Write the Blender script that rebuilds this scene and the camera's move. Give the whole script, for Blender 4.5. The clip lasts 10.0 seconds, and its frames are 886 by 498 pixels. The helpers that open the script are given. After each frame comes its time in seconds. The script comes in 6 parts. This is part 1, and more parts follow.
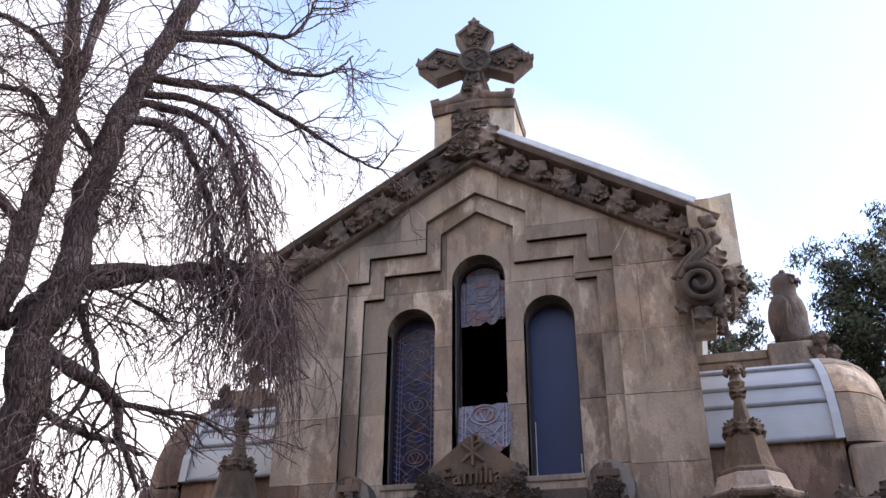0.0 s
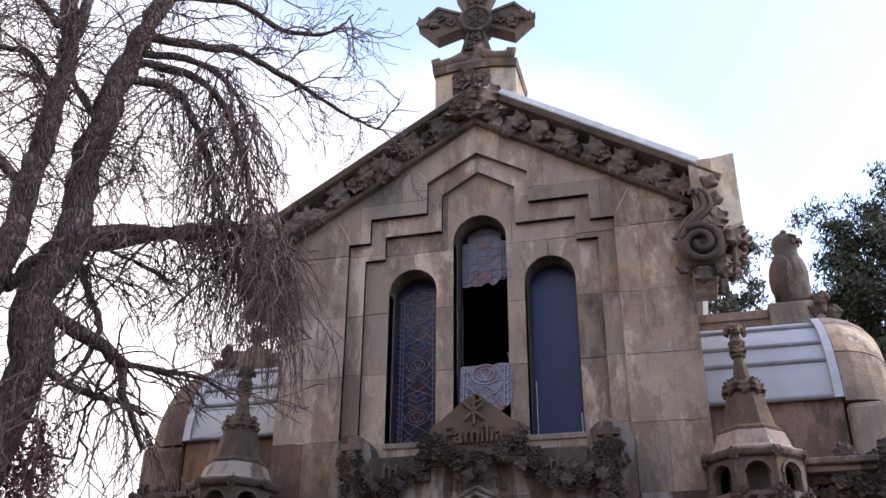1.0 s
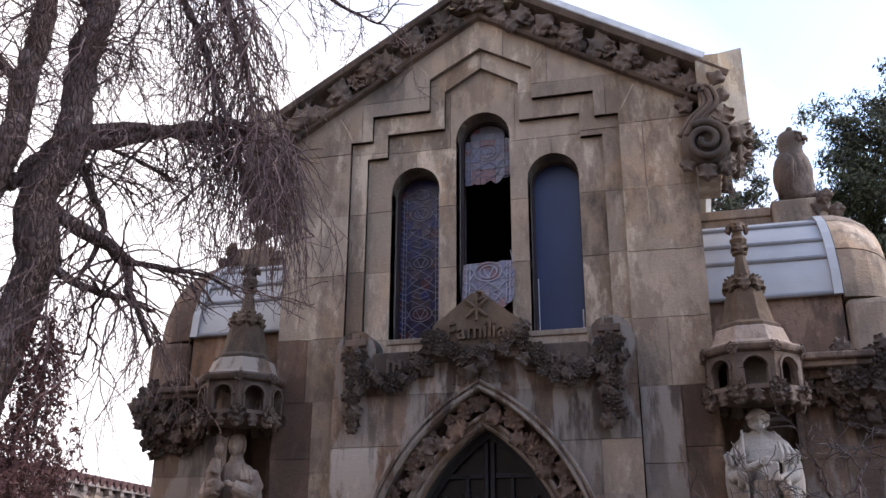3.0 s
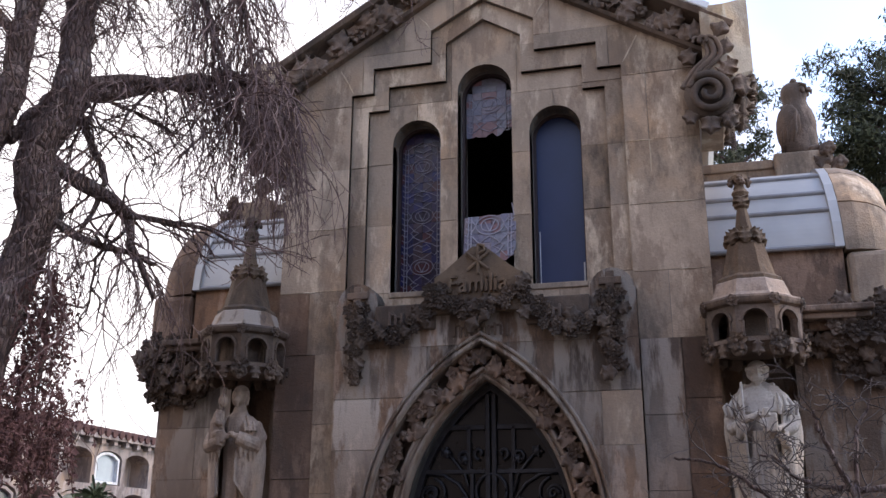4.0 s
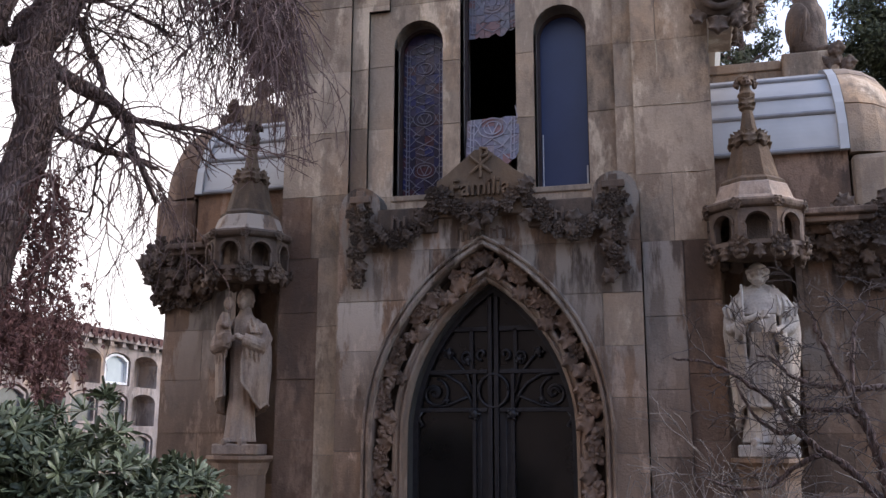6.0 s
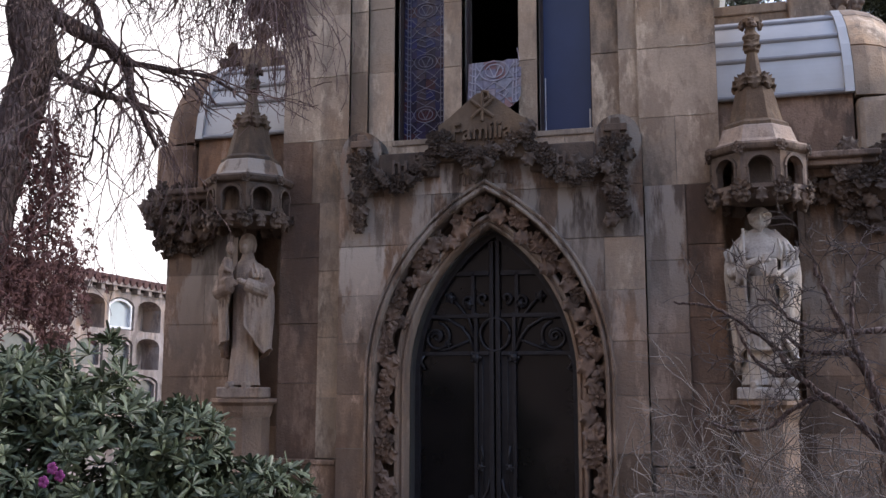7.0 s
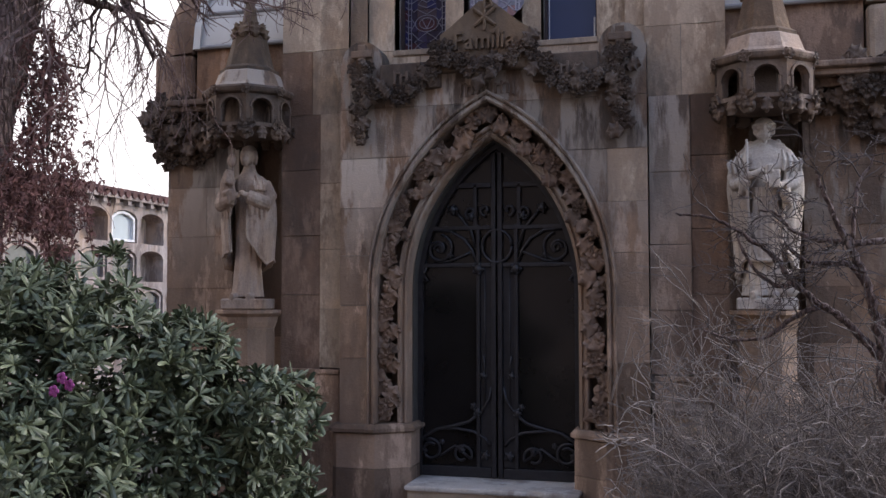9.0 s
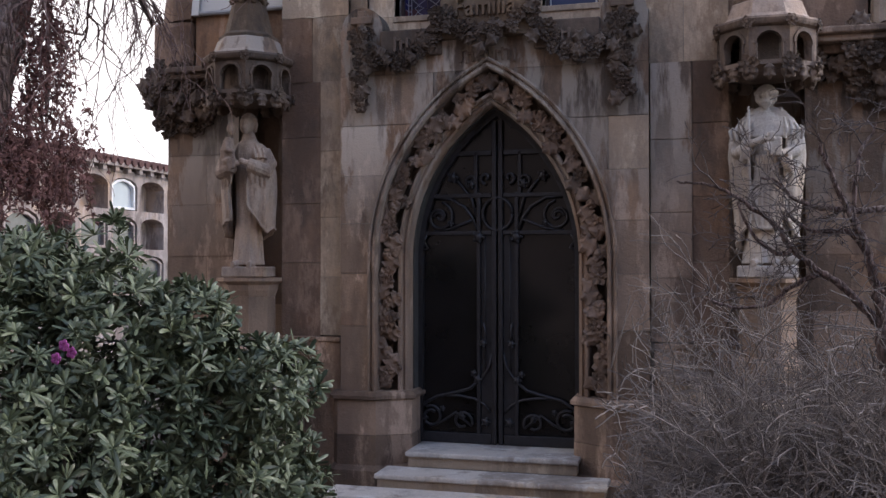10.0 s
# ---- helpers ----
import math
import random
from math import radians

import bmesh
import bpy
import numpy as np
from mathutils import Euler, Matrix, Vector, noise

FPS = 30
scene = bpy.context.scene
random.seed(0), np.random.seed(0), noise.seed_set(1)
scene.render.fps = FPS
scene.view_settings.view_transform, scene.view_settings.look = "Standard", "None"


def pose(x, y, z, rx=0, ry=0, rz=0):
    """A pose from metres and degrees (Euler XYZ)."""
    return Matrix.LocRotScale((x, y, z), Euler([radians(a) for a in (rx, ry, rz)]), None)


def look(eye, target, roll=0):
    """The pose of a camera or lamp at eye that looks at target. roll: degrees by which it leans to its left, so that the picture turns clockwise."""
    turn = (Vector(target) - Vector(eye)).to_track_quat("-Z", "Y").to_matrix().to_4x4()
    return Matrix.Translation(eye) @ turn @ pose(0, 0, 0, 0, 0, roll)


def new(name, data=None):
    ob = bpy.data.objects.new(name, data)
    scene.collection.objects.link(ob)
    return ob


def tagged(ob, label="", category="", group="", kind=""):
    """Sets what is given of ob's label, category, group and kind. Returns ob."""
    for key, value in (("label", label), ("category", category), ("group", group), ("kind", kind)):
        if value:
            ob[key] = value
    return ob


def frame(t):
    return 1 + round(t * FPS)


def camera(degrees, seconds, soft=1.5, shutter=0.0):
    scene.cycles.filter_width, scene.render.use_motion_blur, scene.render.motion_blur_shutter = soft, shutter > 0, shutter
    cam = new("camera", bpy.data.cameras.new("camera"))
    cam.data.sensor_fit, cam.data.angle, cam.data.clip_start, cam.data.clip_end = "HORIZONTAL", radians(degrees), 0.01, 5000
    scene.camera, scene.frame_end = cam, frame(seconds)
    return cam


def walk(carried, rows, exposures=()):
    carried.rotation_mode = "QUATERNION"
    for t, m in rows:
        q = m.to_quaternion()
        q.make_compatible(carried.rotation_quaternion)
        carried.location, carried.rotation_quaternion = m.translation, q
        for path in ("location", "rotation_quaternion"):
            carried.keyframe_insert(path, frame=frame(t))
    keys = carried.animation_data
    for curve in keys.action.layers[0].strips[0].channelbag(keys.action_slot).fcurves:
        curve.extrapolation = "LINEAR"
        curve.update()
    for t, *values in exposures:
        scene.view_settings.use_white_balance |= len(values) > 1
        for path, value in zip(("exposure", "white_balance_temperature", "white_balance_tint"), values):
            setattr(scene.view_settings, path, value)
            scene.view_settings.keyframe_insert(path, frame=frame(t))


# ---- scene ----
# ---- camera: stands still and tilts down from the gable to the doorstep ----
cam = camera(50.53, 10.0)
EYE = (1.597, -7.25, 1.91)
TURNS = [
    (0.0, 28.953, -0.331, 14.302), (0.5, 27.762, -0.326, 14.351), (1.0, 26.554, -0.288, 14.416),
    (1.5, 25.026, -0.285, 14.466), (2.0, 23.053, -0.303, 14.514), (2.5, 21.732, -0.284, 14.562),
    (4.0, 17.485, -0.243, 14.715), (4.5, 16.302, -0.227, 14.754), (5.0, 14.656, -0.202, 14.820),
    (5.5, 13.250, -0.188, 14.845), (7.0, 8.224, -0.077, 15.010), (7.5, 7.027, -0.033, 15.022),
    (8.0, 5.704, -0.046, 15.062), (8.5, 4.121, 0.004, 15.124), (9.0, 2.854, 0.052, 15.148),
    (9.5, 1.789, 0.053, 15.155), (10.0, 0.896, 0.053, 15.180),
]
walk(cam, [(t, pose(*EYE, 90 + pitch, roll, yaw)) for t, pitch, roll, yaw in TURNS],
     exposures=[(0.0, 0.71, 6480, 17), (10.0, 0.64, 6520, 17)])

# ---- light: bright thin cloud, a weak wide sun behind it ----
world = bpy.data.worlds.new("sky")
scene.world = world
world.use_nodes = True
wn, wl = world.node_tree.nodes, world.node_tree.links
wn.clear()
sky = wn.new("ShaderNodeTexSky")
sky.sky_type, sky.sun_disc = "NISHITA", False
sky.sun_elevation, sky.sun_rotation = radians(38), radians(70)
sky.air_density, sky.dust_density = 1.0, 0.6
tex = wn.new("ShaderNodeTexCoord")
cloud = wn.new("ShaderNodeTexNoise")
cloud.inputs["Scale"].default_value, cloud.inputs["Detail"].default_value = 1.3, 5.0
wl.new(tex.outputs["Generated"], cloud.inputs["Vector"])
rise = wn.new("ShaderNodeSeparateXYZ")
wl.new(tex.outputs["Generated"], rise.inputs[0])
lift = wn.new("ShaderNodeMath")
lift.operation = "MULTIPLY_ADD"
wl.new(rise.outputs["Z"], lift.inputs[0])
lift.inputs[1].default_value = -0.75
wl.new(cloud.outputs["Fac"], lift.inputs[2])
bank = wn.new("ShaderNodeMath")
bank.operation = "MULTIPLY_ADD"
wl.new(rise.outputs["X"], bank.inputs[0])
bank.inputs[1].default_value = -0.9
wl.new(lift.outputs[0], bank.inputs[2])
ramp = wn.new("ShaderNodeValToRGB")
ramp.color_ramp.elements[0].position, ramp.color_ramp.elements[1].position = 0.19, 0.47
ramp.color_ramp.elements[0].color = (0.10, 0.10, 0.10, 1)
wl.new(bank.outputs[0], ramp.inputs["Fac"])
skyback = wn.new("ShaderNodeBackground")
skyback.inputs["Strength"].default_value = 0.30
wl.new(sky.outputs["Color"], skyback.inputs["Color"])
white = wn.new("ShaderNodeBackground")
white.inputs["Color"].default_value = (1.0, 0.98, 0.98, 1)
white.inputs["Strength"].default_value = 1.10
mixw = wn.new("ShaderNodeMixShader")
wl.new(ramp.outputs["Color"], mixw.inputs["Fac"])
wl.new(skyback.outputs["Background"], mixw.inputs[1])
wl.new(white.outputs["Background"], mixw.inputs[2])
outw = wn.new("ShaderNodeOutputWorld")
wl.new(mixw.outputs["Shader"], outw.inputs["Surface"])

sun = new("sun", bpy.data.lights.new("sun", "SUN"))
sun.data.energy, sun.data.angle, sun.data.color = 1.2, radians(14), (1.0, 0.93, 0.82)
sun.matrix_world = look((20, 7, 17), (0, 0, 0))


# ---- materials ----
def material(name):
    m = bpy.data.materials.new(name)
    m.use_nodes = True
    nt = m.node_tree
    return m, nt, nt.nodes["Principled BSDF"]


def node(nt, kind, **sets):
    n = nt.nodes.new(kind)
    for k, val in sets.items():
        n.inputs[k.replace("_", " ")].default_value = val
    return n


def blend(nt, fac, a, b, how="MIX"):
    n = nt.nodes.new("ShaderNodeMix")
    n.data_type, n.blend_type = "RGBA", how
    for i, val in ((0, fac), (6, a), (7, b)):
        if isinstance(val, bpy.types.NodeSocket):
            nt.links.new(val, n.inputs[i])
        else:
            n.inputs[i].default_value = val if i == 0 else (*val, 1)
    return n.outputs[2]


def steps(nt, socket, lo, hi):
    n = nt.nodes.new("ShaderNodeMapRange")
    n.inputs[1].default_value, n.inputs[2].default_value = lo, hi
    nt.links.new(socket, n.inputs[0])
    return n.outputs[0]


def place(nt, sx, sy, sz):
    g = nt.nodes.new("ShaderNodeNewGeometry")
    mp = nt.nodes.new("ShaderNodeMapping")
    mp.inputs["Scale"].default_value = (sx, sy, sz)
    nt.links.new(g.outputs["Position"], mp.inputs["Vector"])
    return mp.outputs["Vector"]


def noisy(nt, vec, scale, detail=5.0, rough=0.6):
    n = node(nt, "ShaderNodeTexNoise", Scale=scale, Detail=detail, Roughness=rough)
    nt.links.new(vec, n.inputs["Vector"])
    return n.outputs["Fac"]


def bump(nt, bsdf, socket, strength, dist):
    b = node(nt, "ShaderNodeBump", Strength=strength, Distance=dist)
    nt.links.new(socket, b.inputs["Height"])
    nt.links.new(b.outputs["Normal"], bsdf.inputs["Normal"])


def stone(name, base, soot, pale, vary=0.25, rough=0.9, grain=60.0, runoff=False):
    """Weathered stone: blotches, rain streaks, soot crust and pale scour, each piece of its own tone."""
    m, nt, b = material(name)
    w = place(nt, 1, 1, 1)
    dark = tuple(c * 0.55 for c in base)
    col = blend(nt, steps(nt, noisy(nt, w, 2.3), 0.35, 0.68), base, tuple(c * 0.72 for c in base))
    warm = (base[0] * 1.15, base[1] * 0.95, base[2] * 0.72)
    col = blend(nt, steps(nt, noisy(nt, w, 1.1, 3), 0.50, 0.72), col, warm)
    streak = noisy(nt, place(nt, 5, 5, 1.1), 1.0, 6, 0.7)
    col = blend(nt, steps(nt, streak, 0.50, 0.66), col, dark)
    s2 = nt.nodes.new("ShaderNodeMath")
    s2.operation = "MULTIPLY"
    nt.links.new(steps(nt, noisy(nt, place(nt, 1.7, 1.7, 0.8), 1.3, 7, 0.7), 0.60 - 0.25 * soot, 0.76 - 0.25 * soot), s2.inputs[0])
    s2.inputs[1].default_value = 0.85
    col = blend(nt, s2.outputs[0], col, (0.035, 0.028, 0.024))
    s3 = nt.nodes.new("ShaderNodeMath")
    s3.operation = "MULTIPLY"
    nt.links.new(steps(nt, noisy(nt, place(nt, 3.5, 3.5, 1.2), 1.0, 6, 0.7), 0.55, 0.61), s3.inputs[0])
    s3.inputs[1].default_value = pale
    col = blend(nt, s3.outputs[0], col, tuple(min(0.7, c * 1.75 + 0.04) for c in base))
    fine = noisy(nt, w, grain, 3)
    col = blend(nt, 0.45, col, blend(nt, fine, (0.25, 0.25, 0.25), (0.9, 0.9, 0.9)), "OVERLAY")
    wash = steps(nt, noisy(nt, place(nt, 2.2, 2.2, 0.9), 1.0, 7, 0.7), 0.52, 0.57)
    w2 = nt.nodes.new("ShaderNodeMath")
    w2.operation = "MULTIPLY"
    nt.links.new(wash, w2.inputs[0])
    w2.inputs[1].default_value = 0.6
    col = blend(nt, w2.outputs[0], col, (base[0] * 0.42, base[1] * 0.36, base[2] * 0.33))
    if runoff:
        # lime and soot runs washed down from the ledge over the arch
        g = nt.nodes.new("ShaderNodeNewGeometry")
        xyz = nt.nodes.new("ShaderNodeSeparateXYZ")
        nt.links.new(g.outputs["Position"], xyz.inputs[0])
        band = nt.nodes.new("ShaderNodeMath")
        band.operation = "MULTIPLY"
        nt.links.new(steps(nt, xyz.outputs["Z"], 2.0, 3.1), band.inputs[0])
        nt.links.new(steps(nt, noisy(nt, place(nt, 3.4, 3.4, 0.9), 1.0, 7, 0.62), 0.47, 0.52), band.inputs[1])
        col = blend(nt, band.outputs[0], col, (0.42, 0.36, 0.305))
        band2 = nt.nodes.new("ShaderNodeMath")
        band2.operation = "MULTIPLY"
        nt.links.new(steps(nt, xyz.outputs["Z"], 2.4, 3.3), band2.inputs[0])
        nt.links.new(steps(nt, noisy(nt, place(nt, 4.5, 4.5, 0.9), 1.3, 7, 0.62), 0.52, 0.60), band2.inputs[1])
        col = blend(nt, band2.outputs[0], col, (0.05, 0.036, 0.028))
    info = nt.nodes.new("ShaderNodeObjectInfo")
    cool = (base[0] * 0.92, base[1] * 1.02, base[2] * 1.15)
    hue = nt.nodes.new("ShaderNodeMath")
    hue.operation = "FRACT"
    h7 = nt.nodes.new("ShaderNodeMath")
    h7.operation = "MULTIPLY"
    nt.links.new(info.outputs["Random"], h7.inputs[0])
    h7.inputs[1].default_value = 7.3
    nt.links.new(h7.outputs[0], hue.inputs[0])
    h5 = nt.nodes.new("ShaderNodeMath")
    h5.operation = "MULTIPLY"
    nt.links.new(hue.outputs[0], h5.inputs[0])
    h5.inputs[1].default_value = 0.45 if vary > 0.1 else 0.1
    col = blend(nt, h5.outputs[0], col, cool)
    rnd = nt.nodes.new("ShaderNodeMapRange")
    rnd.inputs[3].default_value, rnd.inputs[4].default_value = 1 - vary, 1 + vary
    nt.links.new(info.outputs["Random"], rnd.inputs[0])
    grey = nt.nodes.new("ShaderNodeCombineColor")
    for i in range(3):
        nt.links.new(rnd.outputs[0], grey.inputs[i])
    col = blend(nt, 1.0, col, grey.outputs[0], "MULTIPLY")
    nt.links.new(col, b.inputs["Base Color"])
    b.inputs["Roughness"].default_value = rough
    h = nt.nodes.new("ShaderNodeMath")
    h.operation = "MULTIPLY_ADD"
    nt.links.new(noisy(nt, w, 14, 6, 0.65), h.inputs[0])
    h.inputs[1].default_value = 1.6
    nt.links.new(fine, h.inputs[2])
    bump(nt, b, h.outputs[0], 0.6, 0.008)
    return m


def plain(name, base, rough=0.6, metal=0.0, vary=0.2, scale=8.0, relief=0.2):
    m, nt, b = material(name)
    w = place(nt, 1, 1, 1)
    f = noisy(nt, w, scale, 6)
    col = blend(nt, steps(nt, f, 0.3, 0.7), tuple(c * (1 - vary) for c in base), tuple(min(1, c * (1 + vary)) for c in base))
    nt.links.new(col, b.inputs["Base Color"])
    b.inputs["Roughness"].default_value, b.inputs["Metallic"].default_value = rough, metal
    if relief:
        bump(nt, b, noisy(nt, w, scale * 5, 4), relief, 0.004)
    return m


SAND = stone("sandstone", (0.400, 0.292, 0.205), 0.36, 0.50)
BROWN = stone("damp brown sandstone", (0.250, 0.162, 0.108), 0.36, 0.8, 0.34, runoff=True)
UMBER = stone("dark iron-brown sandstone", (0.200, 0.122, 0.080), 0.40, 0.5, 0.30)
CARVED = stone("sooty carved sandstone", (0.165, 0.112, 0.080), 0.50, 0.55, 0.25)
# Soot crust on the garlands; on the capitals also painted cornice shade.
SOOTY_SHADED = stone("soot-crusted garland and shaded capital stone", (0.118, 0.082, 0.060), 0.55, 0.35, 0.2)
BUFF = stone("buff statue stone", (0.40, 0.30, 0.235), 0.15, 0.25, 0.05)
MORTAR = plain("lime mortar", (0.22, 0.19, 0.16), 0.95)
OCHRE = stone("ochre iron-stained sandstone", (0.165, 0.108, 0.066), 0.50, 0.2)
# On kneelers and cross pedestal this warm pale tone stands in for sunlight.
PALE = stone("pale stone with warm sun tint", (0.52, 0.42, 0.31), 0.18, 0.30, 0.08)
MARBLE = stone("weathered white marble", (0.52, 0.47, 0.42), 0.22, 0.3, 0.05, 0.7)
CHALK = stone("rain-washed white statue marble", (0.46, 0.41, 0.365), 0.12, 0.25, 0.03, 0.75)
ZINC = plain("zinc sheet", (0.47, 0.455, 0.44), 0.5, 0.15, 0.10, 3.0, 0.05)
LEADED = plain("dull grey lead roll", (0.27, 0.265, 0.27), 0.55, 0.2, 0.2, 6.0, 0.05)
IRON = plain("dark painted iron", (0.030, 0.028, 0.031), 0.45, 0.4, 0.3, 20.0)
# Near-black colour stands for the lack of light indoors.
DARK = plain("plaster darkened for the unlit interior", (0.05, 0.045, 0.04), 0.9)


# ---- building helpers ----
def part(name, bm, mat, parent=None, label="", smooth=False):
    me = bpy.data.meshes.new(name)
    bmesh.ops.recalc_face_normals(bm, faces=bm.faces[:])
    bm.to_mesh(me)
    bm.free()
    me.materials.append(mat)
    if smooth:
        me.polygons.foreach_set("use_smooth", [True] * len(me.polygons))
    ob = new(name, me)
    ob.parent = parent
    return tagged(ob, label=label)


def share(name, me, m, parent):
    ob = new(name, me)
    ob.parent = parent
    ob.matrix_local = m
    return ob


def thing(name, label, category, group="", kind="", at=(0, 0, 0)):
    ob = new(name)
    ob.empty_display_size = 0.1
    ob.location = at
    return tagged(ob, label, category, group, kind)


def box(bm, x0, x1, y0, y1, z0, z1, bevel=0.0):
    r = bmesh.ops.create_cube(bm, size=1)
    bmesh.ops.scale(bm, vec=(x1 - x0, y1 - y0, z1 - z0), verts=r["verts"])
    bmesh.ops.translate(bm, vec=((x0 + x1) / 2, (y0 + y1) / 2, (z0 + z1) / 2), verts=r["verts"])
    if bevel:
        es = list({e for v in r["verts"] for e in v.link_edges})
        bmesh.ops.bevel(bm, geom=es, offset=bevel, segments=2, affect="EDGES", profile=0.5)
    return bm


def boxed(*a, **k):
    return box(bmesh.new(), *a, **k)


def sheet(outline, holes=()):
    """A flat face in the plane y = 0 from an outline of (x, z), with holes."""
    bm = bmesh.new()
    es = []
    for ring in (outline, *holes):
        vs = [bm.verts.new((x, 0, z)) for x, z in ring]
        es += [bm.edges.new((vs[i], vs[(i + 1) % len(vs)])) for i in range(len(vs))]
    bmesh.ops.triangle_fill(bm, use_beauty=True, use_dissolve=False, edges=es, normal=(0, -1, 0))
    return bm


def thicken(bm, y0, y1):
    r = bmesh.ops.extrude_face_region(bm, geom=bm.faces[:])
    new_v = {v for v in r["geom"] if isinstance(v, bmesh.types.BMVert)}
    for v in bm.verts:
        v.co.y = y1 if v in new_v else y0
    return bm


def slab(outline, y0, y1, holes=()):
    return thicken(sheet(outline, holes), y0, y1)


def ashlar(parent, outline, holes, courses, cuts, y0, mat, rng, joint=0.0045, deep=0.05, name="stone_block"):
    """Stone blocks cut out of an outline: courses are heights, cuts gives each course's upright joints."""
    flat = sheet(outline, holes)
    for i in range(len(courses) - 1):
        xs = cuts[i % len(cuts)]
        for j in range(len(xs) - 1):
            bm = flat.copy()
            for co, no in (((0, 0, courses[i] + joint / 2), (0, 0, -1)), ((0, 0, courses[i + 1] - joint / 2), (0, 0, 1)),
                           ((xs[j] + joint / 2, 0, 0), (-1, 0, 0)), ((xs[j + 1] - joint / 2, 0, 0), (1, 0, 0))):
                bmesh.ops.bisect_plane(bm, geom=bm.verts[:] + bm.edges[:] + bm.faces[:], plane_co=co, plane_no=no, clear_outer=True)
            if not bm.faces or sum(f.calc_area() for f in bm.faces) < 0.002:
                bm.free()
                continue
            off = rng.uniform(-0.003, 0.003)
            part(name, thicken(bm, y0 + off, y0 + deep), mat, parent)
    flat.free()


def sweep(bm, path, profile, closed=False):
    """A moulding: profile points (out, y) carried along a path of (x, z), mitred at its corners; out is to the left of the way."""
    n = len(path)
    rings = []
    for i, (x, z) in enumerate(path):
        a = path[i - 1] if (i or closed) else None
        c = path[(i + 1) % n] if (i < n - 1 or closed) else None
        def way(p, q):
            d = math.hypot(q[0] - p[0], q[1] - p[1]) or 1
            return (q[0] - p[0]) / d, (q[1] - p[1]) / d
        d1 = way(a, (x, z)) if a else way((x, z), c)
        d2 = way((x, z), c) if c else d1
        n1, n2 = (-d1[1], d1[0]), (-d2[1], d2[0])
        mx, mz = n1[0] + n2[0], n1[1] + n2[1]
        k = 2 / max(0.3, mx * mx + mz * mz)
        rings.append([bm.verts.new((x + mx * k * u, y, z + mz * k * u)) for u, y in profile])
    m = len(profile)
    for i in range(n if closed else n - 1):
        a, b = rings[i], rings[(i + 1) % n]
        for j in range(m):
            bm.faces.new((a[j], a[(j + 1) % m], b[(j + 1) % m], b[j]))
    if not closed:
        bm.faces.new(rings[0])
        bm.faces.new(rings[-1][::-1])
    return bm


def arc(cx, cz, r, a0, a1, n):
    return [(cx + r * math.cos(radians(a0 + (a1 - a0) * i / n)), cz + r * math.sin(radians(a0 + (a1 - a0) * i / n))) for i in range(n + 1)]


def tube(bm, pts, radii, sides=6):
    """A round bar or stem along points, with a radius at each."""
    pts = [Vector(p) for p in pts]
    rings, side = [], None
    for i, p in enumerate(pts):
        d = (pts[min(i + 1, len(pts) - 1)] - pts[max(i - 1, 0)])
        d = d.normalized() if d.length > 1e-9 else Vector((0, 0, 1))
        if side is None:
            side = d.orthogonal().normalized()
        else:
            side = side - d * side.dot(d)
            side = side.normalized() if side.length > 1e-6 else d.orthogonal().normalized()
        up = d.cross(side)
        r = radii[i] if isinstance(radii, (list, tuple)) else radii
        rings.append([bm.verts.new(p + (side * math.cos(k * 2 * math.pi / sides) + up * math.sin(k * 2 * math.pi / sides)) * r) for k in range(sides)])
    for a, b in zip(rings, rings[1:]):
        for k in range(sides):
            bm.faces.new((a[k], a[(k + 1) % sides], b[(k + 1) % sides], b[k]))
    if sides > 2:
        bm.faces.new(rings[0][::-1])
        bm.faces.new(rings[-1])
    return bm


def smooth_path(pts, n):
    """Points along a soft curve through a few knots."""
    pts = [Vector(p) for p in pts]
    out = []
    for i in range(len(pts) - 1):
        p0, p1, p2, p3 = pts[max(i - 1, 0)], pts[i], pts[i + 1], pts[min(i + 2, len(pts) - 1)]
        for k in range(n):
            t = k / n
            out.append(0.5 * ((2 * p1) + (p2 - p0) * t + (2 * p0 - 5 * p1 + 4 * p2 - p3) * t * t + (3 * p1 - p0 - 3 * p2 + p3) * t ** 3))
    return out + [pts[-1]]


def lathe(bm, profile, sides, at=(0, 0, 0), turn=0.0, sx=1.0, sy=1.0):
    """A turned or faceted solid: profile points (radius, z)."""
    rings = []
    for r, z in profile:
        rings.append([bm.verts.new((at[0] + sx * r * math.cos(turn + 2 * math.pi * k / sides), at[1] + sy * r * math.sin(turn + 2 * math.pi * k / sides), at[2] + z)) for k in range(sides)])
    for a, b in zip(rings, rings[1:]):
        for k in range(sides):
            bm.faces.new((a[k], a[(k + 1) % sides], b[(k + 1) % sides], b[k]))
    bm.faces.new(rings[0][::-1])
    bm.faces.new(rings[-1])
    return bm


def ball(bm, x, y, z, rx, ry=None, rz=None, seg=8, rings=6):
    r = bmesh.ops.create_uvsphere(bm, u_segments=seg, v_segments=rings, radius=1)
    bmesh.ops.scale(bm, vec=(rx, ry or rx, rz or rx), verts=r["verts"])
    bmesh.ops.translate(bm, vec=(x, y, z), verts=r["verts"])
    return r["verts"]


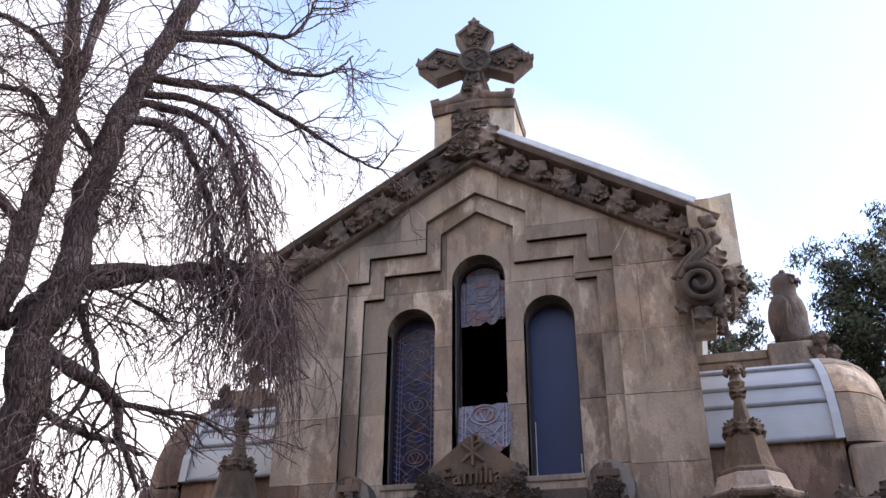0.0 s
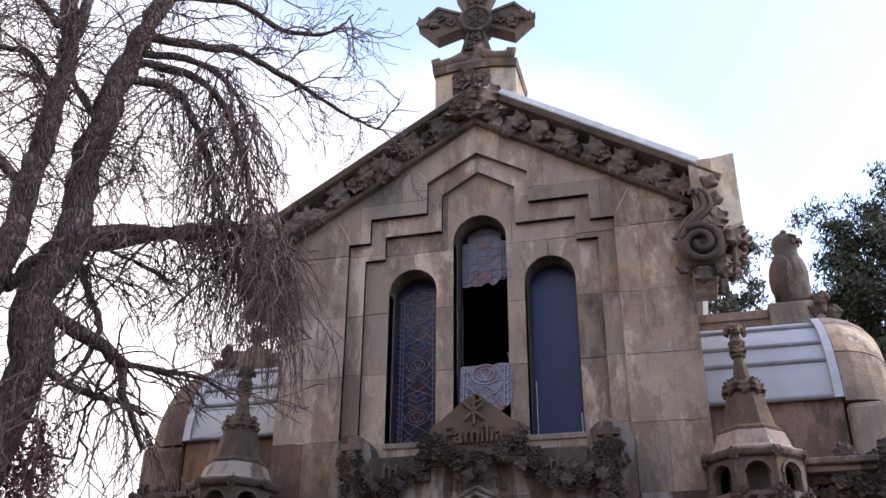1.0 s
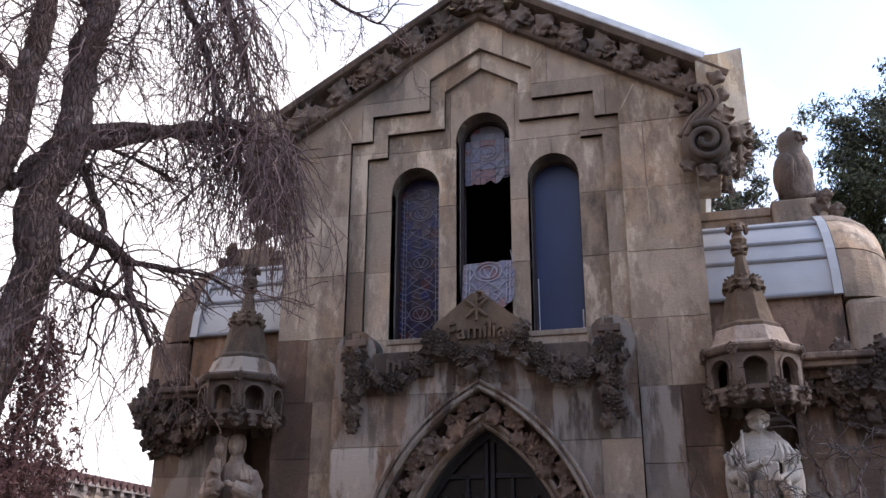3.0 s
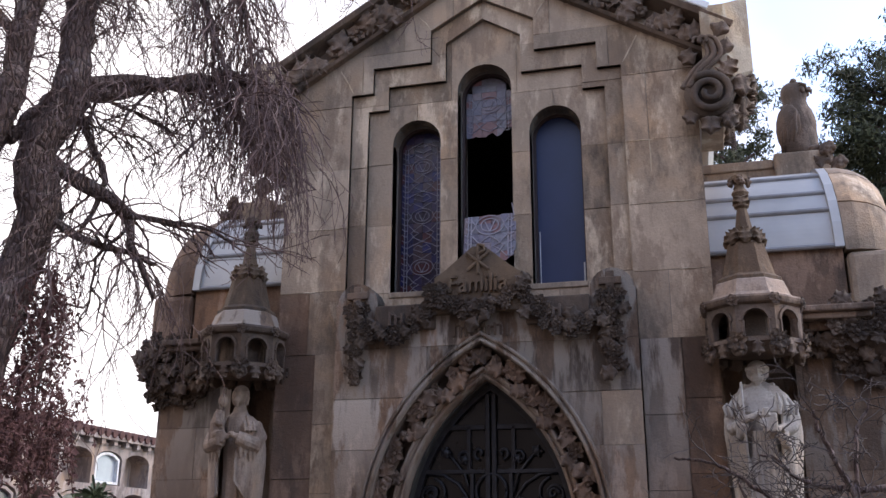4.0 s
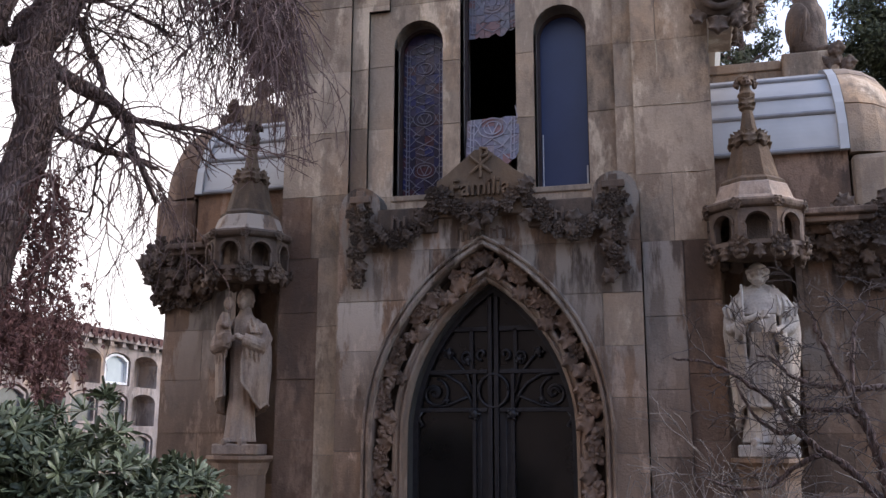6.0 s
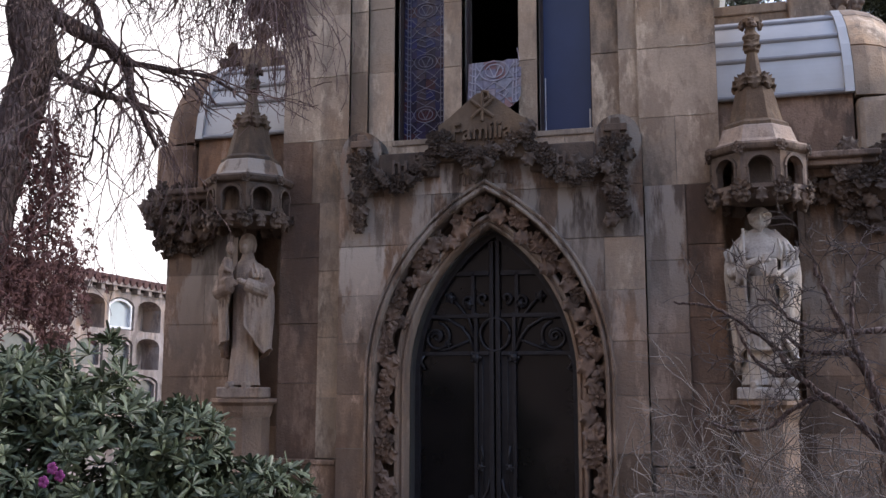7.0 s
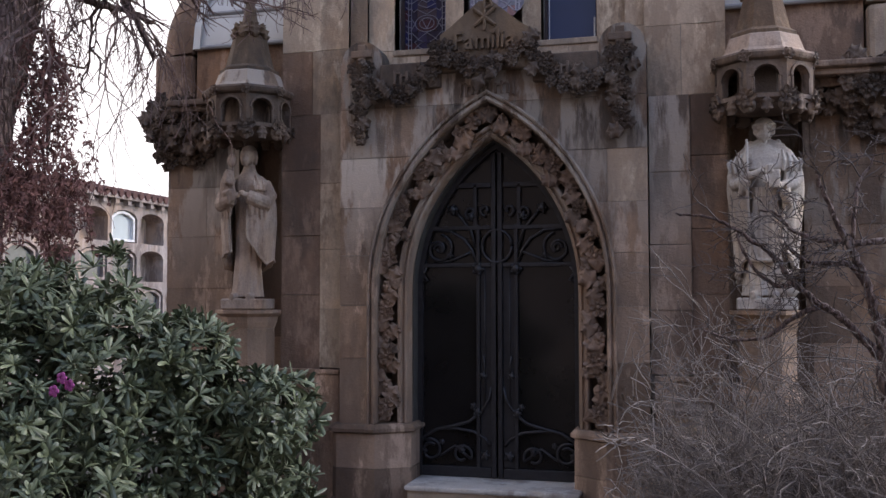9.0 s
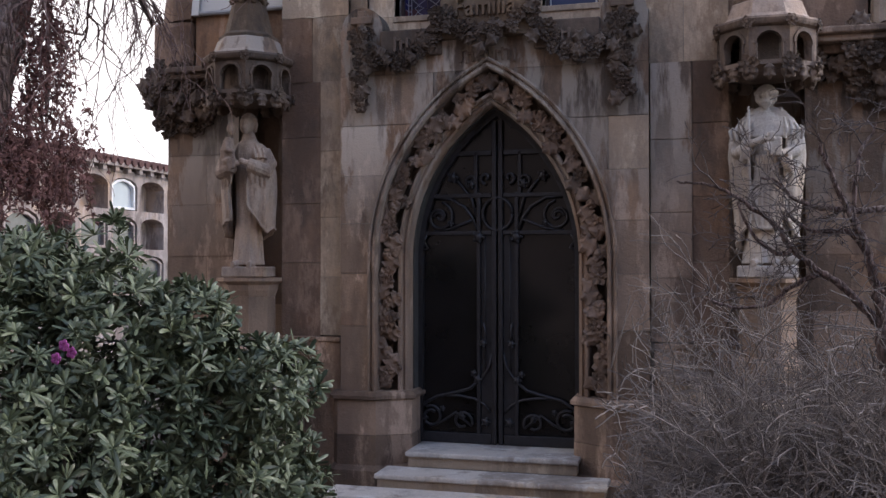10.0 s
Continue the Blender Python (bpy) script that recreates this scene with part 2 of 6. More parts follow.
# ---- ground ----
rng = random.Random(5)
GROUND, gnt, gb = material("bare earth with leaf litter")
gw = place(gnt, 1, 1, 1)
gcol = blend(gnt, steps(gnt, noisy(gnt, gw, 3.0, 8), 0.35, 0.65), (0.05, 0.038, 0.03), (0.11, 0.09, 0.07))
gnt.links.new(blend(gnt, steps(gnt, noisy(gnt, gw, 22, 5), 0.52, 0.62), gcol, (0.06, 0.045, 0.03)), gb.inputs["Base Color"])
gb.inputs["Roughness"].default_value = 0.95
bump(gnt, gb, noisy(gnt, gw, 18, 6), 0.8, 0.03)
gm = bmesh.new()
bmesh.ops.create_grid(gm, x_segments=60, y_segments=60, size=1)
for v in gm.verts:
    r = max(abs(v.co.x), abs(v.co.y))
    k = 12 + 400 * r ** 4
    v.co = Vector((v.co.x * k, v.co.y * k, 0.0))
    if abs(v.co.x) > 5:
        v.co.z += 0.05 * noise.noise(v.co * 0.4)
part("ground", gm, GROUND)
tagged(bpy.data.objects["ground"], "bare brown earth with leaf litter before the chapel", "ground", kind="structure")

# ---- central block: stepped recess, lancets and gable ----
CX, CZ = 0.766, 1.95        # centres of the portal's pointed arcs


def pointed(r, z0, n=14):
    """Outline of a pointed opening about x = 0 with arc radius r, from z0 up, left foot first."""
    top = math.degrees(math.acos(-CX / r))
    left = [(x, z) for x, z in arc(CX, CZ, r, 180, top, n)]
    right = [(-x, z) for x, z in reversed(left[:-1])]
    return [(left[0][0], z0)] + left + right + [(-left[0][0], z0)]


def lancet(cx, half, z0, spring, n=12):
    return [(cx + half, z0)] + arc(cx, spring, half, 0, 180, n) + [(cx - half, z0)]


FRONT, STEP1, PANEL, BACK = 0.12, 0.17, 0.22, 0.62
W = 1.83
GABLE = [(-W, 3.45), (W, 3.45), (W, 6.03), (0, 7.15), (-W, 6.03)]
OUTER = [(1.225, 3.40), (1.225, 5.86), (1.02, 5.86), (1.02, 6.11), (0.475, 6.11), (0.475, 6.43), (0, 6.70), (-0.475, 6.43), (-0.475, 6.11), (-1.02, 6.11), (-1.02, 5.86), (-1.225, 5.86), (-1.225, 3.40)]
INNER = [(1.075, 3.40), (1.075, 5.70), (0.885, 5.70), (0.885, 5.93), (0.345, 5.93), (0.345, 6.31), (0, 6.52), (-0.345, 6.31), (-0.345, 5.93), (-0.885, 5.93), (-0.885, 5.70), (-1.075, 5.70), (-1.075, 3.40)]
LANCETS = [lancet(-0.625, 0.225, 3.98, 5.365), lancet(0, 0.247, 3.98, 5.83), lancet(0.625, 0.225, 3.98, 5.365)]
notched = [(-W, 3.45), (-1.225, 3.45)] + [(x, max(z, 3.45)) for x, z in OUTER[::-1][1:-1]] + [(1.225, 3.45), (W, 3.45), (W, 6.03), (0, 7.15), (-W, 6.03)]
ringed = [(-1.225, 3.45), (-1.075, 3.45)] + INNER[::-1][1:-1] + [(1.075, 3.45), (1.225, 3.45)] + OUTER[1:-1]
panelled = [(-1.075, 3.45)] + INNER[::-1][1:-1] + [(1.075, 3.45)]

wall = thing("wall_front", "weathered brown sandstone gable wall with stepped recess", "wall", kind="structure")
part("wall_core", slab(notched, FRONT + 0.012, 0.30), MORTAR, wall)
part("wall_core", slab(panelled, PANEL + 0.012, BACK, LANCETS), MORTAR, wall)
part("wall_core", slab(ringed, STEP1 + 0.012, 0.40), MORTAR, wall)
ashlar(wall, notched, (), [3.45, 4.0, 4.57, 5.13, 5.75, 6.25, 7.2],
       [[-W, -1.55, 0, 1.50, W], [-W, 0, W], [-W, 0, W], [-W, 0, 1.42, W], [-W, -1.12, 0, 1.12, W], [-W, -0.72, -0.26, 0.22, 0.62, W]], FRONT, SAND, rng, deep=0.16)
ashlar(wall, ringed, (), [3.45, 4.03, 4.60, 5.15, 5.75, 6.2, 6.8], [[-1.3, 0, 1.3], [-1.3, 0, 1.3], [-1.3, 0, 1.3], [-1.3, 0, 1.3], [-1.3, 0, 1.3], [-1.3, 0.0, 1.3]], STEP1, SAND, rng, deep=0.05)
ashlar(wall, panelled, LANCETS, [3.45, 3.98, 4.60, 5.18, 5.75, 6.6], [[-1.1, -0.62, 0, 0.62, 1.1], [-1.1, -0.62, -0.02, 0.62, 1.1], [-1.1, -0.62, -0.02, 0.62, 1.1], [-1.1, -0.62, 0.0, 0.62, 1.1], [-1.1, -0.3, 0.3, 1.1]], PANEL, SAND, rng, deep=0.14)
for o in wall.children:
    c = sum((Vector(q) for q in o.bound_box), Vector()) / 8
    if o.name.startswith("stone_block") and c.x < -1.5 and c.z < 4.0:
        o.data.materials[0] = UMBER
# pale raked mortar in the slanting gable joints
for x0, z0, x1, z1 in ((-1.34, 6.12, -1.21, 5.88), (-0.60, 6.60, -0.47, 6.44), (-0.22, 6.86, -0.07, 6.70), (0.60, 6.62, 0.49, 6.44), (1.37, 6.12, 1.24, 5.88)):
    bm = bmesh.new()
    tube(bm, [(x0, FRONT + 0.001, z0), ((x0 + x1) / 2 + 0.006, FRONT, (z0 + z1) / 2), (x1, FRONT + 0.001, z1)], [0.006, 0.009, 0.005], 5)
    part("mortar_joint", bm, PALE, wall)
# side returns, back and lower flanks of the block, with chamfered corners below
for s in (-1, 1):
    bm = boxed(min(s * W, s * (W - 0.35)), max(s * W, s * (W - 0.35)), 0.31, 4.5, 3.45, 6.0)
    part("side_wall", bm, SAND, wall)
    edge = 1.47 if s < 0 else 1.56
    part("flank_wall", boxed(min(s * 1.2, s * (W - 0.01)), max(s * 1.2, s * (W - 0.01)), FRONT + 0.06, 4.5, 0, 3.449), MORTAR, wall)
    xs = sorted((s * 1.25, s * edge))
    ashlar(wall, [(xs[0], 1.31), (xs[1], 1.31), (xs[1], 3.449), (xs[0], 3.449)], (), [1.31, 1.80, 2.30, 2.86, 3.4505], [xs], FRONT - 0.012, SAND if s < 0 else BROWN, rng, deep=0.08)
    xs = sorted((s * edge, s * W))
    ashlar(wall, [(xs[0], 0.0), (xs[1], 0.0), (xs[1], 3.449), (xs[0], 3.449)], (), [0.0, 0.7, 1.29, 1.92, 2.42, 2.98, 3.4505], [xs], FRONT + 0.004, UMBER, rng, deep=0.06)
    for k in range(6):
        part("stone_block", boxed(min(s * (W - 0.02), s * W), max(s * (W - 0.02), s * W), FRONT + 0.11, 0.47, 0.575 * k + 0.003, 0.575 * k + 0.572), UMBER, wall)
# lime dabs left on some joints
for x0, x1, z in ((1.30, 1.46, 5.13), (-1.70, -1.42, 5.13), (-1.55, -1.30, 4.57), (1.45, 1.78, 4.57), (1.28, 1.36, 5.75), (-1.62, -1.50, 4.0), (1.60, 1.74, 4.0), (-1.80, -1.66, 4.57)):
    bm = bmesh.new()
    tube(bm, [(x0, FRONT, z), ((2 * x0 + x1) / 3, FRONT - 0.001, z + 0.003), ((x0 + 2 * x1) / 3, FRONT, z - 0.002), (x1, FRONT, z)], [0.002, 0.007, 0.005, 0.002], 5)
    part("mortar_joint", bm, PALE, wall)
bm = bmesh.new()
tube(bm, [(1.42, FRONT, 5.14), (1.424, FRONT, 5.0), (1.42, FRONT, 4.85)], [0.003, 0.008, 0.004], 5)
part("mortar_joint", bm, PALE, wall)
part("back_wall", boxed(-W, W, 4.5, 4.7, 0, 6.15), SAND, wall)
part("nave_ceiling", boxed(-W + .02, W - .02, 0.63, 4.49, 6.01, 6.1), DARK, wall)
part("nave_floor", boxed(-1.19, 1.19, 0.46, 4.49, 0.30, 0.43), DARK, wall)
bm = bmesh.new()
sweep(bm, [(W + 0.2, 5.95), (0, 7.20), (-W - 0.2, 5.95)], [(0.0, 0.63), (0.12, 0.63), (0.12, 4.8), (0.0, 4.8)])
tagged(part("roof", bm, ZINC), "grey zinc nave roof behind the gable", "roof", kind="structure")

# ---- portal ----
PORTAL_TOP = 3.75
lobes = [(1.245, 0.87), (1.245, 3.85)] + arc(1.06, 3.84, 0.175, 0, 180, 10)[0:] + [(0.885, 3.75), (-0.885, 3.75)] + arc(-1.06, 3.84, 0.175, 0, 180, 10) + [(-1.245, 3.85), (-1.245, 0.87)]
arch_out = pointed(1.70, 0.0)
arch_out = [(x, max(z, 0.87)) for x, z in arch_out]
outline = lobes[:-1] + [(-1.245, 0.87)] + arch_out[0:1] + arch_out[1:]
portal = thing("portal", "sandstone portal with carved pointed arch, soot-streaked", "portal", kind="structure")
part("portal_core", slab(outline, 0.014, 0.215), MORTAR, portal)
ashlar(portal, outline, (), [0.87, 1.40, 1.83, 2.24, 2.63, 3.04, 3.45, 4.1],
       [[-1.3, 0, 1.3], [-1.3, 0, 1.3], [-1.3, 0, 1.3], [-1.3, 0, 1.3], [-1.3, 0, 0.94, 1.3], [-1.3, -0.45, 0.42, 1.3], [-1.3, -0.86, 0.0, 0.86, 1.3]], 0.0, BROWN, rng, deep=0.2)
for o in portal.children:
    c = sum((Vector(q) for q in o.bound_box), Vector()) / 8
    if o.name.startswith("stone_block") and c.x > 0.98 and 2.6 < c.z < 3.05:
        o.data.materials[0] = SAND
# hollow moulding that carries the carving, roll mouldings and inner jamb
path = pointed(1.70, 0.86)[::-1]
bm = bmesh.new()
sweep(bm, path, [(0.005, 0.02), (0.005, -0.014), (-0.006, -0.032), (-0.024, -0.032), (-0.034, -0.008), (-0.042, -0.008), (-0.048, -0.034), (-0.062, -0.040), (-0.072, -0.022), (-0.074, 0.03), (0.0, 0.03)])
part("arch_roll", bm, BROWN, portal)
bm = bmesh.new()
sweep(bm, path, [(0.0, 0.012), (0.0, 0.21), (0.15, 0.21), (0.15, 0.10), (0.135, 0.175), (0.08, 0.195), (0.03, 0.16)])
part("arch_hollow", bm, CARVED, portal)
bm = bmesh.new()
sweep(bm, pointed(1.549, 0.40)[::-1], [(0.0, 0.10), (0.012, 0.08), (0.03, 0.085), (0.038, 0.12), (0.05, 0.125), (0.06, 0.11), (0.078, 0.125), (0.09, 0.17), (0.098, 0.45), (0.0, 0.45)])
part("arch_jamb", bm, BROWN, portal)
tr = pointed(1.445, 0.40)
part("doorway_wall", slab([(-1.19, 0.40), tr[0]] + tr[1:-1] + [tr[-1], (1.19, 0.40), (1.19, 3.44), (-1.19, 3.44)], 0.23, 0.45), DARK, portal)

# ---- transepts with barrel zinc roofs ----
def transept(s):
    name = "transept"
    t = thing(name, "sandstone side chapel with barrel zinc roof and curved stone parapet", "side chapel", "side chapels", kind="structure")
    YF, YC, ZC, R = 0.45, 1.45, 4.15, 1.0
    x0, x1 = W - 0.02, 3.12
    def bx(a, b, *rest, **k):
        return boxed(min(s * a, s * b), max(s * a, s * b), *rest, **k)
    niche = [(s * 2.13 + 0.27, 1.75), (s * 2.13 + 0.27, 3.43), (s * 2.13 - 0.27, 3.43), (s * 2.13 - 0.27, 1.75)]
    cut = [(x, min(z, 3.292)) for x, z in niche]
    part("wall", bx(x0, x1, YF + 0.32, 2.45, 0, 3.66), BROWN, t)
    part("wall_face", slab([(s * x0, 0), (s * x1, 0), (s * x1, 3.47), (s * x0, 3.47)], YF, YF + 0.318, [niche]), BROWN, t)
    o = [(s * x0, 0), (s * x1, 0), (s * x1, 3.3), (s * x0, 3.3)]
    cuts = sorted(s * c for c in (x0, 2.45, x1)), sorted(s * c for c in (x0, 2.15, 2.72, x1))
    ashlar(t, o, [cut], [0, 0.55, 1.05, 1.55, 1.98, 2.45, 2.9, 3.3], list(cuts), YF - 0.012, BROWN, rng, deep=0.03)
    part("drum_wall", bx(x0, 2.86, YF + 0.03, 2.4, 3.66, 4.2), UMBER, t)
    # cornice
    bm = bmesh.new()
    for a, b, c, d, e, f in ((x0, 2.98, YF - 0.30, 2.5, 3.61, 3.66), (x0, 2.96, YF - 0.25, 2.48, 3.56, 3.609), (x0, 3.14, YF - 0.14, 2.46, 3.49, 3.559)):
        box(bm, min(s * a, s * b), max(s * a, s * b), c, d, e, f, bevel=0.012)
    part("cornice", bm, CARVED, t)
    # zinc roof: three curved sheets with rolled seams
    def curve(r, a0, a1, n=8):
        return [(YC - r * math.cos(radians(a0 + (a1 - a0) * i / n)), ZC + r * math.sin(radians(a0 + (a1 - a0) * i / n))) for i in range(n + 1)]
    def shell(r0, r1, a0, a1, xa, xb):
        bm = bmesh.new()
        ring = curve(r1, a0, a1) + curve(r0, a0, a1)[::-1]
        va = [bm.verts.new((s * xa, y, z)) for y, z in ring]
        vb = [bm.verts.new((s * xb, y, z)) for y, z in ring]
        bm.faces.new(va)
        bm.faces.new(vb[::-1])
        for i in range(len(ring)):
            bm.faces.new((va[i], va[(i + 1) % len(ring)], vb[(i + 1) % len(ring)], vb[i]))
        return bm
    for a0, a1 in ((3, 22), (23, 34), (35, 52), (53, 110), (111, 175)):
        part("zinc_sheet", shell(R - 0.05, R, a0, a1, x0, 2.84), ZINC, t)
    for a in (3, 22.5, 34.5, 52.5):
        bm = bmesh.new()
        y, z = curve(R + 0.005, a, a)[0]
        tube(bm, [(s * x0, y, z), (s * 2.85, y, z)], 0.022, 8)
        part("seam_roll", bm, LEADED, t)
    part("zinc_edge", shell(R - 0.02, R + 0.035, 2, 100, 2.80, 2.87), ZINC, t)
    # stone parapet of voussoirs
    for i in range(7):
        a0 = 0 + i * 180 / 7
        rows = []
        bm = bmesh.new()
        for j in range(5):
            a = radians(a0 + 0.4 + (180 / 7 - 0.8) * j / 4)
            rows.append([bm.verts.new((s * x, YC - r * math.cos(a), ZC + r * math.sin(a))) for x, r in ((2.875, R - 0.25), (2.875, R + 0.03), (2.98, R + 0.025), (3.10, R - 0.01), (3.20, R - 0.07), (3.27, R - 0.15), (3.27, R - 0.25))])
        for p, q in zip(rows, rows[1:]):
            for k in range(7):
                bm.faces.new((p[k], p[(k + 1) % 7], q[(k + 1) % 7], q[k]))
        bm.faces.new(rows[0])
        bm.faces.new(rows[-1])
        # Left parapet and end wall use the darker brown stone, right the plain sandstone.
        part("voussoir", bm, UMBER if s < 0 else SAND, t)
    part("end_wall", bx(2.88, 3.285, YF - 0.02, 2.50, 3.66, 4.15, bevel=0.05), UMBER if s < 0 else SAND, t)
    part("end_gable", shell(0.0, R - 0.26, 0, 180, 2.95, 3.1), SAND, t)
    # ridge course
    part("ridge_course", bx(x0, 2.9, 1.32, 1.6, 5.13, 5.24, bevel=0.01), SAND, t)
    return t


transept(-1)
transept(1)

# ---- steps ----
stair = thing("steps", "worn white marble doorsteps with eroded edges", "steps", kind="structure")
for x0, x1, y0, y1, z0, z1 in ((-0.64, 0.70, -0.10, 0.5, 0.295, 0.415), (-0.79, 0.94, -0.42, -0.10, 0.19, 0.30), (-1.10, 1.30, -0.76, -0.42, -0.02, 0.205)):
    part("riser", boxed(x0, x1, y0 + 0.03, y1, z0, z1 - 0.042), SAND, stair)
    part("tread", boxed(x0 - 0.02, x1 + 0.02, y0, y1 - 0.002, z1 - 0.04, z1, bevel=0.012), MARBLE, stair)

# jamb plinths with a moulded cap
for s in (-1, 1):
    pl = thing("jamb_plinth", "moulded sandstone plinth carrying the portal jamb", "plinth", "portal plinths")
    def ring(e, z):
        xs = [(1.31 + e, 0.20), (1.31 + e, 0.02 - e), (1.25 + e, -0.06 - e), (0.92, -0.06 - e), (0.66 - e, 0.10), (0.66 - e, 0.44), (1.31 + e, 0.44)]
        return [(s * x, y, z) for x, y in xs]
    def stack(levels):
        bm = bmesh.new()
        rs = [[bm.verts.new(c) for c in ring(e, z)] for e, z in levels]
        for a, b in zip(rs, rs[1:]):
            for k in range(7):
                bm.faces.new((a[k], a[(k + 1) % 7], b[(k + 1) % 7], b[k]))
        bm.faces.new(rs[0])
        bm.faces.new(rs[-1])
        return bm
    part("base", stack([(0.03, 0.0), (0.03, 0.24), (0.0, 0.28), (0.0, 0.52)]), BROWN, pl)
    part("shaft", stack([(-0.002, 0.524), (-0.002, 0.80)]), BROWN, pl)
    part("cap", stack([(0.0, 0.803), (0.03, 0.815), (0.03, 0.84), (0.0, 0.87), (-0.02, 0.874)]), BROWN, pl)
    # string course and plinth on the flank
    bm = bmesh.new()
    for e, z0, z1 in ((0.035, 0.0, 1.26), (0.05, 1.262, 1.30)):
        edge = 1.47 if s < 0 else 1.56
        for xa, xb, y in ((1.275, edge + e * 0.4, 0.11 - e), (edge + e * 0.4, W + e * 0.5, 0.128 - e)):
            box(bm, min(s * xa, s * xb), max(s * xa, s * xb), y, 0.43, z0, z1, bevel=0.006)
    part("flank_plinth", bm, BROWN, wall)


# ---- carved ornament ----
def leaf_mesh(seed, lobes=5, curl=0.5, width=0.45):
    """A carved lobed leaf, one unit long up z, with a sunk midrib, puckered lobes and a curling tip, out towards -y."""
    r = random.Random(seed)
    bm = bmesh.new()
    nu, nv = 22, 10
    ph = r.uniform(-0.3, 0.3)
    rows = []
    for i in range(nu + 1):
        u = i / nu
        body = width * math.sin(math.pi * min(1.0, 0.10 + 0.90 * u)) ** 0.7
        beat = math.cos(math.pi * lobes * u * 0.8 + ph)
        row = []
        for j in range(nv + 1):
            v = j / nv * 2 - 1
            e = abs(v)
            x = v * body * (1 - 0.24 * e * (0.5 + 0.5 * beat) ** 2)
            z = u + 0.06 * e * math.sin(math.pi * lobes * u * 0.8 + ph) + 0.06 * e * e
            y = -(0.10 + 0.22 * math.sin(math.pi * (0.15 + 0.8 * u))) * (1 - 0.45 * v * v)
            y += 0.06 * math.exp(-(v / 0.16) ** 2) + 0.085 * e * beat
            y -= curl * 0.55 * max(0.0, u - 0.62) ** 1.2 + 0.08 * e * e * e * (1 - beat) * 0.5
            z -= curl * 0.45 * max(0.0, u - 0.78)
            row.append(bm.verts.new((x, y, z)))
        rows.append(row)
    for p, q in zip(rows, rows[1:]):
        for j in range(nv):
            bm.faces.new((p[j], p[j + 1], q[j + 1], q[j]))
    rim = rows[0] + [row[-1] for row in rows[1:-1]] + rows[-1][::-1] + [row[0] for row in rows[-2:0:-1]]
    back = [bm.verts.new((v.co.x * 0.86, 0.05, v.co.z * 0.94 + 0.03)) for v in rim]
    for i in range(len(rim)):
        k = (i + 1) % len(rim)
        bm.faces.new((rim[i], rim[k], back[k], back[i]))
    bm.faces.new(back)
    bmesh.ops.recalc_face_normals(bm, faces=bm.faces[:])
    me = bpy.data.meshes.new("carved_leaf")
    bm.to_mesh(me)
    bm.free()
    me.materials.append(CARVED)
    me.polygons.foreach_set("use_smooth", [True] * len(me.polygons))
    return me


def finish(bm, name, mat=None, voxel=0.04):
    """Melts the modelled lumps into one carved surface."""
    me = bpy.data.meshes.new(name)
    bmesh.ops.recalc_face_normals(bm, faces=bm.faces[:])
    bm.to_mesh(me)
    bm.free()
    raw = bpy.data.objects.new(name, me)
    scene.collection.objects.link(raw)
    mod = raw.modifiers.new("skin", "REMESH")
    mod.mode, mod.voxel_size = "VOXEL", voxel
    out = bpy.data.meshes.new_from_object(raw.evaluated_get(bpy.context.evaluated_depsgraph_get()))
    bpy.data.objects.remove(raw)
    out.name = name
    out.materials.clear()
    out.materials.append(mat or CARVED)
    out.polygons.foreach_set("use_smooth", [True] * len(out.polygons))
    return out


def flower_mesh(seed, petals=6):
    """A carved rose: two rings of cupped petals round a button, on a rough boss."""
    r = random.Random(seed)
    bm = bmesh.new()
    for ring, count, reach, lift in ((0, petals, 0.52, -0.12), (1, 4, 0.22, -0.16)):
        for k in range(count):
            a = 2 * math.pi * (k + 0.5 * ring) / count + r.uniform(-0.12, 0.12)
            ca, sa = math.cos(a), math.sin(a)
            size = reach * r.uniform(0.88, 1.08)
            grids = []
            for back in (0, 1):
                rows = []
                for i in range(5):
                    u = i / 4
                    half = size * 0.46 * math.sin(math.pi * (0.14 + 0.78 * u)) ** 0.9 * (1 - 0.1 * back)
                    row = []
                    for j in range(5):
                        v = j / 2 - 1
                        q = 0.06 + size * u * (1 - 0.12 * v * v)
                        y = lift - 0.16 * u * (1 - 0.6 * u) - 0.10 * v * v * u + 0.07 * back
                        row.append(bm.verts.new((q * ca - v * half * sa, y, q * sa + v * half * ca)))
                    rows.append(row)
                grids.append(rows)
                for p, q in zip(rows, rows[1:]):
                    for j in range(4):
                        bm.faces.new((p[j], p[j + 1], q[j + 1], q[j]))
            f, g = grids
            rim = [(f[0][j], g[0][j]) for j in range(5)] + [(f[i][4], g[i][4]) for i in range(1, 5)] + [(f[4][j], g[4][j]) for j in (3, 2, 1, 0)] + [(f[i][0], g[i][0]) for i in (3, 2, 1)]
            for (p, q), (p2, q2) in zip(rim, rim[1:] + rim[:1]):
                bm.faces.new((p, p2, q2, q))
    ball(bm, 0, -0.26, 0, 0.11, 0.09, 0.11, 8, 6)
    ball(bm, 0, 0.04, 0, 0.34, 0.17, 0.34, 10, 6)
    bmesh.ops.recalc_face_normals(bm, faces=bm.faces[:])
    me = bpy.data.meshes.new("carved_flower")
    bm.to_mesh(me)
    bm.free()
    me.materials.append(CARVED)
    me.polygons.foreach_set("use_smooth", [True] * len(me.polygons))
    return me


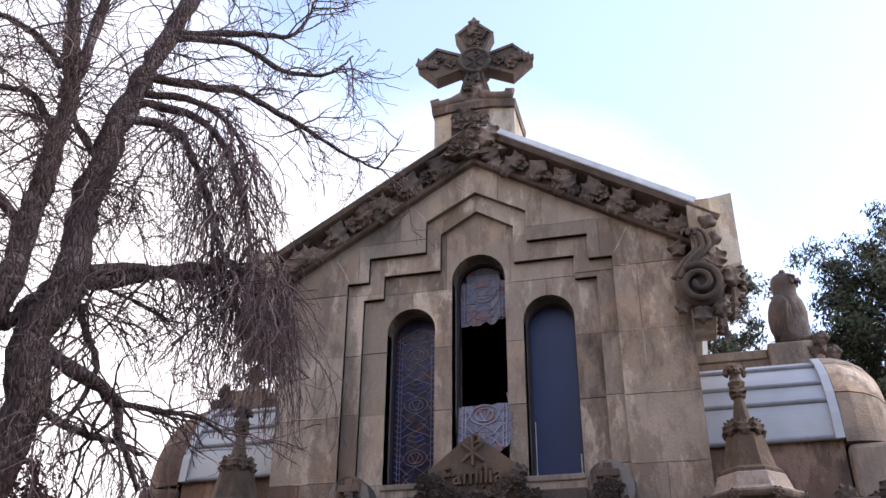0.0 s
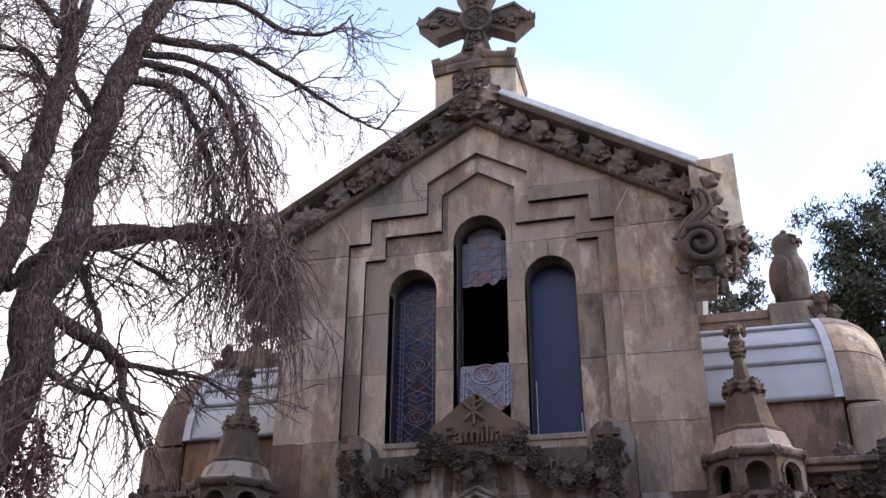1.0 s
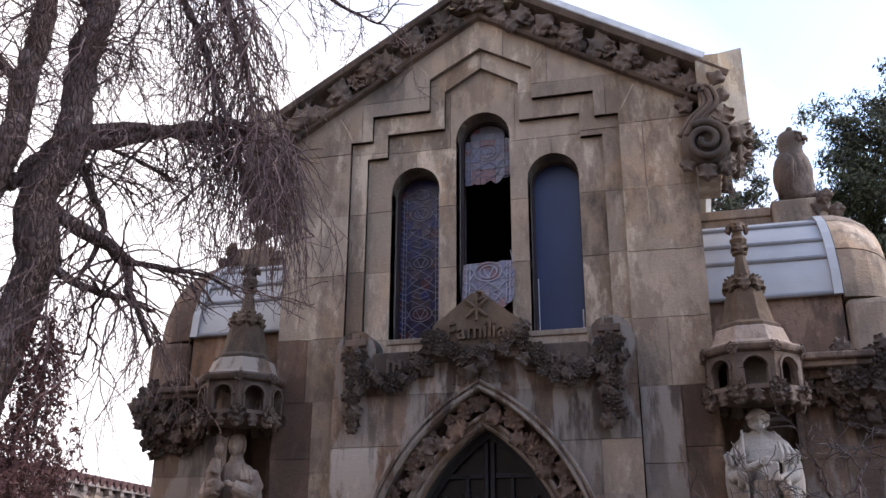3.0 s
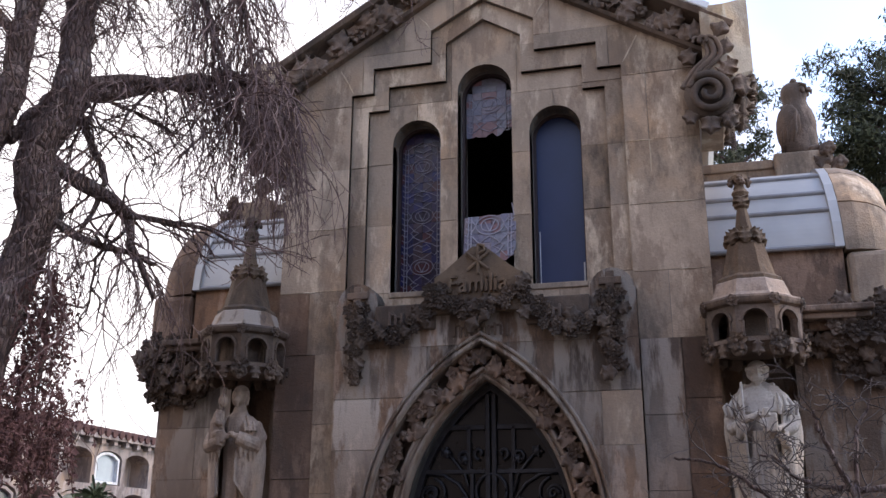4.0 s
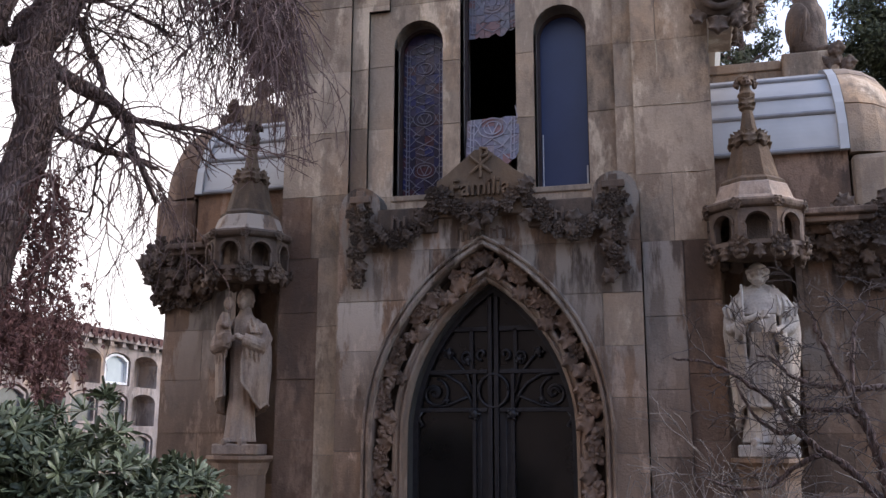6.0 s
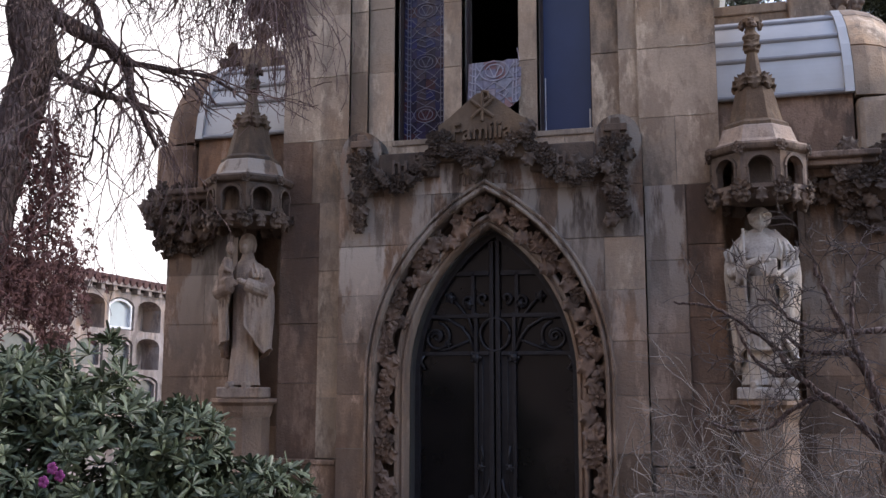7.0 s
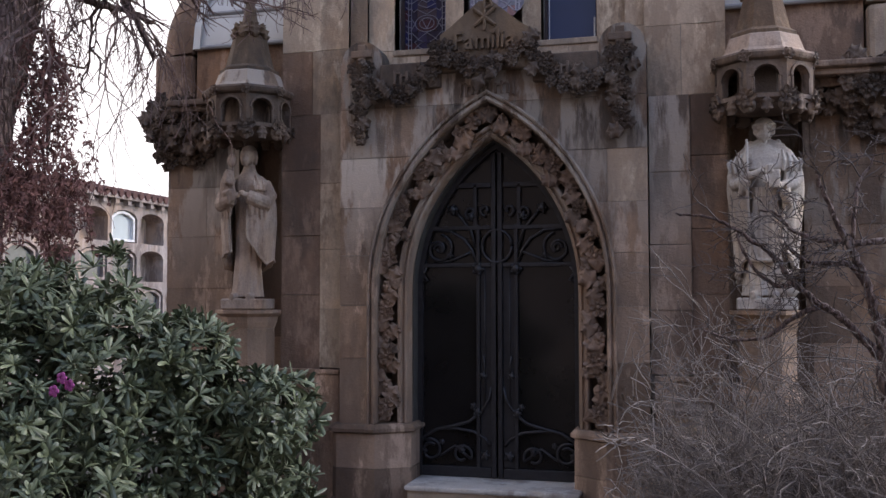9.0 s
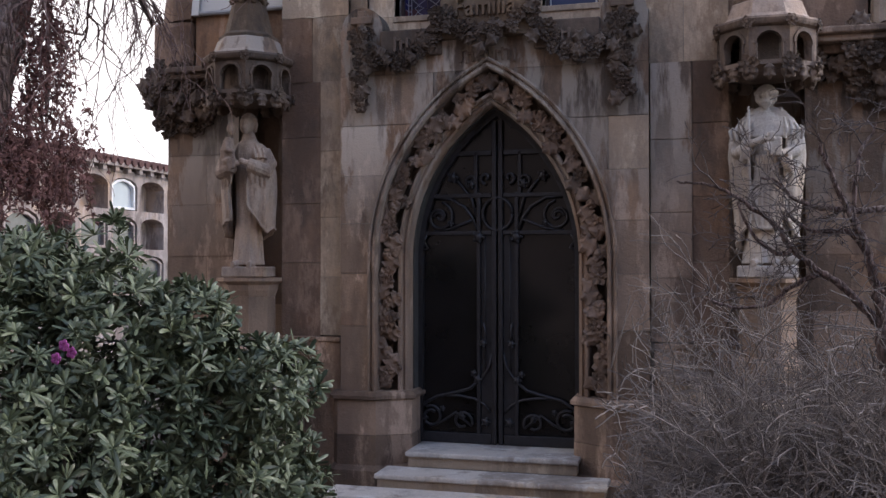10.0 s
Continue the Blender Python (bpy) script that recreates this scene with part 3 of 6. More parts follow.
def bunch_mesh(seed):
    r = random.Random(seed)
    bm = bmesh.new()
    for _ in range(13):
        a, d = r.uniform(0, 6.28), r.uniform(0, 0.34)
        ball(bm, d * math.cos(a), -0.22 + 0.4 * d + r.uniform(-0.06, 0.06), d * math.sin(a), r.uniform(0.09, 0.15), None, None, 6, 4)
    ball(bm, 0, 0.0, 0, 0.36, 0.15, 0.36, 8, 5)
    return finish(bm, "carved_fruit", None, 0.034)


LEAVES = [leaf_mesh(k, (5, 7, 5, 3, 7)[k], 0.35 + 0.2 * (k % 3), 0.42 + 0.05 * (k % 3)) for k in range(5)]
FLOWERS = [flower_mesh(k, 5 + k % 3) for k in range(3)]
BUNCHES = [bunch_mesh(k) for k in range(3)]


def carve(parent, kind, x, y, z, size, spin=0.0, lean=0.0, yaw=0.0, rnd=rng, mat=None):
    me = rnd.choice({"leaf": LEAVES, "flower": FLOWERS, "fruit": BUNCHES}[kind])
    m = Matrix.Translation((x, y, z)) @ Matrix.Rotation(radians(yaw), 4, "Z") @ Matrix.Rotation(radians(spin), 4, "Y") @ Matrix.Rotation(radians(lean), 4, "X") @ Matrix.Diagonal((size, size, size, 1))
    ob = share("carved_" + kind, me, m, parent)
    if mat:
        ob.material_slots[0].link = "OBJECT"
        ob.material_slots[0].material = mat
    return ob


PUTTY_SKYLIT = plain("flaking white putty paint, skylit flashing", (0.66, 0.65, 0.64), 0.7)
# gable coping and frieze
gable = thing("gable_coping", "sooty sandstone raking coping with carved leaf frieze", "coping", kind="structure")
bm = bmesh.new()
sweep(bm, [(-2.0, 5.79), (0, 7.0), (2.0, 5.79)], [(0.0, 0.118), (0.0, 0.05), (0.025, 0.03), (0.045, 0.08), (0.065, 0.15), (0.235, 0.15), (0.265, 0.06), (0.275, -0.01), (0.315, -0.03), (0.325, -0.02), (0.325, 0.62), (0.05, 0.62)])
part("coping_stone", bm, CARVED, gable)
bm = bmesh.new()
sweep(bm, [(-2.02, 6.160), (0, 7.384)], [(0.0, 0.0), (0.012, -0.01), (0.03, 0.03), (0.035, 0.6), (0.0, 0.6)])
part("lead_flashing", bm, ZINC, gable, "grey sheet-metal flashing on the coping")
# Right flashing is coloured white to give the sky's brightness on sheet metal.
bm = bmesh.new()
sweep(bm, [(0.02, 7.374), (1.96, 6.199)], [(0.0, -0.03), (0.01, -0.036), (0.065, -0.025), (0.08, 0.6), (0.0, 0.6)])
part("lead_flashing", bm, PUTTY_SKYLIT, gable, "sheet flashing on the coping, sky brightness in its white colour")
L = math.hypot(2.0, 1.21)
for s in (-1, 1):
    tilt = s * 31.2
    k = 0
    d = 0.16
    while d < L - 0.10:
        x, z = s * d / L * 2.0, 7.0 - d / L * 1.21
        nx, nz = s * 0.518, 0.855
        px, pz = x + nx * 0.15, z + nz * 0.15
        kind = ("leaf", "leaf", "flower", "leaf", "fruit", "leaf")[k % 6]
        if kind == "leaf":
            carve(gable, "leaf", x + nx * 0.05 + s * 0.03, 0.085, z + nz * 0.05, rng.uniform(0.21, 0.26), tilt + s * rng.uniform(-50, 60), 2)
            carve(gable, "leaf", x + nx * 0.10 - s * 0.05, 0.095, z + nz * 0.10, rng.uniform(0.15, 0.19), tilt + s * rng.uniform(60, 110), 6)
        else:
            carve(gable, kind, px, 0.08, pz, rng.uniform(0.15, 0.19), rng.uniform(0, 90))
            carve(gable, "leaf", x + nx * 0.09 + s * 0.08, 0.09, z + nz * 0.04, 0.18, tilt + s * 80)
        d += 0.14
        k += 1
# kneelers with splayed ends, scroll and acanthus
for s in (-1, 1):
    kn = thing("kneeler", "sandstone gable kneeler with carved scroll and leaves", "kneeler", "gable kneelers")
    f = [(s * 1.90, -0.02), (s * 2.09, -0.02), (s * 2.295, 0.12), (s * 2.295, 0.62), (s * 1.90, 0.62)]
    tops, feet = (6.235, 6.235, 6.345, 6.36, 6.30), (5.56, 5.56, 5.66, 5.62, 5.56)
    bm = bmesh.new()
    lo = [bm.verts.new((x, y, z)) for (x, y), z in zip(f, feet)]
    hi = [bm.verts.new((x, y, z)) for (x, y), z in zip(f, tops)]
    tip = [bm.verts.new((s * 1.80 + (x - s * 1.80) * 0.45, max(y, 0.125), 5.18)) for x, y in f]
    bm.faces.new(hi)
    bm.faces.new(tip)
    for k in range(5):
        bm.faces.new((lo[k], lo[(k + 1) % 5], hi[(k + 1) % 5], hi[k]))
        bm.faces.new((tip[k], tip[(k + 1) % 5], lo[(k + 1) % 5], lo[k]))
    # Pale colour carries the sun on the splayed end.
    part("block", bm, PALE, kn, "sandstone coloured pale as if sunlit")
    # scroll: a broad volute with an S-shaped stalk rising from it
    SX, SZ = s * 1.925, 5.42
    bm = bmesh.new()
    turns = [(SX + s * (0.185 - 0.15 * i / 44) * math.cos(2.2 - i / 44 * 12), -0.03 - 0.05 * i / 44, SZ + (0.185 - 0.15 * i / 44) * math.sin(2.2 - i / 44 * 12)) for i in range(45)]
    tube(bm, turns, [0.036 - 0.012 * i / 44 for i in range(45)], 8)
    bmesh.ops.create_cone(bm, cap_ends=True, segments=28, radius1=0.20, radius2=0.17, depth=0.17, matrix=Matrix.Translation((SX, 0.06, SZ)) @ Matrix.Rotation(radians(-90), 4, "X"))
    part("scroll", bm, CARVED, kn, "", True)
    bm = bmesh.new()
    for off, r0 in ((0.0, 0.034), (0.055, 0.026), (-0.05, 0.024)):
        tube(bm, smooth_path([(SX - s * 0.16 + s * off, 0.0, SZ + 0.08), (SX - s * 0.06 + s * off, -0.03, SZ + 0.22), (SX + s * 0.06 + s * off, -0.04, SZ + 0.34), (SX + s * 0.03 + s * off, -0.05, SZ + 0.47), (SX - s * 0.03 + s * off, -0.07, SZ + 0.50), (SX - s * 0.05 + s * off, -0.07, SZ + 0.45)], 5), [r0 * (1 - 0.5 * i / 25) for i in range(26)], 8)
    part("stalk", bm, CARVED, kn, "", True)
    for dx, dz, sz, sp in ((0.10, 0.14, 0.20, 35), (0.12, 0.32, 0.20, 15), (-0.10, 0.30, 0.16, -35), (0.10, -0.16, 0.17, 150), (0.0, -0.17, 0.18, 185), (-0.12, -0.12, 0.14, 215), (0.08, 0.50, 0.20, 30)):
        carve(kn, "leaf", SX + s * dx, 0.02, SZ + dz, sz, s * sp)
    for yy in (0.16, 0.28, 0.42, 0.54):
        carve(kn, "leaf", s * 2.25, yy, 5.66, 0.20, s * 175, 0, s * 80)
        carve(kn, "leaf", s * 2.16, yy, 5.50, 0.20, s * 178, 0, s * 60)
        carve(kn, "leaf", s * 2.04, yy, 5.36, 0.18, s * 178, 0, s * 60)
    carve(kn, "leaf", s * 2.16, 0.02, 5.58, 0.20, s * 172, 0, s * 35)
    carve(kn, "leaf", s * 2.05, 0.06, 5.36, 0.22, 170, 0, s * 20)

# apex pedestal and cross
ped = thing("cross_pedestal", "sandstone apex pedestal with splayed sides and carved flowers", "pedestal")
f = [(-0.22, 0.02), (0.19, 0.02), (0.415, 0.07), (0.42, 0.62), (-0.40, 0.62), (-0.385, 0.05)]
bm = bmesh.new()
lo, hi = [bm.verts.new((x, y, 7.10)) for x, y in f], [bm.verts.new((x, y, 7.585)) for x, y in f]
bm.faces.new(lo), bm.faces.new(hi)
for k in range(6):
    bm.faces.new((lo[k], lo[(k + 1) % 6], hi[(k + 1) % 6], hi[k]))
# Sunlit look of the splayed sides comes from this pale colour.
part("block", bm, PALE, ped)
part("front_panel", boxed(-0.20, 0.17, 0.0, 0.018, 7.05, 7.575, bevel=0.004), CARVED, ped)
bm = bmesh.new()
lo = [bm.verts.new((x * 1.03, y + (0.0 if y > 0.3 else -0.03), 7.587)) for x, y in f]
hi = [bm.verts.new((x * 1.06, y + (0.0 if y > 0.3 else -0.04), 7.665)) for x, y in f]
up = [bm.verts.new((x * 0.70, y * 0.6 + 0.10, 7.80)) for x, y in f]
bm.faces.new(lo), bm.faces.new(up)
for k in range(6):
    bm.faces.new((lo[k], lo[(k + 1) % 6], hi[(k + 1) % 6], hi[k]))
    bm.faces.new((hi[k], hi[(k + 1) % 6], up[(k + 1) % 6], up[k]))
part("cap", bm, CARVED, ped)
for x, z, kind, sz in ((-0.08, 7.52, "flower", 0.26), (0.09, 7.50, "flower", 0.24), (0.0, 7.38, "fruit", 0.22), (0.0, 7.60, "leaf", 0.2), (-0.12, 7.22, "flower", 0.26), (0.12, 7.22, "leaf", 0.3), (0.0, 7.18, "flower", 0.24)):
    carve(ped, kind, x - 0.01, -0.0, z - 0.09, sz * 0.80, rng.uniform(-40, 40))
for s in (-1, 1):
    bm = bmesh.new()
    tube(bm, [(s * 0.10, 0.05, 7.80), (s * 0.20, 0.04, 7.735), (s * 0.30, 0.04, 7.71), (s * 0.38, 0.05, 7.73), (s * 0.40, 0.05, 7.78), (s * 0.35, 0.05, 7.79), (s * 0.34, 0.05, 7.76)], [0.05, 0.055, 0.06, 0.055, 0.04, 0.03, 0.02], 8)
    part("scroll", bm, CARVED, ped, "", True)

cross = thing("stone_cross", "dark sandstone gable cross with flared pointed arms", "cross", at=(0, 0.22, 8.305))
cross.rotation_euler = (0, 0, radians(8))


def arm_outline(length):
    return [(-0.085, 0.10), (-0.205, length * 0.66), (-0.0, length), (0.205, length * 0.66), (0.085, 0.10)]


def arm(turn, length, foot=False):
    o = [(-0.075, 0.10), (-0.185, length), (0.185, length), (0.075, 0.10)] if foot else arm_outline(length)
    bm = slab(o, -0.075, 0.075)
    bmesh.ops.rotate(bm, cent=(0, 0, 0), matrix=Matrix.Rotation(radians(turn), 3, "Y"), verts=bm.verts[:])
    ob = part("arm", bm, CARVED, cross)
    bm = bmesh.new()
    sweep(bm, o, [(0.0, -0.075), (0.0, -0.095), (-0.03, -0.095), (-0.03, -0.075)], closed=True)
    bmesh.ops.rotate(bm, cent=(0, 0, 0), matrix=Matrix.Rotation(radians(turn), 3, "Y"), verts=bm.verts[:])
    part("arm_rim", bm, CARVED, ob)
    for k, (dx, dz) in enumerate(((0, 0.42), (-0.06, 0.62), (0.06, 0.62), (0, 0.78))):
        v = Matrix.Rotation(radians(turn), 3, "Y") @ Vector((dx, -0.075, dz * length))
        carve(ob, "leaf" if k % 2 else "flower", v.x, v.y, v.z, 0.13 if k % 2 == 0 else 0.15, turn + (0, 30, -30, 0)[k])


arm(0, 0.56)
arm(90, 0.60)
arm(-90, 0.60)
arm(180, 0.52, True)
bm = bmesh.new()
bmesh.ops.create_cone(bm, cap_ends=True, segments=28, radius1=0.175, radius2=0.175, depth=0.21, matrix=Matrix.Rotation(radians(90), 4, "X"))
hub = part("hub", bm, CARVED, cross)
bm = bmesh.new()
tube(bm, [(0.15 * math.cos(a * 0.2618), -0.108, 0.15 * math.sin(a * 0.2618)) for a in range(25)], 0.022, 6)
part("hub_ring", bm, CARVED, hub, "", True)


def chi_rho(parent, x, y, z, h, mat):
    bm = bmesh.new()
    r = h * 0.055
    tube(bm, [(x, y, z - h / 2), (x, y, z + h / 2)], r, 6)
    tube(bm, [(x, y, z + h / 2), (x + h * .2, y, z + h * .45), (x + h * .22, y, z + h * .28), (x, y, z + h * .18)], r, 6)
    for s in (-1, 1):
        tube(bm, [(x - s * h * .36, y, z - h * .36), (x + s * h * .36, y, z + h * .22)], r, 6)
    return part("chi_rho", bm, mat, parent)


chi_rho(hub, 0, -0.11, 0, 0.22, CARVED)

RUSSET = stone("russet weathered leaf carving", (0.215, 0.140, 0.098), 0.42, 0.55, 0.28)
# arch carving on both jambs and round the arch
foliage = thing("arch_foliage", "deep-cut stone leaves and flowers round the door arch", "carving", kind="structure")
for s in (-1, 1):
    d, k = 0.06, 0
    jamb = CZ - 0.88
    whole = jamb + 1.625 * (math.pi - math.acos(-CX / 1.625)) - 0.03
    while d < whole:
        if d < jamb:
            x, z, a = -0.86, 0.88 + d, 0
        else:
            th = math.pi - (d - jamb) / 1.625
            x, z, a = CX + 1.625 * math.cos(th), CZ + 1.625 * math.sin(th), math.degrees(math.pi - th)
        x, a = s * -x, s * -a
        kind = ("leaf", "flower", "leaf", "fruit", "leaf")[k % 5]
        if kind == "leaf":
            carve(foliage, "leaf", x + 0.02 * rng.uniform(-1, 1), 0.10, z - 0.05, rng.uniform(0.14, 0.18), a + rng.uniform(-60, 60), 8, mat=RUSSET)
            if k % 2:
                carve(foliage, "leaf", x + 0.03 * rng.uniform(-1, 1), 0.11, z, rng.uniform(0.11, 0.14), a + rng.choice((-110, 110)), 8, mat=RUSSET)
        else:
            carve(foliage, kind, x, 0.07, z, rng.uniform(0.12, 0.15), rng.uniform(0, 90), mat=RUSSET)
            carve(foliage, "leaf", x, 0.10, z, 0.14, a + rng.choice((-120, 60)), 8, mat=RUSSET)
        d += 0.080
        k += 1

# inscription plaque with chi-rho, text and garlands
plaque = thing("inscription_plaque", "gabled sandstone plaque with raised gothic inscription and garland", "plaque")
body = [(-0.37, 3.70), (-0.37, 4.0), (-0.28, 4.06), (-0.05, 4.25), (0.05, 4.25), (0.28, 4.06), (0.37, 4.0), (0.37, 3.70)][::-1]
part("slab", slab(body, -0.075, 0.21), OCHRE, plaque)
chi_rho(plaque, 0.0, -0.088, 4.135, 0.25, OCHRE)
letters = []
for ch in "Familia":
    cu = bpy.data.curves.new("text", "FONT")
    cu.body, cu.size, cu.extrude, cu.offset = ch, 0.17, 0.016, 0.002
    to = bpy.data.objects.new("text", cu)
    scene.collection.objects.link(to)
    me = bpy.data.meshes.new_from_object(to.evaluated_get(bpy.context.evaluated_depsgraph_get()))
    bpy.data.objects.remove(to)
    me.materials.append(OCHRE)
    xs = [v.co.x for v in me.vertices]
    letters.append((me, min(xs), max(xs)))
wide = sum(hi - lo for _, lo, hi in letters) + 0.016 * (len(letters) - 1)
pen = -wide / 2
for me, lo, hi in letters:
    share("letter", me, Matrix.Translation(((pen - lo) * 1.02, -0.090, 3.865)) @ Matrix.Rotation(radians(90), 4, "X") @ Matrix.Diagonal((1.02, 1.22, 1, 1)), plaque)
    pen += hi - lo + 0.016


def bars(parent, x0, x1, y, z0, z1, n, mat):
    """Worn writing as plain upright bars of uneven height, some joined at the top."""
    step = (x1 - x0) / n
    for i in range(n):
        x = x0 + step * (i + 0.5)
        h = (z1 - z0) * (1, 0.74, 0.9, 0.7, 0.82)[i % 5]
        bm = boxed(x - step * 0.22, x + step * 0.22, y - 0.016, y + 0.006, z0 - (0.012 if i % 4 == 1 else 0), z0 + h, bevel=0.004)
        if i % 3 != 2 and i < n - 1:
            box(bm, x - step * 0.2, x + step * 0.9, y - 0.014, y + 0.006, z0 + h * 0.72, z0 + h * 0.72 + 0.016, bevel=0.003)
        part("letter_bar", bm, mat, parent)


bars(plaque, -0.24, 0.24, -0.006, 3.515, 3.63, 10, CARVED)
for s in (-1, 1):
    bx = thing("inscription_block", "dark mossy stone block with worn raised letters", "stone block", "inscription blocks")
    part("block", boxed(min(s * .375, s * .885), max(s * .375, s * .885), -0.05, 0.20, 3.585, 3.80, bevel=0.012), SOOTY_SHADED, bx)
    bars(bx, min(s * .52, s * .78), max(s * .52, s * .78), -0.055, 3.62, 3.74, 5, CARVED)


def swag(parent, p, q, dip, n, size):
    for i in range(n):
        u = i / (n - 1)
        x = p[0] + (q[0] - p[0]) * u
        z = p[1] + (q[1] - p[1]) * u - dip * 4 * u * (1 - u)
        for _ in range(3):
            kind = rng.choice(("leaf", "flower", "fruit", "flower", "flower", "flower"))
            sz = size * rng.uniform(0.85, 1.35) * (1.15 if kind == "leaf" else 1)
            carve(parent, kind, x + rng.uniform(-.03, .03), p[2] + rng.uniform(-0.03, 0.02), z + rng.uniform(-.045, .045), sz, rng.uniform(0, 360), mat=SOOTY_SHADED)


gar = thing("garland", "dark carved stone garland of roses and leaves", "garland")
swag(gar, (-0.38, 3.90, -0.09), (0.38, 3.90, -0.09), 0.20, 17, 0.095)
for s in (-1, 1):
    g2 = thing("garland", "dark carved stone garland of roses and leaves", "garland", "swags beside the plaque")
    swag(g2, (s * 0.39, 3.80, -0.07), (s * 0.95, 3.62, -0.05), 0.17, 15, 0.095)
    pd = thing("pendant_drop", "carved stone flower drop with cross beneath round top", "pendant", "flower drops")
    swag(pd, (s * 1.05, 3.78, -0.04), (s * 1.05, 3.20, -0.02), 0.0, 13, 0.092)
    for i in range(5):
        z = 3.78 - i * 0.12
        for dx in (-0.07, 0.07):
            if i < 4:
                carve(pd, rng.choice(("flower", "leaf", "fruit")), s * 1.05 + dx * (1 - i * 0.18), -0.03, z, 0.11 - 0.010 * i, rng.uniform(0, 360), mat=SOOTY_SHADED)
    bm = bmesh.new()
    box(bm, s * 1.05 - 0.035, s * 1.05 + 0.035, -0.045, 0.0, 3.80, 3.98, bevel=0.008)
    box(bm, s * 1.05 - 0.09, s * 1.05 + 0.09, -0.049, -0.003, 3.87, 3.93, bevel=0.008)
    part("small_cross", bm, CARVED, pd)


# ---- canopies, pedestals and statues ----
def canopy(s):
    c = thing("statue_canopy", "octagonal sandstone canopy with arcade and crocketed spire", "canopy", "statue canopies", at=(s * 2.09, 0.02, 3.26))
    T = radians(22.5)
    ap = 0.33
    half = ap * math.tan(T)
    for k in range(8):
        hole = lancet(0, half * 0.64, 0.085, 0.20, 8)
        bm = slab([(-half, 0.06), (half, 0.06), (half, 0.32), (-half, 0.32)], -ap, -ap + 0.06, [hole])
        bmesh.ops.rotate(bm, cent=(0, 0, 0), matrix=Matrix.Rotation(k * 2 * T, 3, "Z"), verts=bm.verts[:])
        panel = part("arch_panel", bm, CARVED, c)
        bm = bmesh.new()
        sweep(bm, arc(0, 0.20, half * 0.64, 180, 0, 8), [(0.0, -ap - 0.0), (0.0, -ap - 0.014), (0.02, -ap - 0.014), (0.02, -ap)])
        tube(bm, [(-half * 0.64, -ap - 0.004, 0.20), (-half * 0.64, -ap - 0.004, 0.085)], 0.010, 5)
        tube(bm, [(half * 0.64, -ap - 0.004, 0.20), (half * 0.64, -ap - 0.004, 0.085)], 0.010, 5)
        bmesh.ops.rotate(bm, cent=(0, 0, 0), matrix=Matrix.Rotation(k * 2 * T, 3, "Z"), verts=bm.verts[:])
        part("arch_moulding", bm, CARVED, panel)
        a = k * 2 * T + T
        r = ap / math.cos(T)
        carve(c, "flower", r * 0.98 * math.sin(a), -r * 0.98 * math.cos(a), 0.05, 0.145, 0, 0, math.degrees(a))
        carve(c, "fruit", r * 0.94 * math.sin(a), -r * 0.94 * math.cos(a), 0.0, 0.17, 0, 0, math.degrees(a))
        carve(c, "leaf", r * 0.90 * math.sin(a + T), -r * 0.90 * math.cos(a + T), 0.06, 0.12, 180, 0, math.degrees(a + T))
        carve(c, "flower", (r + .01) * math.sin(a), -(r + .01) * math.cos(a), 0.350, 0.09, 0, 0, math.degrees(a))
    bm = bmesh.new()
    lathe(bm, [(0.30, 0.02), (0.37, 0.05), (0.37, 0.08), (0.30, 0.082)], 8, turn=T)
    part("base_ring", bm, CARVED, c)
    bm = bmesh.new()
    lathe(bm, [(0.20, 0.085), (0.20, 0.31)], 8, turn=T)
    part("core", bm, CARVED, c)
    bm = bmesh.new()
    lathe(bm, [(0.35, 0.322), (0.385, 0.335), (0.395, 0.352), (0.40, 0.372), (0.385, 0.39), (0.34, 0.402)], 8, turn=T)
    part("cornice", bm, CARVED, c)
    bm = bmesh.new()
    lathe(bm, [(0.325, 0.404), (0.30, 0.43), (0.262, 0.535), (0.25, 0.545)], 8, turn=T)
    part("lower_roof", bm, BUFF if s > 0 else BROWN, c)
    bm = bmesh.new()
    lathe(bm, [(0.25, 0.547), (0.25, 0.57), (0.205, 0.60), (0.145, 0.85), (0.12, 0.88)], 8, turn=T)
    part("upper_roof", bm, OCHRE, c, "ochre-stained stone roof")
    bm = bmesh.new()
    lathe(bm, [(0.12, 0.882), (0.135, 0.90), (0.10, 0.93), (0.075, 0.96), (0.04, 1.16), (0.06, 1.175), (0.06, 1.19), (0.04, 1.20), (0.035, 1.24), (0.055, 1.26), (0.07, 1.29), (0.045, 1.32), (0.035, 1.34), (0.03, 1.37), (0.07, 1.40), (0.065, 1.43), (0.02, 1.45)], 8, turn=T)
    part("spire", bm, OCHRE, c, "ochre-stained stone spire")
    for k in range(8):
        a = k * 2 * T
        carve(c, "leaf", 0.13 * math.sin(a), -0.13 * math.cos(a), 0.84, 0.14, 0, -15, math.degrees(a)).data = OCHRE_LEAF
        if k % 2 == 0:
            carve(c, "leaf", 0.035 * math.sin(a), -0.035 * math.cos(a), 1.17, 0.13, 0, -15, math.degrees(a)).data = OCHRE_LEAF
            carve(c, "fruit", 0.06 * math.sin(a), -0.06 * math.cos(a), 1.38, 0.11, 0, 0, math.degrees(a)).data = BUNCHES[0]
    return c


OCHRE_LEAF = LEAVES[1].copy()
OCHRE_LEAF.materials.clear()
OCHRE_LEAF.materials.append(OCHRE)
canopy(-1)
canopy(1)


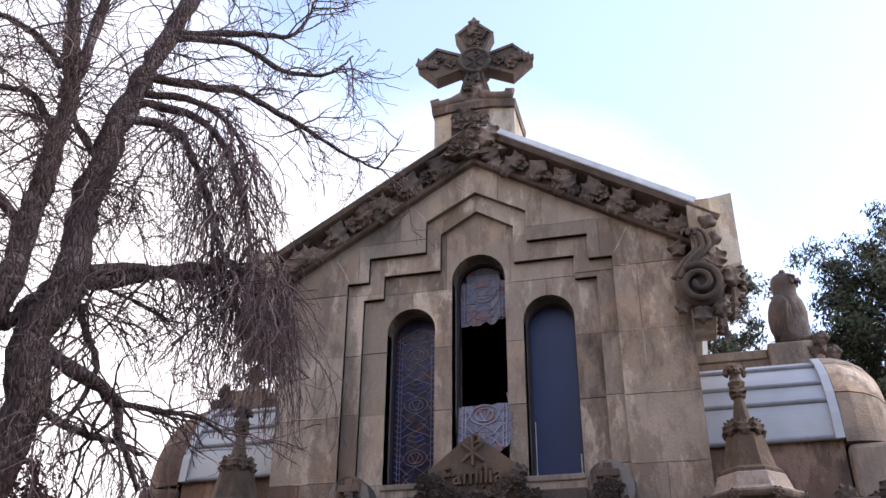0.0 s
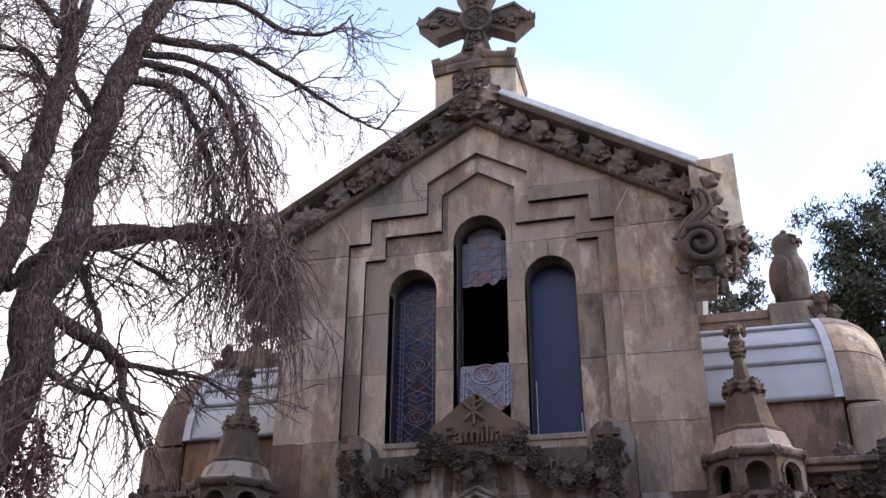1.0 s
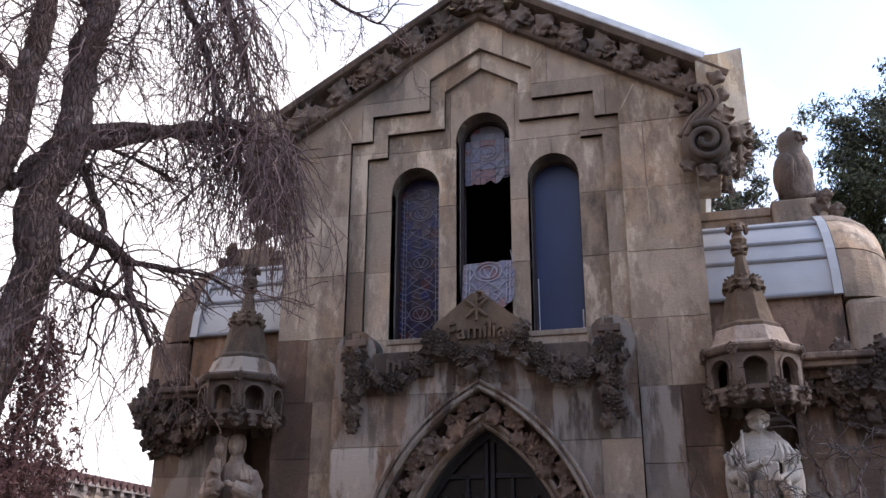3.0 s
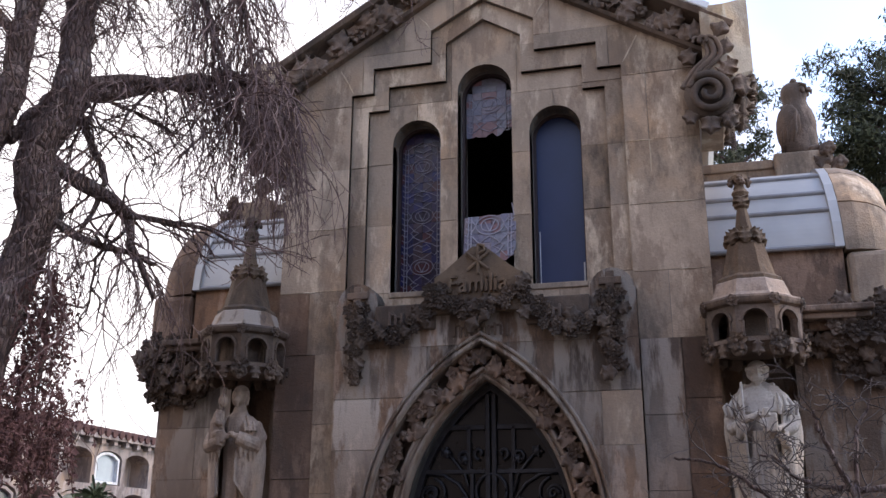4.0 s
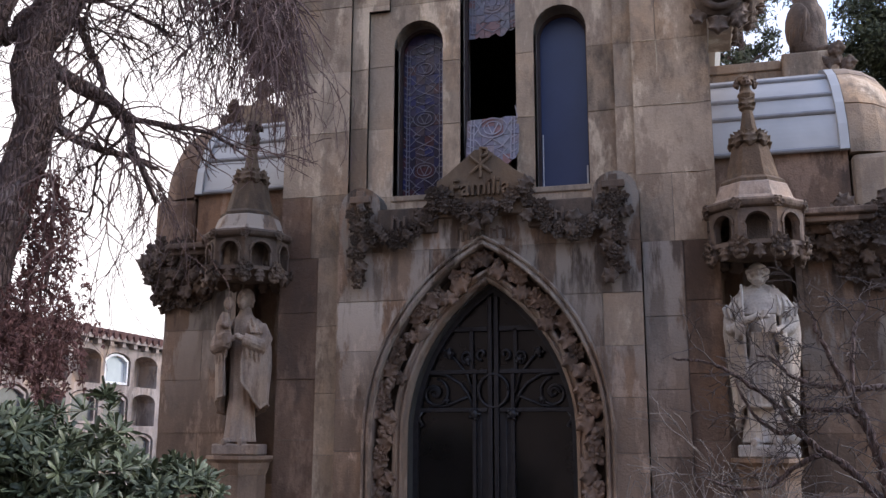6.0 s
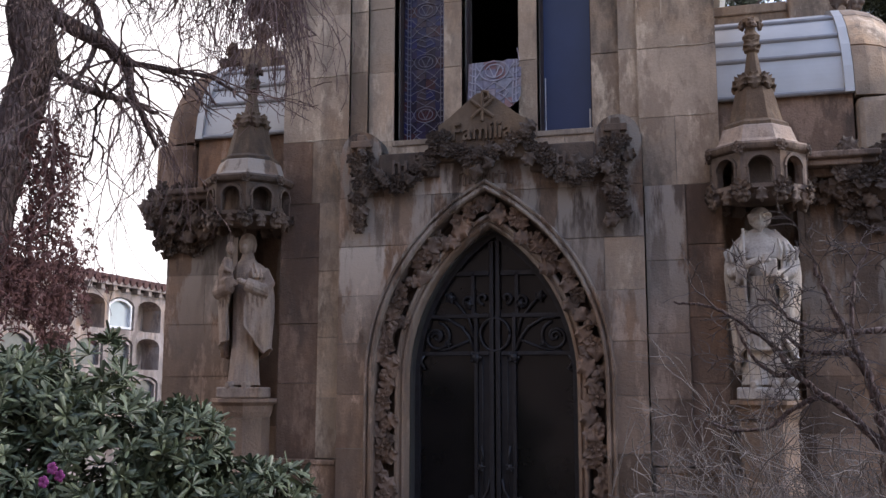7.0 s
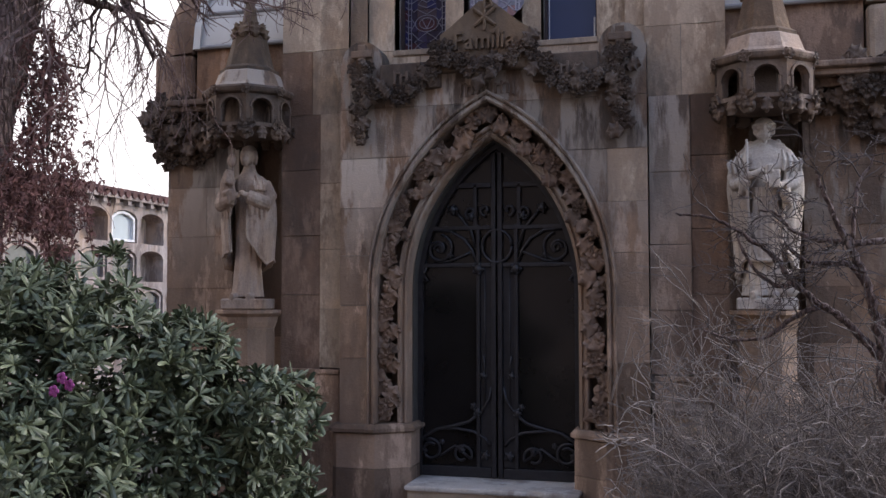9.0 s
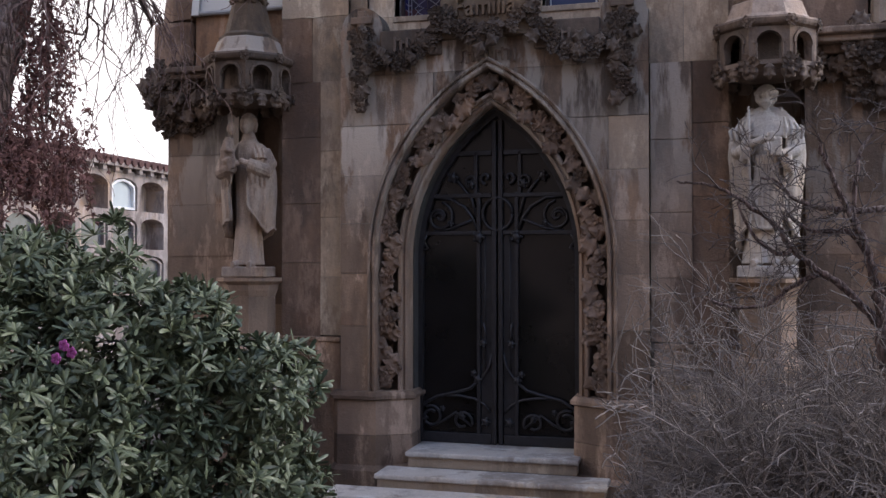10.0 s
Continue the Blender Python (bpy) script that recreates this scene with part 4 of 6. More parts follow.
def pedestal(s, top):
    p = thing("statue_pedestal", "sandstone half-octagon pedestal with moulded cap under the statue", "pedestal", "statue pedestals", at=(s * 2.09, 0.06, 0))
    T = radians(22.5)
    bm = bmesh.new()
    lathe(bm, [(0.34, 0.0), (0.34, 0.9), (0.27, 0.98)], 8, turn=T)
    part("base", bm, BROWN, p)
    bm = bmesh.new()
    lathe(bm, [(0.25, 0.983), (0.25, 1.2), (0.21, 1.23), (0.21, top - 0.25)], 8, turn=T)
    part("shaft", bm, BROWN, p)
    bm = bmesh.new()
    lathe(bm, [(0.21, top - 0.248), (0.23, top - 0.20), (0.24, top - 0.15), (0.285, top - 0.12), (0.285, top - 0.092)], 8, turn=T)
    part("cap", bm, BROWN, p)


def figure(s, z0, H, seed, child):
    """A draped standing figure kept to plain cloth folds, one mesh."""
    r = random.Random(seed)
    bm = bmesh.new()
    ph = [r.uniform(0, 6.28) for _ in range(6)]

    def at(table, u):
        for a, b in zip(table, table[1:]):
            if u <= b[0]:
                f = max(0.0, (u - a[0]) / (b[0] - a[0]))
                return a[1] + (b[1] - a[1]) * f
        return table[-1][1]

    def ridge(a):
        return abs(math.sin(a)) * 2 - 1.2

    # plinth slab
    box(bm, -0.21, 0.21, -0.15, 0.15, -0.09, 0.0, bevel=0.012)
    # inner robe with long vertical folds
    k0 = 1.0 if child else 1.12
    half = [(0, 0.155), (0.04, 0.145), (0.3, 0.118), (0.5, 0.125), (0.62, 0.135), (0.72, 0.15), (0.78, 0.135), (0.82, 0.075), (0.87, 0.05)]
    n, rings = 64, []
    for i in range(53):
        u = 0.012 + 0.858 * i / 52
        w = at(half, u) * k0
        amp = 0.085 * max(0.15, 1 - u / 0.62)
        ring = []
        for k in range(n):
            th = 2 * math.pi * k / n
            q = w * (1 + amp * ridge(5 * th + ph[0] + 0.8 * u) + amp * 0.5 * math.sin(13 * th + ph[1]))
            ring.append(bm.verts.new((q * math.cos(th), 0.76 * q * math.sin(th), u * H)))
        rings.append(ring)
    for a, b in zip(rings, rings[1:]):
        for k in range(n):
            bm.faces.new((a[k], a[(k + 1) % n], b[(k + 1) % n], b[k]))
    bm.faces.new(rings[0][::-1])
    bm.faces.new(rings[-1])
    for q in (-1, 1):
        tube(bm, [(q * 0.06, -0.06, 0.022), (q * 0.08 - 0.02, -0.155, 0.02)], [0.036, 0.026], 8)
    # cloak, open in front, its hem rising and falling
    span = [(0.1, 0.235), (0.3, 0.242), (0.5, 0.262), (0.6, 0.258), (0.68, 0.235), (0.74, 0.20), (0.785, 0.15), (0.81, 0.10)]
    if not child:
        span = [(0.06, 0.205), (0.3, 0.232), (0.5, 0.258), (0.6, 0.27), (0.68, 0.262), (0.74, 0.238), (0.79, 0.197), (0.82, 0.145), (0.85, 0.095)]
    lift = 0.80 if child else 0.845
    cols, rows = 60, []
    for j in range(25):
        row = []
        f = j / 24
        el = (30 + 12 * f) if child else (22 + 14 * f)
        er = (12 + 34 * max(0, f - 0.45) / 0.55) if child else (26 + 12 * f)
        for k in range(cols + 1):
            phi = er + (360 - er - el) * k / cols
            side = phi if phi < 180 else phi - 360
            if child:
                low = at([(-180, 0.16), (-95, 0.20), (-70, 0.27), (-30, 0.30), (12, 0.39), (35, 0.30), (58, 0.215), (90, 0.26), (180, 0.16)], side)
            else:
                low = at([(-180, 0.08), (-100, 0.08), (-70, 0.13), (-30, 0.24), (30, 0.30), (50, 0.20), (80, 0.15), (180, 0.08)], side)
            u = low + (lift - low) * f
            w = at(span, u) * (1 + 0.055 * (1 - 0.7 * f) * ridge(math.radians(phi) * 7 + ph[3] + 1.5 * u) + 0.012 * math.sin(math.radians(phi) * 19 + ph[4]))
            a = math.radians(phi)
            row.append(bm.verts.new((w * math.sin(a), -0.70 * w * math.cos(a), u * H)))
        rows.append(row)
    edges = [[row[0].co.copy() for row in rows], [row[-1].co.copy() for row in rows], [v.co.copy() for v in rows[0]]]
    inner = [[bm.verts.new((v.co.x * 0.86, v.co.y * 0.86, v.co.z)) for v in row] for row in rows]
    top = len(rows) - 1
    for j in range(top):
        for k in range(cols):
            bm.faces.new((rows[j][k], rows[j][k + 1], rows[j + 1][k + 1], rows[j + 1][k]))
            bm.faces.new((inner[j][k], inner[j + 1][k], inner[j + 1][k + 1], inner[j][k + 1]))
        bm.faces.new((rows[j][0], rows[j + 1][0], inner[j + 1][0], inner[j][0]))
        bm.faces.new((rows[j][cols], inner[j][cols], inner[j + 1][cols], rows[j + 1][cols]))
    for k in range(cols):
        bm.faces.new((rows[0][k], inner[0][k], inner[0][k + 1], rows[0][k + 1]))
        bm.faces.new((rows[top][k], rows[top][k + 1], inner[top][k + 1], inner[top][k]))
    for e in edges:
        tube(bm, e, 0.011, 6)
    # sleeves, forearms and hands
    for q in (-1, 1) if child else ():
        z1 = 0.63 if q > 0 or not child else 0.615
        tube(bm, [(q * 0.165, -0.02, 0.745 * H), (q * 0.225, -0.05, 0.66 * H), (q * 0.215, -0.12, 0.605 * H), (q * 0.14, -0.18, z1 * H), (q * 0.075, -0.205, (z1 + 0.02) * H)], [g * (1.0 if child else 0.80) for g in (0.055, 0.068, 0.070, 0.060, 0.056)], 12)
        tube(bm, [(q * 0.09, -0.205, (z1 + 0.02) * H), (q * 0.035, -0.22, (z1 + 0.035) * H)], [0.030, 0.024], 8)
        ball(bm, q * 0.025, -0.228, (z1 + 0.04) * H, 0.034, 0.022, 0.026, 8, 6)
        for k in range(4 if child else 2):
            x = q * (0.10 + 0.035 * k)
            tube(bm, [(x, -0.19 + 0.02 * k, 0.60 * H), (x * 1.03, -0.175 + 0.02 * k, (0.53 - 0.01 * k) * H)], [0.028, 0.008], 6)
        for k in range(3 if child else 0):
            tube(bm, [(q * (0.10 + 0.04 * k), -0.125, 0.76 * H), (q * (0.13 + 0.04 * k), -0.15 + 0.01 * k, 0.69 * H)], [0.012, 0.018], 6)
    # head with hair and beard
    tube(bm, [(0, 0, 0.83 * H), (0, -0.015, 0.90 * H)], 0.044, 10)
    ball(bm, 0, -0.035, 0.928 * H, 0.062, 0.076, 0.085, 14, 10)
    ball(bm, 0, 0.0, 0.945 * H, 0.076, 0.084, 0.074, 14, 10)
    tube(bm, [(0, -0.075, 0.905 * H), (0, -0.095, 0.885 * H), (0, -0.085, 0.855 * H)], [0.044, 0.038, 0.016], 8)
    ball(bm, 0, -0.108, 0.926 * H, 0.011, 0.018, 0.024, 6, 5)
    ball(bm, 0, -0.094, 0.950 * H, 0.046, 0.016, 0.011, 8, 6)
    for q in (-1, 1) if child else ():
        tube(bm, [(q * 0.055, -0.02, 0.96 * H), (q * 0.066, -0.01, 0.92 * H), (q * 0.058, 0.0, 0.875 * H)], [0.024, 0.026, 0.018], 8)
    if child:
        # small seated figure on the arm
        tube(bm, [(-0.125, -0.165, 0.645 * H), (-0.15, -0.155, 0.74 * H), (-0.13, -0.15, 0.825 * H)], [0.066, 0.068, 0.038], 10)
        ball(bm, -0.105, -0.155, 0.885 * H, 0.044, 0.05, 0.056, 12, 8)
        tube(bm, [(-0.15, -0.18, 0.80 * H), (-0.115, -0.23, 0.74 * H), (-0.05, -0.235, 0.725 * H)], [0.030, 0.026, 0.018], 8)
        for k in range(2):
            tube(bm, [(-0.14 + 0.05 * k, -0.19, 0.665 * H), (-0.085 + 0.03 * k, -0.25, 0.67 * H), (-0.085 + 0.03 * k, -0.245, (0.60 + 0.02 * k) * H)], [0.046, 0.036, 0.020], 8)
        for k in range(5):
            tube(bm, [(-0.20 + 0.03 * k, -0.185, 0.70 * H), (-0.19 + 0.03 * k, -0.205, 0.61 * H)], [0.012, 0.016], 6)
    else:
        # shoulder cape, cowl, sleeves, hands, book, staff and the small beast at the foot
        lathe(bm, [(0.05, 0.878 * H), (0.085, 0.862 * H), (0.14, 0.838 * H), (0.19, 0.805 * H), (0.226, 0.76 * H), (0.248, 0.70 * H), (0.236, 0.69 * H)], 32, sy=0.74)
        for r0, drop, zz in ((0.098, 0.05, 0.858), (0.125, 0.075, 0.838)):
            tube(bm, [(r0 * math.cos(k * 0.3142), 0.0 + r0 * 0.85 * math.sin(k * 0.3142), (zz + drop * min(0.0, math.sin(k * 0.3142))) * H) for k in range(21)], 0.022, 8)
        for q, zc, xe in ((-1, 0.665, -0.01), (1, 0.605, 0.05)):
            tube(bm, smooth_path([(q * 0.19, -0.03, 0.745 * H), (q * 0.218, -0.06, 0.665 * H), (q * 0.198, -0.12, 0.615 * H), (q * 0.12, -0.175, (zc - 0.01) * H)], 4), [0.044, 0.046, 0.048, 0.049, 0.049, 0.048, 0.046, 0.044, 0.043, 0.043, 0.044, 0.045, 0.046], 12)
            tube(bm, [(q * 0.12, -0.20, (zc - 0.01) * H), (q * 0.07, -0.215, zc * H), (xe, -0.235, (zc + 0.02) * H)], [0.032, 0.028, 0.022], 8)
            for k in range(4):
                tube(bm, [(xe - q * 0.02, -0.240, (zc + 0.005 + 0.011 * k) * H), (xe - q * 0.035, -0.262, (zc + 0.008 + 0.011 * k) * H), (xe - q * 0.065, -0.262, (zc + 0.012 + 0.011 * k) * H)], [0.009, 0.010, 0.007], 6)
            # hanging mouth of the sleeve
            tube(bm, [(q * 0.13, -0.195, (zc - 0.03) * H), (q * 0.15, -0.185, (zc - 0.08) * H), (q * 0.18, -0.165, (zc - 0.12) * H)], [0.045, 0.034, 0.012], 8)
            for k in range(4):
                a0 = q * (0.12 + 0.035 * k)
                tube(bm, [(a0, -0.155 + 0.012 * k, 0.80 * H - 0.02 * k), (a0 * 1.12, -0.19 + 0.02 * k, 0.735 * H), (a0 * 1.05, -0.185 + 0.02 * k, 0.68 * H)], [0.010, 0.016, 0.012], 6)
        box(bm, 0.005, 0.105, -0.255, -0.215, 0.585 * H, 0.685 * H, bevel=0.010)
        tube(bm, [(-0.115, -0.19, 0.10 * H), (-0.118, -0.215, 0.5 * H), (-0.120, -0.20, 0.86 * H)], 0.011, 6)
        # fringe of hair, cheeks and full beard
        tube(bm, [(0.074 * math.cos(k * 0.3142), -0.005 + 0.080 * math.sin(k * 0.3142), (0.948 - 0.006 * math.sin(k * 0.3142)) * H) for k in range(21)], [0.014 + 0.004 * (k % 2) for k in range(21)], 6)
        for q in (-1, 1):
            tube(bm, [(q * 0.064, -0.035, 0.938 * H), (q * 0.058, -0.068, 0.905 * H), (q * 0.030, -0.088, 0.880 * H)], [0.016, 0.020, 0.018], 8)
            ball(bm, q * 0.030, -0.092, 0.926 * H, 0.018, 0.016, 0.013, 8, 6)
        for k in range(5):
            tube(bm, [((k - 2) * 0.015, -0.100, 0.900 * H), ((k - 2) * 0.013, -0.110, 0.878 * H), ((k - 2) * 0.007, -0.100, (0.853 + 0.004 * abs(k - 2)) * H)], [0.013, 0.013, 0.005], 6)
        for k in range(5):
            x = -0.08 + 0.04 * k
            tube(bm, [(x, -0.135, 0.20 * H), (x, -0.14, 0.40 * H), (x * 0.8, -0.15, 0.60 * H)], [0.026, 0.022, 0.016], 6)
        tube(bm, [(-0.10, -0.14, 0.205 * H), (0.0, -0.155, 0.20 * H), (0.10, -0.14, 0.205 * H)], 0.016, 6)
        ball(bm, 0.15, -0.11, 0.045 * H, 0.085, 0.07, 0.06, 12, 8)
        ball(bm, 0.12, -0.12, 0.12 * H, 0.06, 0.05, 0.055, 12, 8)
    me_ob = part("statue", bm, BUFF if child else CHALK, None, "", True)
    mod = me_ob.modifiers.new("skin", "REMESH")
    mod.mode, mod.voxel_size, mod.use_smooth_shade = "VOXEL", 0.006, True
    me_ob.matrix_world = Matrix.Translation((s * 2.09, 0.03, z0)) @ Matrix.Rotation(radians(6 if child else -4), 4, "Z") @ Matrix.Diagonal((0.90 if child else 1.0, 1.0, 1.0, 1.0))
    return me_ob


pedestal(-1, 1.885)
pedestal(1, 1.892)
tagged(figure(-1, 1.887, 1.31, 3, True), "pale stone statue of a robed figure holding a child", "statue", "niche statues")
tagged(figure(1, 1.894, 1.335, 8, False), "white marble statue of a hooded robed figure with book", "statue", "niche statues")

# transept capitals under the cornices, and the ridge figure
for s in (-1, 1):
    cap = thing("corner_capital", "crumbling dark carved leaf capital under the cornice", "capital", "corner capitals")
    bm = bmesh.new()
    rs = []
    for e, z in ((-0.02, 3.10), (0.02, 3.20), (0.10, 3.32), (0.16, 3.42), (0.16, 3.475)):
        rs.append([bm.verts.new((s * x, y, z)) for x, y in ((2.78 - e, 0.46), (2.78 - e, 0.44 - e), (3.13 + e, 0.44 - e), (3.13 + e, 2.45))])
    for a, b in zip(rs, rs[1:]):
        for k in range(4):
            bm.faces.new((a[k], a[(k + 1) % 4], b[(k + 1) % 4], b[k]))
    bm.faces.new(rs[0]), bm.faces.new(rs[-1])
    # Bell and carvings take the dark stone, with the overhang's shade in its colour.
    part("bell", bm, SOOTY_SHADED, cap)
    for k in range(110):
        z = rng.uniform(3.12, 3.70)
        e = min(0.19, (z - 3.12) * 0.50 + 0.02)
        if k % 2:
            carve(cap, rng.choice(("leaf", "fruit", "flower")), s * rng.uniform(2.70, 3.2), 0.46 - e, z, rng.uniform(0.11, 0.17), rng.uniform(0, 360), mat=SOOTY_SHADED)
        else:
            carve(cap, rng.choice(("leaf", "fruit", "flower")), s * (3.10 + e * 0.9), rng.uniform(0.35, 1.6), z, rng.uniform(0.12, 0.19), rng.uniform(0, 360), 0, s * 90, mat=SOOTY_SHADED)
    for k in range(34):
        z = 3.28 + 0.21 * rng.random()
        carve(cap, rng.choice(("flower", "fruit", "leaf")), s * (W + 0.06 + k * 0.032), 0.45 - (z - 3.25) * 0.55, z, rng.uniform(0.11, 0.16), rng.uniform(0, 360), mat=SOOTY_SHADED)
    rp = thing("ridge_pedestal", "sandstone ridge pedestal with carved corner leaf", "pedestal", "ridge pedestals")
    part("block", boxed(min(s * 2.5, s * 2.98), max(s * 2.5, s * 2.98), 1.25, 1.68, 5.10, 5.37, bevel=0.02), SAND, rp)
    part("course", boxed(min(s * 1.85, s * 2.49), max(s * 1.85, s * 2.49), 1.30, 1.62, 5.242, 5.33, bevel=0.01), SAND, rp)
    for k in range(4):
        carve(rp, rng.choice(("leaf", "fruit")), s * (2.96 + 0.05 * k), 1.25 + 0.04 * k, 5.36 - 0.06 * k, 0.2, rng.uniform(0, 360))


def owl():
    bm = bmesh.new()
    lathe(bm, [(0.15, 0), (0.172, 0.04), (0.178, 0.18), (0.172, 0.32), (0.150, 0.45), (0.122, 0.53), (0.112, 0.57), (0.124, 0.62), (0.126, 0.68), (0.112, 0.73), (0.07, 0.765), (0.03, 0.775)], 20, sx=0.95, sy=0.95)
    for q in (-1, 1):
        ball(bm, q * 0.125, 0.03, 0.27, 0.055, 0.13, 0.25, 10, 8)
        ball(bm, q * 0.06, -0.03, 0.76, 0.030, 0.036, 0.036, 6, 5)
        tube(bm, [(q * 0.015, -0.12, 0.66), (q * 0.05, -0.13, 0.70), (q * 0.09, -0.09, 0.72)], [0.016, 0.022, 0.012], 6)
        ball(bm, q * 0.05, -0.105, 0.66, 0.040, 0.024, 0.040, 8, 6)
        ball(bm, q * 0.07, -0.15, 0.03, 0.05, 0.09, 0.035, 8, 6)
        for k in range(4):
            tube(bm, [(q * 0.15, -0.06 + 0.03 * k, 0.42 - 0.02 * k), (q * 0.168, -0.04 + 0.04 * k, 0.22), (q * 0.14, 0.02 + 0.03 * k, 0.03)], [0.014, 0.020, 0.010], 6)
    ball(bm, 0, -0.10, 0.32, 0.10, 0.075, 0.19, 10, 8)
    tube(bm, [(0, -0.125, 0.665), (0, -0.165, 0.645), (0, -0.165, 0.61)], [0.022, 0.018, 0.006], 6)
    ob = part("owl_figure", bm, CARVED, None, "", True)
    ob.matrix_world = Matrix.Translation((2.76, 1.45, 5.37)) @ Matrix.Rotation(radians(62), 4, "Z")
    return tagged(ob, "dark weathered stone owl on the ridge pedestal", "stone owl")


owl()
ob = thing("ridge_finial", "small dark stone ridge finial beside the block", "finial")
bm = bmesh.new()
lathe(bm, [(0.12, 0), (0.10, 0.06), (0.05, 0.10), (0.04, 0.14), (0.09, 0.18), (0.10, 0.24), (0.07, 0.30), (0.02, 0.33)], 10, at=(-2.72, 1.45, 5.37))
part("knob", bm, CARVED, ob, "", True)


# ---- windows ----
def glass(name, hues, rough=0.25):
    """Old glass: each pane of its own tone from a few hues."""
    m, nt, b = material(name)
    info = nt.nodes.new("ShaderNodeObjectInfo")
    cr = nt.nodes.new("ShaderNodeValToRGB")
    cr.color_ramp.interpolation = "CONSTANT"
    while len(cr.color_ramp.elements) < len(hues):
        cr.color_ramp.elements.new(0.5)
    for i, h in enumerate(hues):
        cr.color_ramp.elements[i].position, cr.color_ramp.elements[i].color = i / len(hues), (*h, 1)
    nt.links.new(info.outputs["Random"], cr.inputs["Fac"])
    w = place(nt, 1, 1, 1)
    nt.links.new(blend(nt, 0.6, cr.outputs["Color"], blend(nt, steps(nt, noisy(nt, w, 25), 0.3, 0.7), (0.25, 0.25, 0.25), (0.95, 0.95, 0.95)), "MULTIPLY"), b.inputs["Base Color"])
    b.inputs["Roughness"].default_value = rough
    bump(nt, b, noisy(nt, w, 45, 3), 0.25, 0.004)
    return m


STAIN = glass("dark stained glass", [(0.03, 0.028, 0.10), (0.10, 0.03, 0.04), (0.055, 0.04, 0.10), (0.03, 0.02, 0.05), (0.10, 0.065, 0.085), (0.03, 0.03, 0.14)])
ROSE = glass("dusty rose and grey glass", [(0.30, 0.24, 0.27), (0.22, 0.20, 0.27), (0.30, 0.15, 0.15), (0.26, 0.25, 0.30)])
LEAD = plain("greyed window lead", (0.30, 0.28, 0.33), 0.6, 0.0)
WOOD = plain("dark red-brown window frame", (0.04, 0.022, 0.02), 0.6, 0.0, 0.3, 15)
BLUE = plain("blue-grey clouded pane", (0.020, 0.034, 0.10), 0.42, 0.0, 0.12, 2.5, 0.04)
YG = 0.44


def window(name, cx, half, z0, spring, label):
    w = thing(name, label, "window", kind="structure")
    bm = bmesh.new()
    sweep(bm, lancet(cx, half + 0.004, z0, spring), [(0.0, YG - 0.035), (0.03, YG - 0.035), (0.03, YG + 0.02), (0.0, YG + 0.02)], closed=True)
    part("window_frame", bm, WOOD, w)
    part("window_sill", boxed(cx - half - 0.01, cx + half + 0.01, 0.205, YG + 0.03, z0 - 0.05, z0, bevel=0.008), SAND, w)
    return w


def lead_lines(w, cx, half, za, zb, y, unit=0.16, rad=0.0038):
    """Leading: border fillets and mirrored scrolls, leaves and ovals, repeated upwards."""
    hw = half - 0.055
    for s in (-1, 1):
        for x in (half - 0.035, half - 0.062):
            bm = bmesh.new()
            tube(bm, [(cx + s * x, y, za), (cx + s * x, y, zb)], rad, 4)
            part("lead_came", bm, LEAD, w)
    z, k = za, 0
    while z < zb - 0.05:
        bm = bmesh.new()
        for s in (-1, 1):
            for q in range(3):
                zz = z + unit * q / 3
                if zz < zb:
                    tube(bm, [(cx + s * (half - 0.035), y, zz), (cx + s * (half - 0.062), y, zz)], rad, 4)
                    tube(bm, [(cx + s * (half - 0.035), y, zz), (cx + s * (half - 0.012), y, zz + 0.02)], rad, 4)
            if k % 3 == 0:
                tube(bm, [(cx, y, z), (cx + s * hw * .45, y, z + unit * .2), (cx + s * hw * .75, y, z + unit * .5), (cx + s * hw * .4, y, z + unit * .75), (cx, y, z + unit)], rad, 4)
                tube(bm, [(cx + s * hw * .9, y, z), (cx + s * hw * .5, y, z + unit * .35), (cx + s * hw * .2, y, z + unit * .5), (cx + s * hw * .5, y, z + unit * .62), (cx + s * hw * .9, y, z + unit)], rad, 4)
            elif k % 3 == 1:
                tube(bm, [(cx + hw * .72 * math.sin(a * .314) * s, y, z + unit * (.5 - .45 * math.cos(a * .314))) for a in range(11)], rad, 4)
                tube(bm, [(cx + hw * .45 * math.sin(a * .314) * s, y, z + unit * (.5 - .3 * math.cos(a * .314))) for a in range(11)], rad, 4)
                tube(bm, [(cx, y, z + unit * .2), (cx + s * hw * .3, y, z + unit * .75)], rad, 4)
                tube(bm, [(cx + s * hw, y, z + unit * .15), (cx + s * hw * .72, y, z + unit * .5), (cx + s * hw, y, z + unit * .85)], rad, 4)
            else:
                tube(bm, [(cx, y, z), (cx + s * hw * .6, y, z + unit * .3), (cx + s * hw * .8, y, z + unit * .15), (cx + s * hw, y, z + unit * .4)], rad, 4)
                tube(bm, [(cx, y, z + unit * .35), (cx + s * hw * .55, y, z + unit * .55), (cx + s * hw * .3, y, z + unit * .8), (cx, y, z + unit * .65)], rad, 4)
                tube(bm, [(cx + s * hw, y, z + unit * .6), (cx + s * hw * .6, y, z + unit * .8), (cx, y, z + unit)], rad, 4)
        part("lead_tracery", bm, LEAD, w)
        z += unit
        k += 1


def panes(w, outline, x_cuts, z_cuts, y, mat):
    ashlar(w, outline, (), z_cuts, [x_cuts], y, mat, rng, joint=0.002, deep=0.006, name="pane")


